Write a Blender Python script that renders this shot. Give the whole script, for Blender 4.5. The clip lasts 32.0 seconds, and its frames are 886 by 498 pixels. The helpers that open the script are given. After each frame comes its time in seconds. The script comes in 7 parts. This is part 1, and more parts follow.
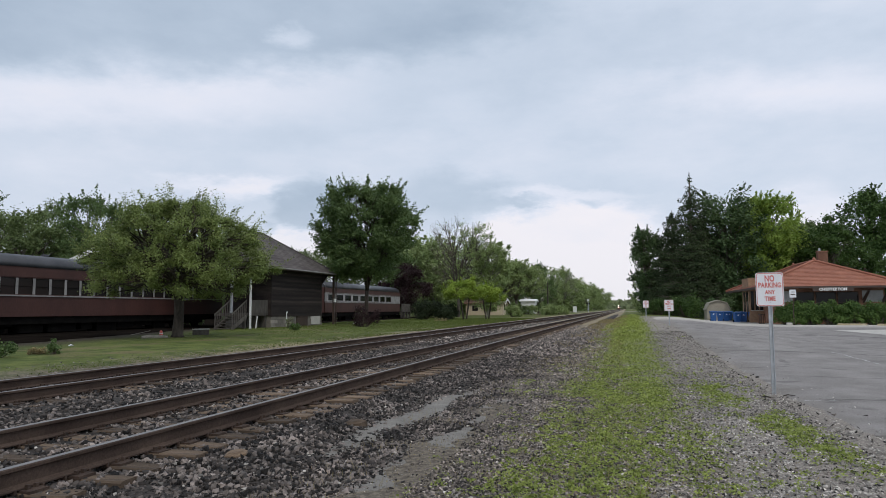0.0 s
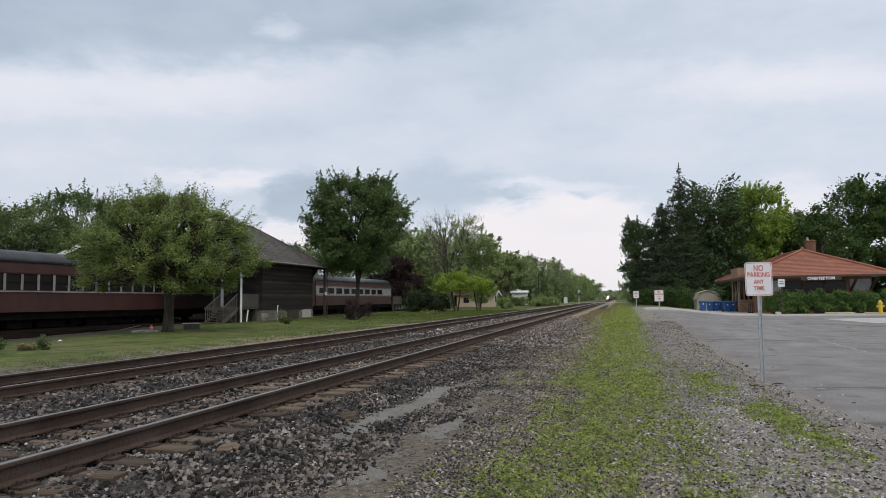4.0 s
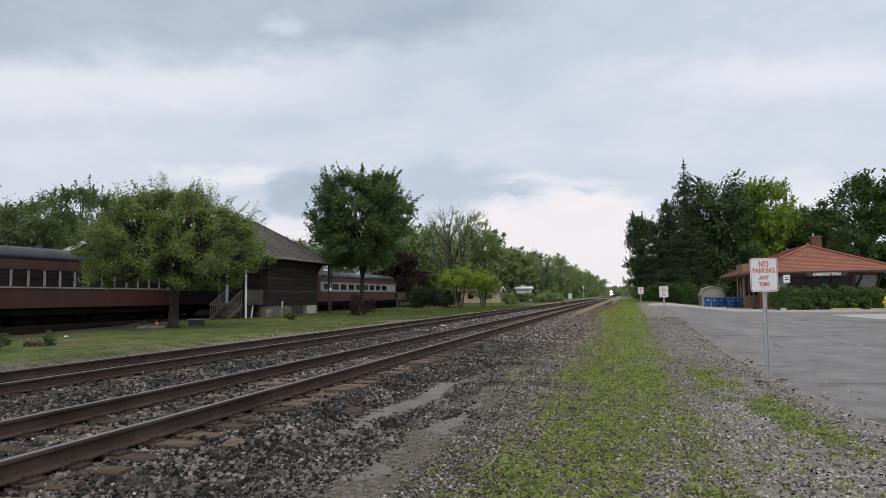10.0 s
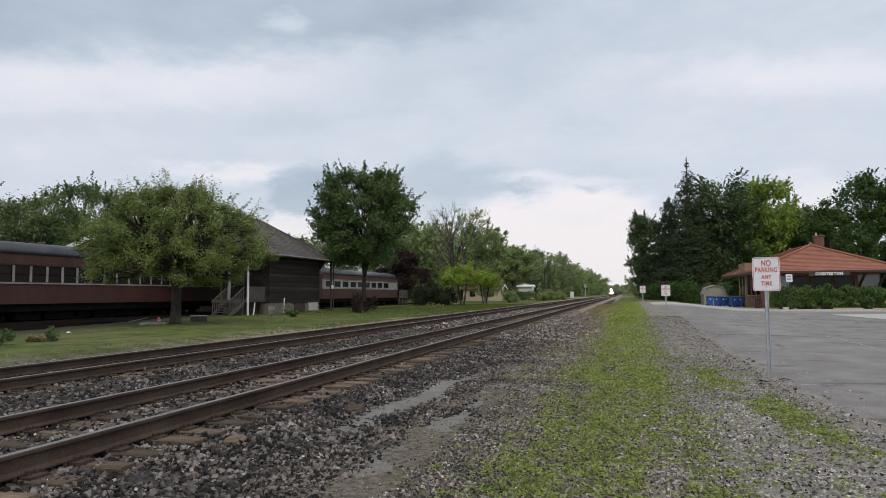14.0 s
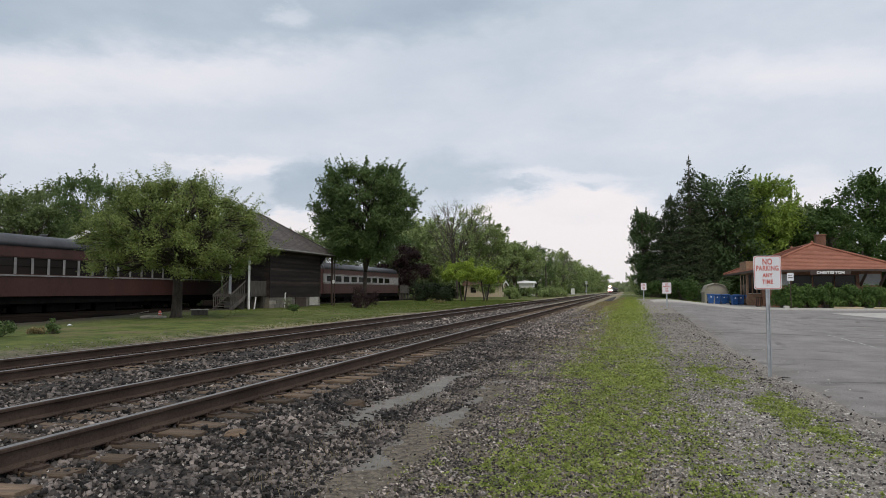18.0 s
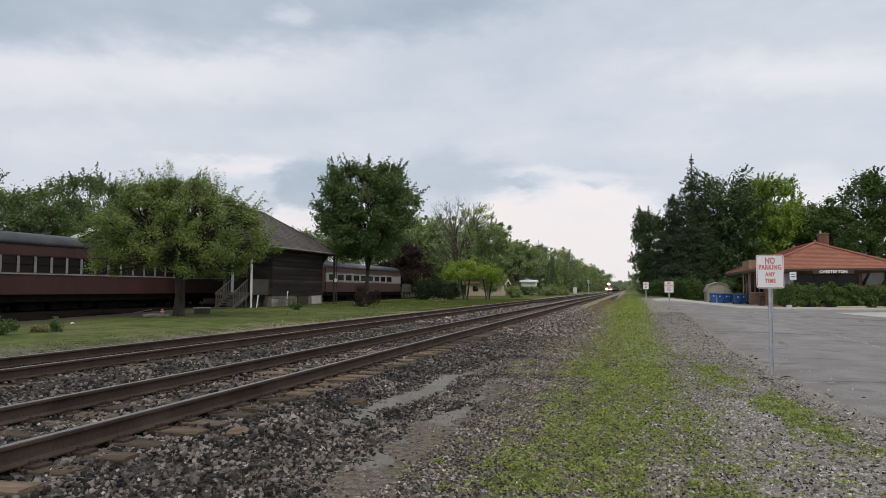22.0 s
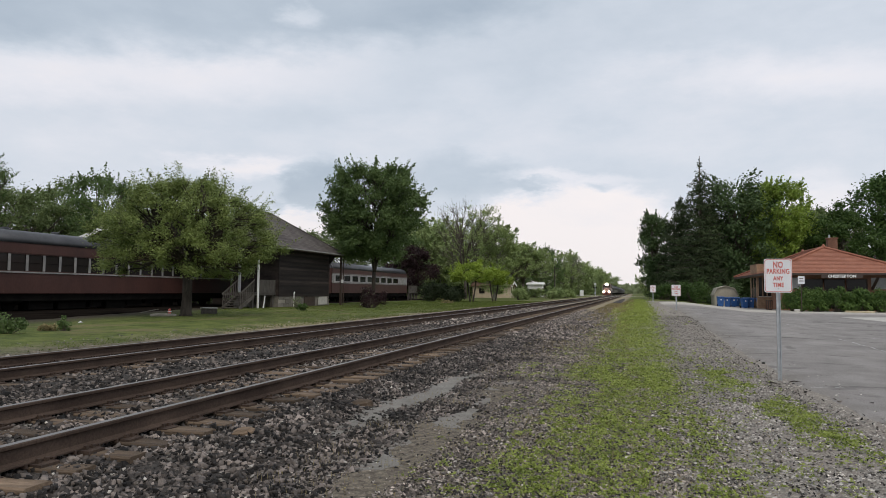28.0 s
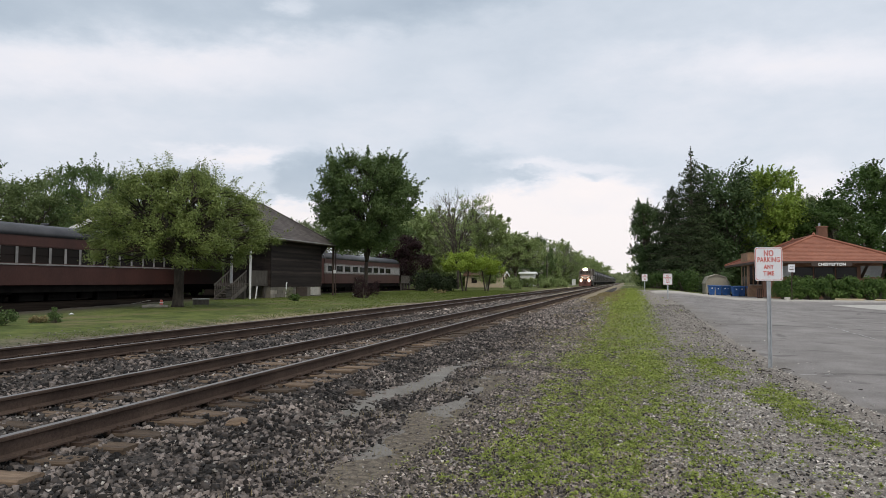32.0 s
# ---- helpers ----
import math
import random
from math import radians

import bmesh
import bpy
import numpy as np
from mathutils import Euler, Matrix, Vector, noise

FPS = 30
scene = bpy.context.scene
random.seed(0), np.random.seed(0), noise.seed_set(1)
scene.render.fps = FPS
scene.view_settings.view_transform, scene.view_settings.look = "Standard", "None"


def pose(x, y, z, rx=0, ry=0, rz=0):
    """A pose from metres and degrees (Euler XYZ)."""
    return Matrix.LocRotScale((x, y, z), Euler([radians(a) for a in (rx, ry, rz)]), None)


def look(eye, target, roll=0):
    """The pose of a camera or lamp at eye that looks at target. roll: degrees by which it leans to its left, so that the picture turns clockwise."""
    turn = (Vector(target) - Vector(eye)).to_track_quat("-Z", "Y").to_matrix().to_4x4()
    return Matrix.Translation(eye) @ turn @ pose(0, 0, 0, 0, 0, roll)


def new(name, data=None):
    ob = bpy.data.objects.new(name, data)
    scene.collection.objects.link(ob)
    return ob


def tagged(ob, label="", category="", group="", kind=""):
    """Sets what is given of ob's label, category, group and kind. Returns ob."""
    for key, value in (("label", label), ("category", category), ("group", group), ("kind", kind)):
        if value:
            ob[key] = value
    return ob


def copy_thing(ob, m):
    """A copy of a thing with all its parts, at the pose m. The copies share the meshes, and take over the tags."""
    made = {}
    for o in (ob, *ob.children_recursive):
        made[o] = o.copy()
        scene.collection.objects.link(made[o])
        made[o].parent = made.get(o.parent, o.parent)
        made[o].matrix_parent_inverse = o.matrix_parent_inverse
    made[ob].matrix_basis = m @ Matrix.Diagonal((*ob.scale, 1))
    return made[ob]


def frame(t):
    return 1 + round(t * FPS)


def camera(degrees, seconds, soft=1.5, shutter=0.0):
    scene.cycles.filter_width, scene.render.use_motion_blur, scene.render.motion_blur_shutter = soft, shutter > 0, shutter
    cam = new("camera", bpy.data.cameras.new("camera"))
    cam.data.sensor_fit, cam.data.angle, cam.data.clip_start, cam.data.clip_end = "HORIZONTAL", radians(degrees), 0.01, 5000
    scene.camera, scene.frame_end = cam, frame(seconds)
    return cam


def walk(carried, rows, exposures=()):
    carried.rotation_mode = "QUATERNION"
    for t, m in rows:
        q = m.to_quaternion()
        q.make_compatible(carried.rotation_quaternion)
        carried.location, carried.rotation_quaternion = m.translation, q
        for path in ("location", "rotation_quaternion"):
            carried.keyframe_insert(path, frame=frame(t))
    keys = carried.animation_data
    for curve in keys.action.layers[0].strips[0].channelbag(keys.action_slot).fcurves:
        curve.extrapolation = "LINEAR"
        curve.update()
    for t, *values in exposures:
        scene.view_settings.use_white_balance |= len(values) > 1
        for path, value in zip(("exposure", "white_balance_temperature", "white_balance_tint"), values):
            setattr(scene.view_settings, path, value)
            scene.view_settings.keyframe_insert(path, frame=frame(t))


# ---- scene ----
EYE = 1.57          # eye above the car park's edge
RAIL = 0.40         # top of the rails
NEAR, FAR = -5.28, -9.60   # centre lines of the two tracks


def aim(yaw, pitch, roll):
    return pose(0, 0, EYE, 0, 0, yaw) @ pose(0, 0, 0, 90 + pitch) @ pose(0, 0, 0, 0, 0, roll)


cam = camera(65.24, 32.0, soft=0.5)
walk(cam, [
    (0, aim(14.813, 4.974, -0.290)),
    (0.5, aim(14.721, 4.910, -0.277)),
    (1, aim(14.584, 4.864, -0.473)),
    (1.5, aim(14.450, 4.742, -0.210)),
    (2, aim(14.256, 4.631, -0.523)),
    (2.5, aim(14.165, 4.508, -0.466)),
    (3, aim(14.097, 4.407, -0.799)),
    (3.5, aim(14.077, 4.340, -0.790)),
    (5.5, aim(14.017, 4.245, -0.755)),
    (6, aim(13.993, 4.100, -0.742)),
    (6.5, aim(13.985, 4.046, -0.660)),
    (7, aim(14.002, 3.953, -0.556)),
    (7.5, aim(14.079, 3.957, -0.792)),
    (8, aim(14.175, 3.937, -0.803)),
    (8.5, aim(14.270, 3.949, -0.927)),
    (9, aim(14.342, 3.971, -0.841)),
    (9.5, aim(14.408, 3.966, -0.761)),
    (10, aim(14.423, 3.993, -0.774)),
    (10.5, aim(14.457, 3.996, -0.611)),
    (11, aim(14.465, 4.028, -0.521)),
    (11.5, aim(14.526, 3.995, -0.600)),
    (12, aim(14.521, 3.993, -0.591)),
    (12.5, aim(14.556, 3.944, -0.648)),
    (13, aim(14.590, 3.925, -0.600)),
    (13.5, aim(14.591, 3.854, -0.603)),
    (14, aim(14.595, 3.809, -0.506)),
    (14.5, aim(14.619, 3.751, -0.446)),
    (16.5, aim(14.655, 3.603, -0.673)),
    (17, aim(14.666, 3.545, -0.682)),
    (17.5, aim(14.688, 3.462, -0.154)),
    (18, aim(14.697, 3.459, -0.031)),
    (18.5, aim(14.754, 3.450, -0.079)),
    (19, aim(14.746, 3.459, 0.006)),
    (19.5, aim(14.766, 3.460, -0.033)),
    (20, aim(14.792, 3.429, 0.113)),
    (20.5, aim(14.819, 3.405, -0.022)),
    (21, aim(14.842, 3.360, 0.038)),
    (21.5, aim(14.849, 3.336, 0.073)),
    (22, aim(14.879, 3.349, 0.040)),
    (22.5, aim(14.918, 3.399, 0.091)),
    (23, aim(14.894, 3.449, 0.239)),
    (23.5, aim(14.884, 3.488, 0.215)),
    (24, aim(14.909, 3.558, 0.322)),
    (24.5, aim(14.931, 3.618, 0.154)),
    (25, aim(14.912, 3.760, -0.621)),
    (25.5, aim(15.009, 3.761, 1.256)),
    (27.5, aim(15.422, 2.971, 0.513)),
    (28, aim(15.429, 3.496, 0.444)),
    (28.5, aim(15.608, 3.667, 0.376)),
    (29, aim(15.874, 3.463, 0.661)),
    (29.5, aim(15.853, 3.238, -0.031)),
    (30, aim(15.733, 2.849, 0.485)),
    (30.5, aim(15.608, 2.372, 0.098)),
    (31, aim(16.122, 3.513, -0.044)),
    (31.5, aim(15.055, 2.926, -0.170)),
    (32, aim(14.791, 2.659, 0.177)),
], exposures=[(0, 0.0, 6120, 10), (2.5, 0.0, 6290, 10), (13, 0.0, 6340, 10), (19, -0.02, 6460, 10), (25, -0.02, 6480, 10), (32, 0.1, 6500, 10)])

# ---- light ----
world = bpy.data.worlds.new("overcast_sky")
scene.world = world
world.use_nodes = True


# clouds: centre as slopes to the right and up from the line of sight along the railway, half widths, weight, hardness of the edge
CLOUDS = [
    (-0.37, 0.470, 0.50, 0.125, -0.34, 0.22), (-0.205, 0.400, 0.030, 0.016, 0.30, 0.8), (-0.44, 0.325, 0.28, 0.050, 0.22, 0.7),
    (0.05, 0.300, 0.40, 0.10, -0.06, 0.8), (0.52, 0.318, 0.20, 0.035, 0.20, 0.8), (0.30, 0.395, 0.36, 0.05, -0.10, 0.7), (-0.10, 0.222, 0.60, 0.025, 0.07, 0.9),
    (-0.195, 0.152, 0.075, 0.042, -0.32, 0.25), (-0.310, 0.186, 0.085, 0.014, 0.34, 0.8), (0.02, 0.160, 0.09, 0.040, -0.20, 0.5),
    (0.19, 0.075, 0.150, 0.072, 0.44, 0.20), (0.19, 0.02, 0.26, 0.055, 0.22, 0.7), (-0.22, 0.095, 0.090, 0.020, 0.36, 0.4), (0.205, 0.146, 0.022, 0.007, -0.26, 0.7), (0.125, 0.150, 0.030, 0.006, -0.20, 0.7),
    (0.53, 0.12, 0.05, 0.05, 0.30, 0.7), (-0.60, 0.12, 0.14, 0.05, 0.06, 0.9), (0.16, 0.16, 0.09, 0.010, 0.20, 0.7),
]


def build_sky():
    nt = world.node_tree
    nt.nodes.clear()
    add, link = nt.nodes.new, nt.links.new

    def op(kind, a, b=0.0, c=0.0):
        o = add("ShaderNodeMath")
        o.operation = kind
        for k, v in enumerate((a, b, c)):
            if isinstance(v, (int, float)):
                o.inputs[k].default_value = v
            else:
                link(v, o.inputs[k])
        return o.outputs[0]

    def cloud_noise(source, scale, detail, rough):
        n = add("ShaderNodeTexNoise")
        n.inputs["Scale"].default_value, n.inputs["Detail"].default_value, n.inputs["Roughness"].default_value = scale, detail, rough
        link(source, n.inputs["Vector"])
        return n

    out, bg = add("ShaderNodeOutputWorld"), add("ShaderNodeBackground")
    bg.inputs["Strength"].default_value = 1.0
    sky = add("ShaderNodeTexSky")
    sky.sky_type = 'NISHITA'
    sky.sun_disc = False
    sky.sun_elevation = radians(48)
    sky.sun_rotation = radians(35)
    tc = add("ShaderNodeTexCoord")
    turn = add("ShaderNodeMapping")
    turn.inputs["Rotation"].default_value = (0, 0, radians(-14.7))
    link(tc.outputs["Generated"], turn.inputs["Vector"])
    sep = add("ShaderNodeSeparateXYZ")
    link(turn.outputs[0], sep.inputs[0])
    ahead = op('MAXIMUM', sep.outputs["Y"], 0.15)
    u0, v0 = op('DIVIDE', sep.outputs["X"], ahead), op('DIVIDE', sep.outputs["Z"], ahead)
    # the layers lie flat, so they look drawn out sideways
    flat = add("ShaderNodeMapping")
    flat.inputs["Scale"].default_value = (1.0, 1.0, 2.4)
    link(tc.outputs["Generated"], flat.inputs["Vector"])
    broad = cloud_noise(flat.outputs[0], 2.6, 10, 0.58)
    billow = cloud_noise(flat.outputs[0], 9.0, 10, 0.60)
    shift = add("ShaderNodeSeparateColor")
    link(billow.outputs["Color"], shift.inputs[0])
    wide = add("ShaderNodeSeparateColor")
    link(broad.outputs["Color"], wide.inputs[0])
    u = op('ADD', op('MULTIPLY_ADD', shift.outputs[0], 0.14, u0), op('MULTIPLY_ADD', wide.outputs[0], 0.14, -0.14))
    v = op('ADD', op('MULTIPLY_ADD', shift.outputs[1], 0.085, v0), op('MULTIPLY_ADD', wide.outputs[1], 0.06, -0.0725))
    total = op('MULTIPLY_ADD', broad.outputs["Fac"], 0.40, 0.375)
    total = op('ADD', total, op('MULTIPLY_ADD', billow.outputs["Fac"], 0.26, -0.13))
    for cu, cv, ru, rv, weight, soft in CLOUDS:
        du, dv = op('MULTIPLY_ADD', u, 1 / ru, -cu / ru), op('MULTIPLY_ADD', v, 1 / rv, -cv / rv)
        r = op('SQRT', op('ADD', op('MULTIPLY', du, du), op('MULTIPLY', dv, dv)))
        mr = add("ShaderNodeMapRange")
        mr.interpolation_type = 'SMOOTHSTEP'
        for key, val in zip(("From Min", "From Max", "To Min", "To Max"), (1 - soft, 1 + soft, weight, 0.0)):
            mr.inputs[key].default_value = val
        link(r, mr.inputs["Value"])
        total = op('ADD', total, mr.outputs[0])
    ramp = add("ShaderNodeValToRGB")
    els = ramp.color_ramp.elements
    els[0].position, els[0].color = 0.10, (0.40, 0.475, 0.565, 1)
    els[1].position, els[1].color = 1.0, (0.97, 0.905, 0.90, 1)
    for at, c in ((0.34, (0.53, 0.60, 0.685, 1)), (0.54, (0.66, 0.712, 0.79, 1)), (0.76, (0.82, 0.825, 0.88, 1))):
        els.new(at).color = c
    link(total, ramp.inputs["Fac"])
    # paler towards the horizon
    low = add("ShaderNodeMapRange")
    for key, val in zip(("From Min", "From Max", "To Min", "To Max"), (0.0, 0.16, 0.35, 0.0)):
        low.inputs[key].default_value = val
    link(op('ABSOLUTE', sep.outputs["Z"]), low.inputs["Value"])
    pale = add("ShaderNodeMix")
    pale.data_type = 'RGBA'
    pale.inputs[7].default_value = (0.79, 0.785, 0.82, 1)
    link(low.outputs[0], pale.inputs[0])
    link(ramp.outputs[0], pale.inputs[6])
    # clear sky shines faintly through the cloud cover
    dim = add("ShaderNodeVectorMath")
    dim.operation = 'SCALE'
    dim.inputs["Scale"].default_value = 0.06
    link(sky.outputs[0], dim.inputs[0])
    mix = add("ShaderNodeMix")
    mix.data_type = 'RGBA'
    mix.inputs[0].default_value = 0.93
    link(dim.outputs[0], mix.inputs[6])
    link(pale.outputs[2], mix.inputs[7])
    link(mix.outputs[2], bg.inputs["Color"])
    link(bg.outputs[0], out.inputs["Surface"])


build_sky()
sun = new("sun", bpy.data.lights.new("sun", 'SUN'))
sun.data.energy = 1.3
sun.data.angle = radians(25)
sun.data.color = (1.0, 0.91, 0.78)
sun.matrix_world = look((30, -50, 70), (0, 0, 0))
scene.view_settings.exposure = 0.0

# ---- materials ----


def mat(name, c1, c2, scale=4.0, fine=60.0, rough=0.8, bump=0.25, metal=0.0, grime=0.25, spec=0.4, stretch=(1, 1, 1), rand=0.0, depth=0.02):
    """Two colours in broad patches, fine grain over them, and relief."""
    m = bpy.data.materials.new(name)
    m.use_nodes = True
    nt = m.node_tree
    add, link = nt.nodes.new, nt.links.new
    b = nt.nodes["Principled BSDF"]
    tc = add("ShaderNodeTexCoord")
    mp = add("ShaderNodeMapping")
    mp.inputs["Scale"].default_value = stretch
    link(tc.outputs["Object"], mp.inputs["Vector"])
    n1 = add("ShaderNodeTexNoise")
    n1.inputs["Scale"].default_value = scale
    n1.inputs["Detail"].default_value = 5
    n1.inputs["Roughness"].default_value = 0.6
    link(mp.outputs[0], n1.inputs["Vector"])
    n2 = add("ShaderNodeTexNoise")
    n2.inputs["Scale"].default_value = fine
    n2.inputs["Detail"].default_value = 4
    n2.inputs["Roughness"].default_value = 0.65
    link(mp.outputs[0], n2.inputs["Vector"])
    r = add("ShaderNodeMapRange")
    r.inputs["From Min"].default_value, r.inputs["From Max"].default_value = 0.32, 0.68
    link(n1.outputs["Fac"], r.inputs["Value"])
    mx = add("ShaderNodeMix")
    mx.data_type = 'RGBA'
    mx.inputs[6].default_value, mx.inputs[7].default_value = (*c1, 1), (*c2, 1)
    link(r.outputs[0], mx.inputs[0])
    g = add("ShaderNodeMapRange")
    g.inputs["From Min"].default_value, g.inputs["From Max"].default_value = 0.3, 0.7
    g.inputs["To Min"].default_value, g.inputs["To Max"].default_value = 1 - grime, 1 + grime
    link(n2.outputs["Fac"], g.inputs["Value"])
    sc = add("ShaderNodeVectorMath")
    sc.operation = 'SCALE'
    link(mx.outputs[2], sc.inputs[0])
    link(g.outputs[0], sc.inputs["Scale"])
    last = sc
    if rand:
        oi = add("ShaderNodeObjectInfo")
        gi = add("ShaderNodeNewGeometry")
        sm = add("ShaderNodeMath")
        sm.operation = 'ADD'
        link(oi.outputs["Random"], sm.inputs[0])
        link(gi.outputs["Random Per Island"], sm.inputs[1])
        fr = add("ShaderNodeMath")
        fr.operation = 'FRACT'
        link(sm.outputs[0], fr.inputs[0])
        pw = add("ShaderNodeMath")
        pw.operation = 'POWER'
        pw.inputs[1].default_value = 2.1
        link(fr.outputs[0], pw.inputs[0])
        rr = add("ShaderNodeMapRange")
        rr.inputs["To Min"].default_value, rr.inputs["To Max"].default_value = 1 - rand, 1 + 1.7 * rand
        link(pw.outputs[0], rr.inputs["Value"])
        s2 = add("ShaderNodeVectorMath")
        s2.operation = 'SCALE'
        link(last.outputs[0], s2.inputs[0])
        link(rr.outputs[0], s2.inputs["Scale"])
        last = s2
    link(last.outputs[0], b.inputs["Base Color"])
    b.inputs["Roughness"].default_value = rough
    b.inputs["Metallic"].default_value = metal
    b.inputs["Specular IOR Level"].default_value = spec
    if bump:
        bp = add("ShaderNodeBump")
        bp.inputs["Strength"].default_value = bump
        bp.inputs["Distance"].default_value = depth
        link(n2.outputs["Fac"], bp.inputs["Height"])
        link(bp.outputs[0], b.inputs["Normal"])
    return m


def leaf_mat(name, c1, c2, rough=0.6, through_light=0.35, patch=0.6):
    """Leaves: each clump its own tint, some light passes through."""
    m = bpy.data.materials.new(name)
    m.use_nodes = True
    nt = m.node_tree
    add, link = nt.nodes.new, nt.links.new
    out = nt.nodes["Material Output"]
    b = nt.nodes["Principled BSDF"]
    gi = add("ShaderNodeNewGeometry")
    tc = add("ShaderNodeTexCoord")
    n = add("ShaderNodeTexNoise")
    n.inputs["Scale"].default_value = patch
    n.inputs["Detail"].default_value = 2
    link(tc.outputs["Object"], n.inputs["Vector"])
    ad = add("ShaderNodeMath")
    ad.operation = 'MULTIPLY_ADD'
    ad.inputs[1].default_value = 0.55
    link(gi.outputs["Random Per Island"], ad.inputs[0])
    nn = add("ShaderNodeMapRange")
    nn.inputs["From Min"].default_value, nn.inputs["From Max"].default_value = 0.3, 0.7
    nn.inputs["To Max"].default_value = 0.45
    link(n.outputs["Fac"], nn.inputs["Value"])
    link(nn.outputs[0], ad.inputs[2])
    mx = add("ShaderNodeMix")
    mx.data_type = 'RGBA'
    mx.inputs[6].default_value, mx.inputs[7].default_value = (*c1, 1), (*c2, 1)
    link(ad.outputs[0], mx.inputs[0])
    link(mx.outputs[2], b.inputs["Base Color"])
    b.inputs["Roughness"].default_value = rough
    b.inputs["Specular IOR Level"].default_value = 0.25
    tr = add("ShaderNodeBsdfTranslucent")
    link(mx.outputs[2], tr.inputs["Color"])
    ms = add("ShaderNodeMixShader")
    ms.inputs[0].default_value = through_light
    link(b.outputs[0], ms.inputs[1])
    link(tr.outputs[0], ms.inputs[2])
    link(ms.outputs[0], out.inputs["Surface"])
    return m


def glow_mat(name, colour, strength):
    m = bpy.data.materials.new(name)
    m.use_nodes = True
    b = m.node_tree.nodes["Principled BSDF"]
    b.inputs["Base Color"].default_value = (*colour, 1)
    b.inputs["Emission Color"].default_value = (*colour, 1)
    b.inputs["Emission Strength"].default_value = strength
    return m


def glass_mat(name, tint=(0.026, 0.023, 0.022), rough=0.10):
    m = bpy.data.materials.new(name)
    m.use_nodes = True
    b = m.node_tree.nodes["Principled BSDF"]
    b.inputs["Base Color"].default_value = (*tint, 1)
    b.inputs["Roughness"].default_value = rough
    b.inputs["Specular IOR Level"].default_value = 0.22
    return m


def ground_mat():
    """Turf, weedy gravel and bare soil, by the distance from the tracks, with ragged seams."""
    m = bpy.data.materials.new("turf_and_gravel")
    m.use_nodes = True
    nt = m.node_tree
    add, link = nt.nodes.new, nt.links.new
    b = nt.nodes["Principled BSDF"]
    tc = add("ShaderNodeTexCoord")
    sep = add("ShaderNodeSeparateXYZ")
    link(tc.outputs["Object"], sep.inputs[0])

    def noise_tex(scale, detail=5, rough=0.6):
        n = add("ShaderNodeTexNoise")
        n.inputs["Scale"].default_value = scale
        n.inputs["Detail"].default_value = detail
        n.inputs["Roughness"].default_value = rough
        link(tc.outputs["Object"], n.inputs["Vector"])
        return n.outputs["Fac"]

    def rng(v, a, c, lo=0.0, hi=1.0):
        r = add("ShaderNodeMapRange")
        r.interpolation_type = 'SMOOTHSTEP'
        for k, x in zip(("From Min", "From Max", "To Min", "To Max"), (a, c, lo, hi)):
            r.inputs[k].default_value = x
        link(v, r.inputs["Value"])
        return r.outputs[0]

    def op(kind, a, c):
        o = add("ShaderNodeMath")
        o.operation = kind
        for k, v in enumerate((a, c)):
            if isinstance(v, (int, float)):
                o.inputs[k].default_value = v
            else:
                link(v, o.inputs[k])
        return o.outputs[0]

    def mixc(f, a, c):
        x = add("ShaderNodeMix")
        x.data_type = 'RGBA'
        link(f, x.inputs[0])
        for k, v in ((6, a), (7, c)):
            if isinstance(v, tuple):
                x.inputs[k].default_value = (*v, 1)
            else:
                link(v, x.inputs[k])
        return x.outputs[2]

    broad, mid, fine, grain = noise_tex(0.35, 4), noise_tex(1.6, 5), noise_tex(14, 5), noise_tex(70, 4)
    x = op('ADD', sep.outputs["X"], op('MULTIPLY', op('SUBTRACT', mid, 0.5), 2.2))
    turf = mixc(rng(mid, 0.35, 0.65), (0.060, 0.082, 0.021), (0.128, 0.150, 0.040))
    turf = mixc(rng(broad, 0.52, 0.66, 0.0, 0.8), turf, (0.155, 0.130, 0.068))
    soil = mixc(rng(fine, 0.35, 0.65), (0.15, 0.128, 0.105), (0.26, 0.23, 0.195))
    vo = add("ShaderNodeTexVoronoi")
    vo.inputs["Scale"].default_value = 26
    link(tc.outputs["Object"], vo.inputs["Vector"])
    bw = add("ShaderNodeRGBToBW")
    link(vo.outputs["Color"], bw.inputs[0])
    pebble = mixc(bw.outputs[0], (0.16, 0.147, 0.133), (0.38, 0.352, 0.318))
    gravel = mixc(rng(grain, 0.3, 0.7), soil, pebble)
    dark_side = mixc(rng(fine, 0.3, 0.7), (0.08, 0.069, 0.056), (0.20, 0.172, 0.135))
    dark_side = mixc(op('MULTIPLY', rng(sep.outputs["Y"], 12, 24), rng(mid, 0.30, 0.55)), dark_side, (0.285, 0.240, 0.160))
    gravel = mixc(rng(x, -0.9, 0.3), dark_side, gravel)
    # turf strip between the ballast and the parking place, thinning to both sides
    left_in = rng(x, -1.9, -0.7)
    right_out = rng(x, 0.3, 1.5, 1.0, 0.0)
    strip = op('MULTIPLY', left_in, right_out)
    strip = op('MULTIPLY', strip, rng(op('ADD', sep.outputs["X"], op('MULTIPLY', sep.outputs["Y"], -0.012)), -1.6, -0.9))
    strip = op('MULTIPLY', strip, rng(fine, 0.38, 0.60))
    strip = op('MAXIMUM', op('MULTIPLY', strip, rng(sep.outputs["Y"], 8, 26, 0.25, 1.0)), op('MULTIPLY', strip, 0.25))
    far_side = rng(x, -13.6, -12.2, 1.0, 0.0)
    beyond = rng(sep.outputs["Y"], 66, 72)
    right_far = op('MULTIPLY', rng(sep.outputs["X"], -1.6, -0.6), beyond)
    cover = op('MAXIMUM', op('MAXIMUM', strip, far_side), right_far)
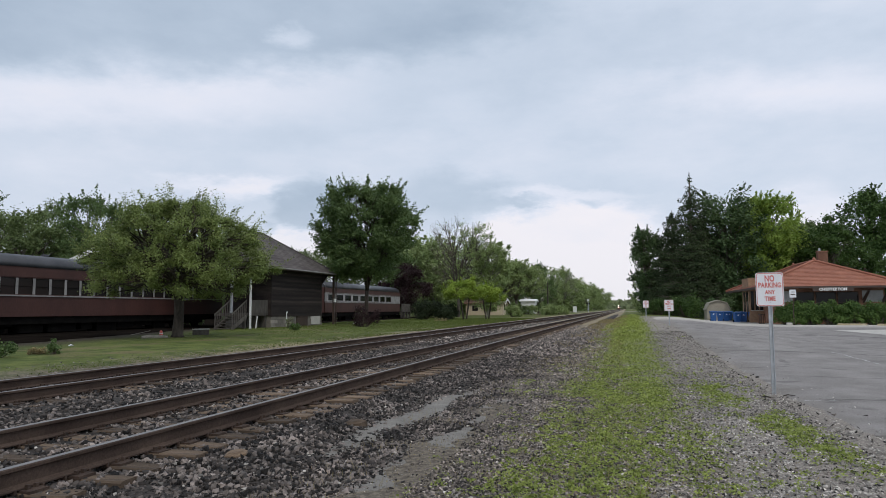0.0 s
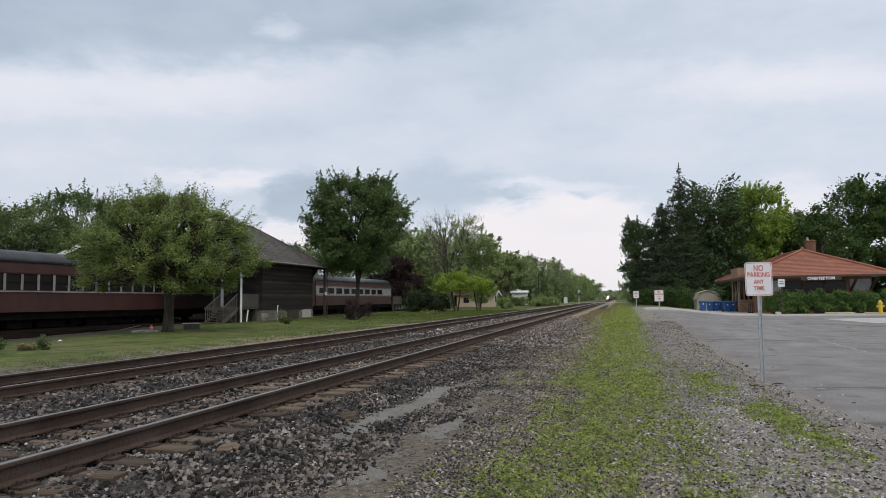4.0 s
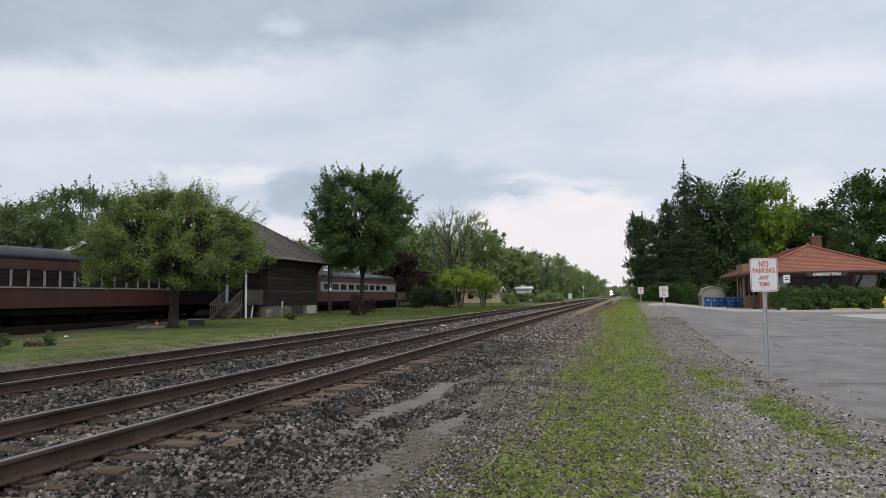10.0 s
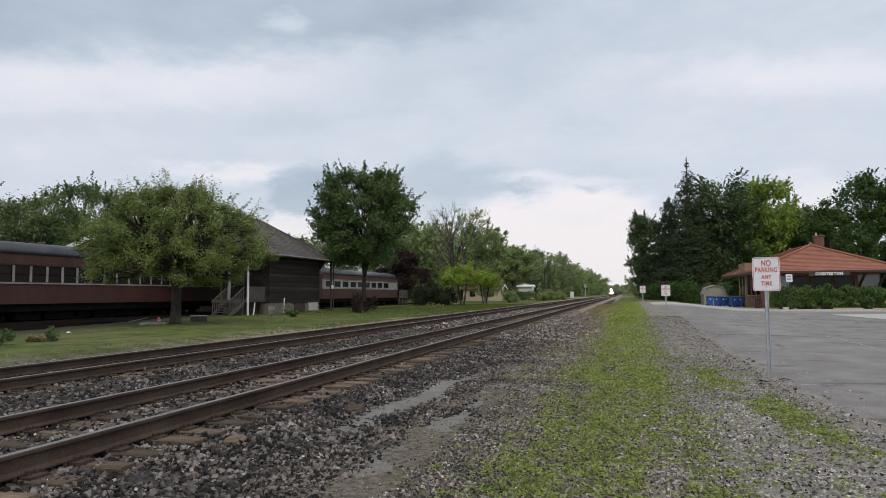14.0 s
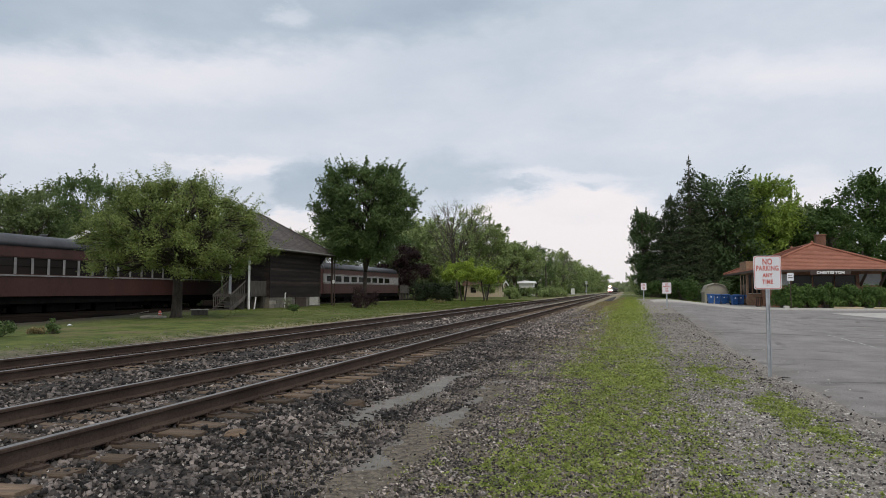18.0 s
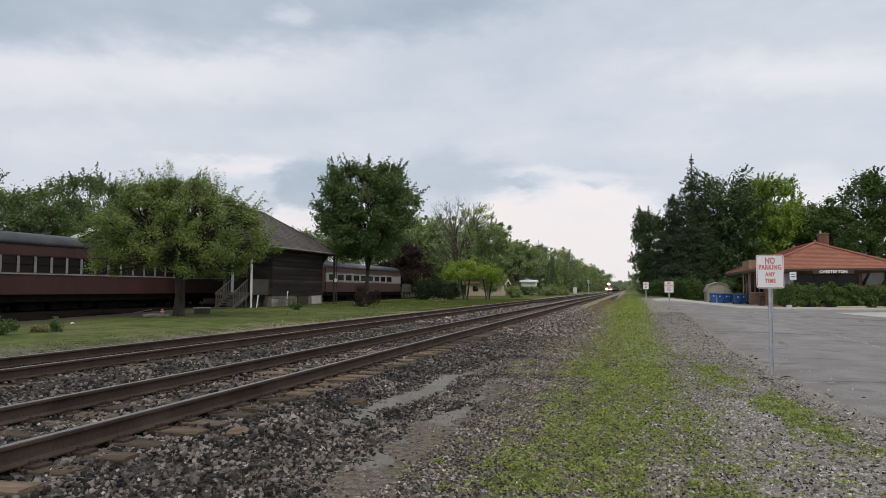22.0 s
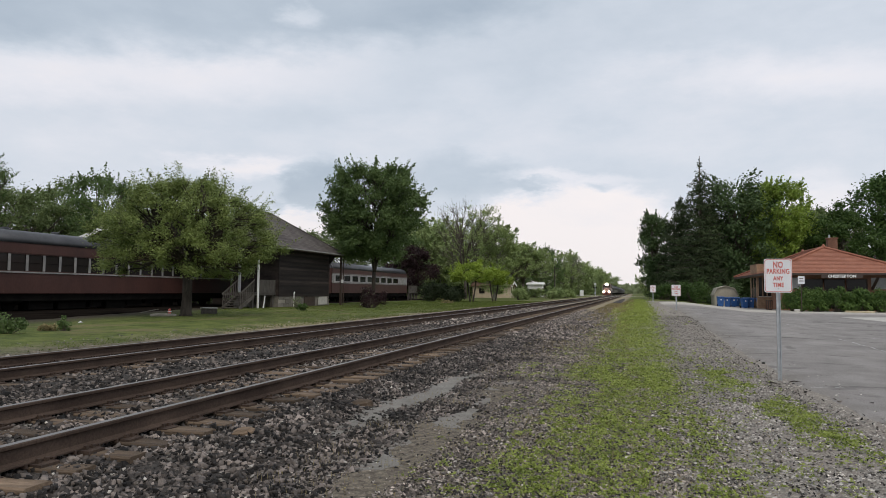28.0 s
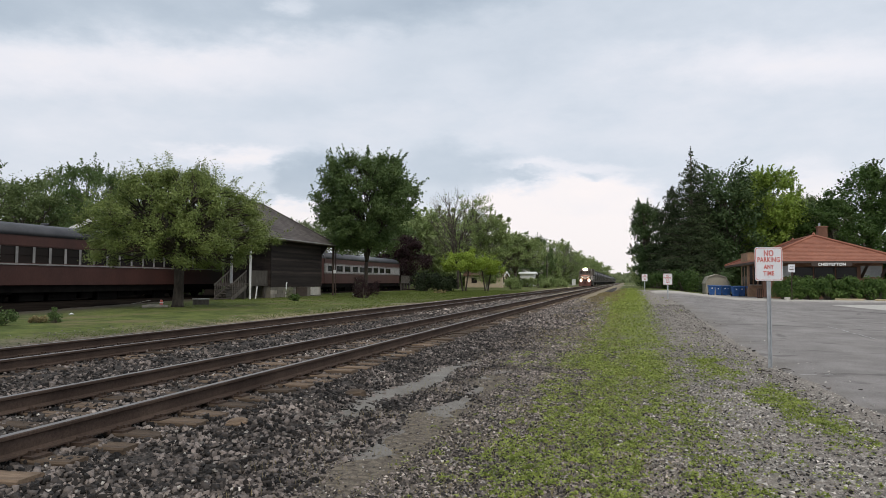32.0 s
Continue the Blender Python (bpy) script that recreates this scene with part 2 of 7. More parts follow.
    cover = op('MAXIMUM', cover, op('MULTIPLY', rng(sep.outputs["X"], 24, 28), rng(mid, 0.2, 0.5)))
    col = mixc(cover, gravel, turf)
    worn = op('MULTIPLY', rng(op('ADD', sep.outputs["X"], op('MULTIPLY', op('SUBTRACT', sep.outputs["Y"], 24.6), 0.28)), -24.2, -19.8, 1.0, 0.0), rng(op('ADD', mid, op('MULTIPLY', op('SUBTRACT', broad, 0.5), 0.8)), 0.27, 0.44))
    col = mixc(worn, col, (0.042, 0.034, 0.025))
    sc = add("ShaderNodeVectorMath")
    sc.operation = 'SCALE'
    link(col, sc.inputs[0])
    link(rng(grain, 0.3, 0.7, 0.72, 1.28), sc.inputs["Scale"])
    link(sc.outputs[0], b.inputs["Base Color"])
    b.inputs["Roughness"].default_value = 0.95
    b.inputs["Specular IOR Level"].default_value = 0.15
    bp = add("ShaderNodeBump")
    bp.inputs["Strength"].default_value = 0.6
    bp.inputs["Distance"].default_value = 0.04
    link(fine, bp.inputs["Height"])
    link(bp.outputs[0], b.inputs["Normal"])
    return m


def asphalt_mat():
    """Old asphalt: broad stains, stone grain, a net of cracks, paler dusty edge."""
    m = mat("worn_asphalt", (0.205, 0.192, 0.184), (0.275, 0.259, 0.248), 0.9, 48, 0.92, 0.6, grime=0.25, spec=0.2)
    nt = m.node_tree
    add, link = nt.nodes.new, nt.links.new
    b = nt.nodes["Principled BSDF"]
    src = b.inputs["Base Color"].links[0].from_socket
    tc = add("ShaderNodeTexCoord")
    wob = add("ShaderNodeTexNoise")
    wob.inputs["Scale"].default_value = 1.4
    wob.inputs["Detail"].default_value = 5
    link(tc.outputs["Object"], wob.inputs["Vector"])
    mx = add("ShaderNodeMix")
    mx.data_type = 'VECTOR'
    mx.inputs[0].default_value = 0.35
    link(tc.outputs["Object"], mx.inputs[4])
    link(wob.outputs["Color"], mx.inputs[5])
    vo = add("ShaderNodeTexVoronoi")
    vo.feature = 'DISTANCE_TO_EDGE'
    vo.inputs["Scale"].default_value = 0.11
    link(mx.outputs[1], vo.inputs["Vector"])
    cr = add("ShaderNodeMapRange")
    cr.inputs["From Min"].default_value, cr.inputs["From Max"].default_value = 0.002, 0.010
    cr.inputs["To Min"].default_value, cr.inputs["To Max"].default_value = 0.55, 1.0
    link(vo.outputs["Distance"], cr.inputs["Value"])
    st = add("ShaderNodeTexNoise")
    st.inputs["Scale"].default_value = 0.55
    st.inputs["Detail"].default_value = 6
    link(tc.outputs["Object"], st.inputs["Vector"])
    sr = add("ShaderNodeMapRange")
    sr.inputs["From Min"].default_value, sr.inputs["From Max"].default_value = 0.35, 0.65
    sr.inputs["To Min"].default_value, sr.inputs["To Max"].default_value = 0.90, 1.08
    link(st.outputs["Fac"], sr.inputs["Value"])
    # finer cracks in patches, and scuffs along the way that cars take
    v2 = add("ShaderNodeTexVoronoi")
    v2.feature = 'DISTANCE_TO_EDGE'
    v2.inputs["Scale"].default_value = 0.42
    link(mx.outputs[1], v2.inputs["Vector"])
    c2 = add("ShaderNodeMapRange")
    c2.inputs["From Min"].default_value, c2.inputs["From Max"].default_value = 0.004, 0.022
    link(v2.outputs["Distance"], c2.inputs["Value"])
    where = add("ShaderNodeMapRange")
    where.inputs["From Min"].default_value, where.inputs["From Max"].default_value = 0.46, 0.62
    where.inputs["To Min"].default_value, where.inputs["To Max"].default_value = 1.0, 0.66
    link(wob.outputs["Fac"], where.inputs["Value"])
    fine_crack = add("ShaderNodeMath")
    fine_crack.operation = 'MAXIMUM'
    link(c2.outputs[0], fine_crack.inputs[0])
    link(where.outputs[0], fine_crack.inputs[1])
    lane = add("ShaderNodeMapping")
    lane.inputs["Scale"].default_value = (1.1, 0.16, 1.0)
    lane.inputs["Rotation"].default_value = (0, 0, radians(-12))
    link(tc.outputs["Object"], lane.inputs["Vector"])
    scuff = add("ShaderNodeTexNoise")
    scuff.inputs["Scale"].default_value = 0.9
    scuff.inputs["Detail"].default_value = 7
    scuff.inputs["Roughness"].default_value = 0.62
    link(lane.outputs[0], scuff.inputs["Vector"])
    sf = add("ShaderNodeMapRange")
    sf.inputs["From Min"].default_value, sf.inputs["From Max"].default_value = 0.30, 0.66
    sf.inputs["To Min"].default_value, sf.inputs["To Max"].default_value = 0.90, 1.07
    link(scuff.outputs["Fac"], sf.inputs["Value"])
    both = add("ShaderNodeMath")
    both.operation = 'MULTIPLY'
    link(fine_crack.outputs[0], both.inputs[0])
    link(sf.outputs[0], both.inputs[1])
    p0 = add("ShaderNodeMath")
    p0.operation = 'MULTIPLY'
    link(both.outputs[0], p0.inputs[0])
    link(cr.outputs[0], p0.inputs[1])
    pr = add("ShaderNodeMath")
    pr.operation = 'MULTIPLY'
    link(p0.outputs[0], pr.inputs[0])
    link(sr.outputs[0], pr.inputs[1])
    s2 = add("ShaderNodeVectorMath")
    s2.operation = 'SCALE'
    link(src, s2.inputs[0])
    link(pr.outputs[0], s2.inputs["Scale"])
    # gravel and pale dust drifted over the ragged edge and the far apron
    sx = add("ShaderNodeSeparateXYZ")
    link(tc.outputs["Object"], sx.inputs[0])
    en = add("ShaderNodeTexNoise")
    en.inputs["Scale"].default_value = 0.9
    en.inputs["Detail"].default_value = 7
    en.inputs["Roughness"].default_value = 0.65
    link(tc.outputs["Object"], en.inputs["Vector"])
    last = s2.outputs[0]
    for axis, k, a, c, colour in (("X", 1.9, 4.1, 2.7, (0.215, 0.195, 0.165)), ("Y", 9.0, 55.0, 61.0, (0.48, 0.455, 0.41))):
        ad = add("ShaderNodeMath")
        ad.operation = 'MULTIPLY_ADD'
        ad.inputs[1].default_value = k
        link(en.outputs["Fac"], ad.inputs[0])
        link(sx.outputs[axis], ad.inputs[2])
        er = add("ShaderNodeMapRange")
        er.inputs["From Min"].default_value, er.inputs["From Max"].default_value = a, c
        er.inputs["To Max"].default_value = 0.85
        link(ad.outputs[0], er.inputs["Value"])
        em = add("ShaderNodeMix")
        em.data_type = 'RGBA'
        em.inputs[7].default_value = (*colour, 1)
        link(er.outputs[0], em.inputs[0])
        link(last, em.inputs[6])
        last = em.outputs[2]
    link(last, b.inputs["Base Color"])
    return m


GROUND = ground_mat()
ASPHALT = asphalt_mat()
CONCRETE = mat("weathered_concrete", (0.38, 0.37, 0.34), (0.52, 0.50, 0.46), 1.5, 40, 0.9, 0.3)
BALLAST = mat("ballast_bed", (0.020, 0.017, 0.015), (0.065, 0.056, 0.049), 1.5, 16, 0.95, 1.0, grime=0.6, depth=0.06)
STONE_DARK = mat("ballast_stone", (0.024, 0.021, 0.0195), (0.172, 0.147, 0.132), 1.2, 50, 0.85, 0.2, rand=0.95)
STONE_PALE = mat("limestone_gravel", (0.23, 0.215, 0.195), (0.42, 0.393, 0.358), 1.5, 50, 0.9, 0.2, rand=0.55)
STONE_GREY = mat("grey_gravel", (0.10, 0.092, 0.082), (0.22, 0.20, 0.175), 1.5, 50, 0.9, 0.2, rand=0.6)
FINES = mat("packed_stone_dust", (0.138, 0.130, 0.115), (0.212, 0.201, 0.180), 2.5, 60, 0.85, 0.45, grime=0.3)
TIE = mat("weathered_tie_timber", (0.062, 0.044, 0.030), (0.16, 0.115, 0.078), 3.0, 22, 0.92, 0.6, stretch=(0.5, 3, 3), rand=0.45)
RAIL_RUST = mat("rusted_rail_steel", (0.044, 0.031, 0.025), (0.088, 0.063, 0.050), 1.2, 45, 0.92, 0.35, metal=0.0, spec=0.12)
RAIL_SHINE = mat("polished_rail_steel", (0.20, 0.19, 0.185), (0.30, 0.285, 0.27), 0.8, 30, 0.5, 0.05, metal=0.8, grime=0.15)
PLATE = mat("rusted_plate", (0.035, 0.023, 0.017), (0.065, 0.042, 0.03), 6, 60, 0.85, 0.3)
COACH_RED = mat("faded_maroon_paint", (0.052, 0.022, 0.018), (0.078, 0.033, 0.026), 0.6, 12, 0.55, 0.08, grime=0.18, stretch=(1, 1, 0.4))
COACH_ROOF = mat("dark_roof_paint", (0.035, 0.037, 0.043), (0.07, 0.073, 0.08), 0.7, 15, 0.36, 0.06)
COACH_WHITE = mat("chalky_pale_paint", (0.20, 0.195, 0.19), (0.35, 0.34, 0.33), 1.5, 25, 0.65, 0.05, grime=0.3)
# taken near black so the colour carries the shade below the coach floors
UNDER = mat("shade_black_undercarriage", (0.004, 0.0037, 0.0034), (0.010, 0.009, 0.008), 1.5, 20, 0.9, 0.2, spec=0.08)
# cinders, blackened further: shade under and before the coaches is in this colour
UNDER_SOIL = mat("shaded_cinders", (0.006, 0.005, 0.0045), (0.017, 0.014, 0.0115), 0.8, 20, 1.0, 0.6, spec=0.0)
PANE = glass_mat("dark_window_glass")
PANE_DARK = glass_mat("black_window_glass", (0.008, 0.008, 0.008))
FH_WOOD = mat("black_brown_siding", (0.012, 0.009, 0.008), (0.046, 0.034, 0.030), 0.9, 14, 0.85, 0.35, stretch=(1, 0.22, 2.8), rand=0.5)
FH_ROOF = mat("grey_asphalt_shingle", (0.072, 0.063, 0.060), (0.135, 0.119, 0.113), 0.5, 30, 0.92, 0.4, rand=0.10)
WHITE = mat("white_trim_paint", (0.66, 0.66, 0.65), (0.78, 0.78, 0.77), 2.0, 30, 0.55, 0.05, grime=0.1)
STONEWALL = mat("grey_foundation_stone", (0.16, 0.148, 0.125), (0.26, 0.24, 0.205), 1.5, 25, 0.9, 0.4, rand=0.3)
GREYWOOD = mat("bare_grey_timber", (0.055, 0.048, 0.041), (0.115, 0.103, 0.09), 3, 25, 0.88, 0.3, stretch=(2, 2, 0.5))
BARK = mat("furrowed_bark", (0.075, 0.062, 0.05), (0.15, 0.128, 0.105), 6, 30, 0.95, 0.7, stretch=(1, 1, 0.25))
GALV = mat("galvanised_steel", (0.40, 0.42, 0.44), (0.56, 0.58, 0.60), 6, 50, 0.45, 0.08, metal=0.7, grime=0.12)
SIGN_WHITE = mat("sign_sheeting", (0.70, 0.71, 0.74), (0.76, 0.77, 0.79), 3, 60, 0.45, 0.02, grime=0.05)
SIGN_RED = mat("faded_red_print", (0.50, 0.10, 0.085), (0.60, 0.16, 0.13), 12, 90, 0.5, 0.0, grime=0.12)
TILE_RED = mat("orange_clay_tile", (0.265, 0.105, 0.066), (0.33, 0.14, 0.09), 1.2, 20, 0.8, 0.2, grime=0.12, rand=0.06)
BRICK = mat("brown_orange_brick", (0.165, 0.085, 0.056), (0.25, 0.135, 0.088), 1.5, 25, 0.88, 0.3, rand=0.3)
DARKWOOD = mat("dark_brown_trim", (0.045, 0.03, 0.024), (0.07, 0.047, 0.037), 3, 40, 0.6, 0.1)
STUCCO = mat("pale_stucco", (0.42, 0.42, 0.42), (0.52, 0.52, 0.51), 2, 50, 0.9, 0.2)
BIN_BLUE = mat("blue_bin_plastic", (0.018, 0.075, 0.24), (0.03, 0.11, 0.32), 3, 40, 0.45, 0.05)
SHED = mat("taupe_shed_cover", (0.30, 0.275, 0.22), (0.36, 0.33, 0.27), 1.5, 30, 0.8, 0.1)
YELLOW = mat("yellow_enamel", (0.62, 0.40, 0.03), (0.70, 0.47, 0.05), 4, 40, 0.45, 0.05)
LOCO_RED = mat("dull_red_loco_paint", (0.105, 0.036, 0.026), (0.15, 0.052, 0.036), 1.0, 20, 0.55, 0.05)
LOCO_GREY = mat("grey_brown_loco_paint", (0.075, 0.064, 0.056), (0.115, 0.10, 0.088), 1.0, 20, 0.5, 0.05)
LOCO_BLACK = mat("black_loco_paint", (0.018, 0.018, 0.018), (0.035, 0.033, 0.03), 1.0, 20, 0.5, 0.05)
TANK = mat("black_tank_paint", (0.006, 0.006, 0.0065), (0.015, 0.0145, 0.014), 0.8, 15, 0.5, 0.04, spec=0.15)
LAMP_WHITE = glow_mat("headlight_glow", (1.0, 0.90, 0.74), 300.0)
LAMP_WARM = glow_mat("ditch_light_glow", (1.0, 0.80, 0.58), 220.0)
LEAF_YOUNG = leaf_mat("light_green_leaf", (0.066, 0.104, 0.026), (0.335, 0.405, 0.125), 0.55, 0.30)
LEAF_DARK = leaf_mat("deep_green_leaf", (0.055, 0.098, 0.033), (0.168, 0.238, 0.082))
LEAF_LIME = leaf_mat("lime_green_leaf", (0.15, 0.24, 0.028), (0.42, 0.52, 0.085))
# leaves of the distant trees: aerial haze is mixed into these two pale greens
LEAF_MID = leaf_mat("hazed_green_leaf", (0.17, 0.235, 0.08), (0.35, 0.425, 0.17))
LEAF_WOOD = leaf_mat("hazed_wood_leaf", (0.16, 0.225, 0.08), (0.335, 0.405, 0.165))
LEAF_PINE = leaf_mat("blackish_green_leaf", (0.040, 0.074, 0.029), (0.112, 0.168, 0.062), 0.65, 0.2)
LEAF_BRIGHT = leaf_mat("bright_summer_leaf", (0.15, 0.245, 0.04), (0.36, 0.46, 0.09))
LEAF_GREY = leaf_mat("grey_green_leaf", (0.125, 0.155, 0.08), (0.24, 0.28, 0.14))
LEAF_PLUM = leaf_mat("plum_leaf", (0.020, 0.011, 0.013), (0.052, 0.026, 0.026))
LEAF_BLACK = leaf_mat("yew_leaf", (0.009, 0.015, 0.007), (0.032, 0.048, 0.018), 0.8, 0.08)
NEEDLE = leaf_mat("spruce_needle", (0.026, 0.042, 0.020), (0.080, 0.108, 0.046), 0.85, 0.10)
HEDGE_LEAF = leaf_mat("hedge_leaf", (0.024, 0.062, 0.015), (0.17, 0.265, 0.065))
VERGE = leaf_mat("verge_grass_blade", (0.18, 0.225, 0.042), (0.43, 0.50, 0.115), 0.65, 0.35)
GRASS = leaf_mat("grass_blade", (0.052, 0.080, 0.016), (0.168, 0.208, 0.046), 0.7, 0.3)
STRAW = leaf_mat("dry_grass_blade", (0.22, 0.18, 0.08), (0.36, 0.30, 0.16), 0.8, 0.3)
WEED = leaf_mat("weed_leaf", (0.072, 0.108, 0.020), (0.445, 0.515, 0.125), 0.6, 0.32, patch=5.0)

LEAF_FRESH = leaf_mat("fresh_green_leaf", (0.088, 0.128, 0.048), (0.225, 0.285, 0.110))
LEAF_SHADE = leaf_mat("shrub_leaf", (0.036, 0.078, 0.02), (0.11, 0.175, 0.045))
BARK_DARK = mat("dark_bark", (0.028, 0.023, 0.018), (0.07, 0.058, 0.045), 6, 30, 0.95, 0.7, stretch=(1, 1, 0.25))
BARK_PALE = mat("pale_bark", (0.17, 0.155, 0.13), (0.29, 0.27, 0.23), 6, 30, 0.9, 0.3)
CREAM = mat("cream_siding", (0.46, 0.38, 0.28), (0.56, 0.47, 0.36), 1.5, 30, 0.8, 0.1)
BROWN_ROOF = mat("brown_shingle", (0.16, 0.10, 0.07), (0.24, 0.15, 0.11), 1.5, 30, 0.9, 0.2)
BRICK_TAN = mat("tan_brick", (0.26, 0.16, 0.10), (0.38, 0.25, 0.16), 3, 25, 0.88, 0.3, rand=0.2)
# ballast stone with a lifted colour, to offset shadowing between the far stones
STONE_MIX = mat("lightened_ballast_stone", (0.092, 0.079, 0.070), (0.265, 0.228, 0.20), 1.2, 50, 0.88, 0.2, rand=0.9)
KERB = mat("faded_yellow_concrete", (0.40, 0.33, 0.20), (0.52, 0.45, 0.31), 2.0, 40, 0.85, 0.2)

# ---- building blocks ----


class Geo:
    """Collects vertices and faces of one mesh."""

    def __init__(self):
        self.v, self.f = [], []

    def add(self, verts, faces):
        n = len(self.v)
        self.v.extend(verts)
        self.f.extend([tuple(i + n for i in q) for q in faces])
        return self

    def turned(self, degrees):
        c, s = math.cos(radians(degrees)), math.sin(radians(degrees))
        self.v = [(x * c - y * s, x * s + y * c, z) for x, y, z in self.v]
        return self

    def box(self, x0, x1, y0, y1, z0, z1, c=0.0):
        """A box, with its upright and top edges cut by c."""
        if c <= 0:
            return self.add([(x0, y0, z0), (x1, y0, z0), (x1, y1, z0), (x0, y1, z0), (x0, y0, z1), (x1, y0, z1), (x1, y1, z1), (x0, y1, z1)],
                            [(0, 3, 2, 1), (4, 5, 6, 7), (0, 1, 5, 4), (1, 2, 6, 5), (2, 3, 7, 6), (3, 0, 4, 7)])
        ring = [(x0 + c, y0), (x1 - c, y0), (x1, y0 + c), (x1, y1 - c), (x1 - c, y1), (x0 + c, y1), (x0, y1 - c), (x0, y0 + c)]
        top = [(x0 + 2 * c, y0 + c), (x1 - 2 * c, y0 + c), (x1 - c, y0 + 2 * c), (x1 - c, y1 - 2 * c), (x1 - 2 * c, y1 - c), (x0 + 2 * c, y1 - c), (x0 + c, y1 - 2 * c), (x0 + c, y0 + 2 * c)]
        vs = [(a, b, z0) for a, b in ring] + [(a, b, z1 - c) for a, b in ring] + [(a, b, z1) for a, b in top]
        fs = [tuple(reversed(range(8))), tuple(range(16, 24))]
        for k in range(8):
            j = (k + 1) % 8
            fs += [(k, j, 8 + j, 8 + k), (8 + k, 8 + j, 16 + j, 16 + k)]
        return self.add(vs, fs)

    def tube(self, pts, radii, n=8, cap=True):
        """A round tube through points, with a radius at each."""
        pts = [Vector(p) for p in pts]
        base = len(self.v)
        for i, p in enumerate(pts):
            d = (pts[min(i + 1, len(pts) - 1)] - pts[max(i - 1, 0)]).normalized()
            a = d.cross(Vector((0, 0, 1)) if abs(d.z) < 0.9 else Vector((1, 0, 0))).normalized()
            b = d.cross(a)
            for k in range(n):
                w = 2 * math.pi * k / n
                self.v.append(tuple(p + (a * math.cos(w) + b * math.sin(w)) * radii[i]))
        for i in range(len(pts) - 1):
            for k in range(n):
                j = (k + 1) % n
                self.f.append((base + i * n + k, base + i * n + j, base + (i + 1) * n + j, base + (i + 1) * n + k))
        if cap:
            self.f.append(tuple(base + k for k in reversed(range(n))))
            self.f.append(tuple(base + (len(pts) - 1) * n + k for k in range(n)))
        return self

    def prism(self, ring, axis, a, b):
        """A closed outline of (u, w) drawn along x or y from a to b; u is the other level axis, w is up."""
        n = len(ring)
        put = (lambda u, w, s: (s, u, w)) if axis == "x" else (lambda u, w, s: (u, s, w))
        vs = [put(u, w, a) for u, w in ring] + [put(u, w, b) for u, w in ring]
        fs = [tuple(range(n)), tuple(reversed(range(n, 2 * n)))] + [(k, n + k, n + (k + 1) % n, (k + 1) % n) for k in range(n)]
        return self.add(vs, fs)

    def mesh(self, name, material, smooth=False):
        me = bpy.data.meshes.new(name)
        me.from_pydata(self.v, [], self.f)
        me.materials.append(material)
        if smooth:
            me.polygons.foreach_set("use_smooth", [True] * len(me.polygons))
        me.update()
        return me


def fix_normals(me):
    bm = bmesh.new()
    bm.from_mesh(me)
    bmesh.ops.recalc_face_normals(bm, faces=bm.faces)
    bm.to_mesh(me)
    bm.free()


def part(name, geo, material, parent=None, label="", smooth=False, at=None):
    """Links a mesh as one object, under a thing or a part if given."""
    me = geo if isinstance(geo, bpy.types.Mesh) else geo.mesh(name, material, smooth)
    if not isinstance(geo, bpy.types.Mesh) and len(me.polygons) < 4000:
        fix_normals(me)
    ob = new(name, me)
    if parent:
        ob.parent = parent
    if at is not None:
        ob.matrix_basis = at
    if label:
        ob["label"] = label
    return ob


def thing(name, label, category, x=0, y=0, z=0, rz=0, group="", kind=""):
    ob = new(name)
    ob.empty_display_size = 0.2
    ob.matrix_basis = pose(x, y, z, 0, 0, rz)
    return tagged(ob, label, category, group, kind)


def smooth_step(a, b, v):
    u = min(1.0, max(0.0, (v - a) / (b - a)))
    return u * u * (3 - 2 * u)


def ground_z(x, y):
    """Height of the ground: verge that climbs to the crossing, flat lawn beyond the tracks, parking place."""
    verge = 0.63 * smooth_step(13, 42, y) + 0.17 * smooth_step(42, 65, y) - 0.45 * smooth_step(100, 190, y)
    lot = 0.20 * smooth_step(14, 50, y) + 0.15 * smooth_step(60, 75, y)
    lawn = 0.28
    bed = 0.06 + 0.10 * smooth_step(20, 60, y)
    if x < -13.5:
        z = lawn
    elif x < -11.5:
        z = lawn + (bed - lawn) * smooth_step(-13.5, -11.5, x)
    elif x < -2.2:
        z = bed
    elif x < 0.5:
        z = bed + (verge - bed) * smooth_step(-2.2, 0.5, x)
    elif x < 3.0:
        z = verge
    else:
        z = verge + (lot - verge) * smooth_step(3.0, 9.0, x)
    near = max(0.0, 1 - math.hypot(x, y) / 60)
    return z + near * 0.03 * noise.noise((x * 0.9, y * 0.9, 0))


# ---- ground ----


def build_ground():
    def steps(fine, far):
        out, s, v = [], 0.25, 0.0
        while v < far:
            out.append(v)
            v += s
            s *= 1.0 if v < fine else 1.13
        return out + [far]
    xs = sorted({-a for a in steps(16, 3800)} | set(steps(9, 3800)))
    ys = sorted({-a for a in steps(2, 1200)} | set(steps(24, 4600)))
    vs = [(x, y, ground_z(x, y)) for y in ys for x in xs]
    n = len(xs)
    fs = [(j * n + i, j * n + i + 1, (j + 1) * n + i + 1, (j + 1) * n + i) for j in range(len(ys) - 1) for i in range(n - 1)]
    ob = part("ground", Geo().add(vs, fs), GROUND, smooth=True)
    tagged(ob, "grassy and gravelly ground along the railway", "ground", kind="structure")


build_ground()


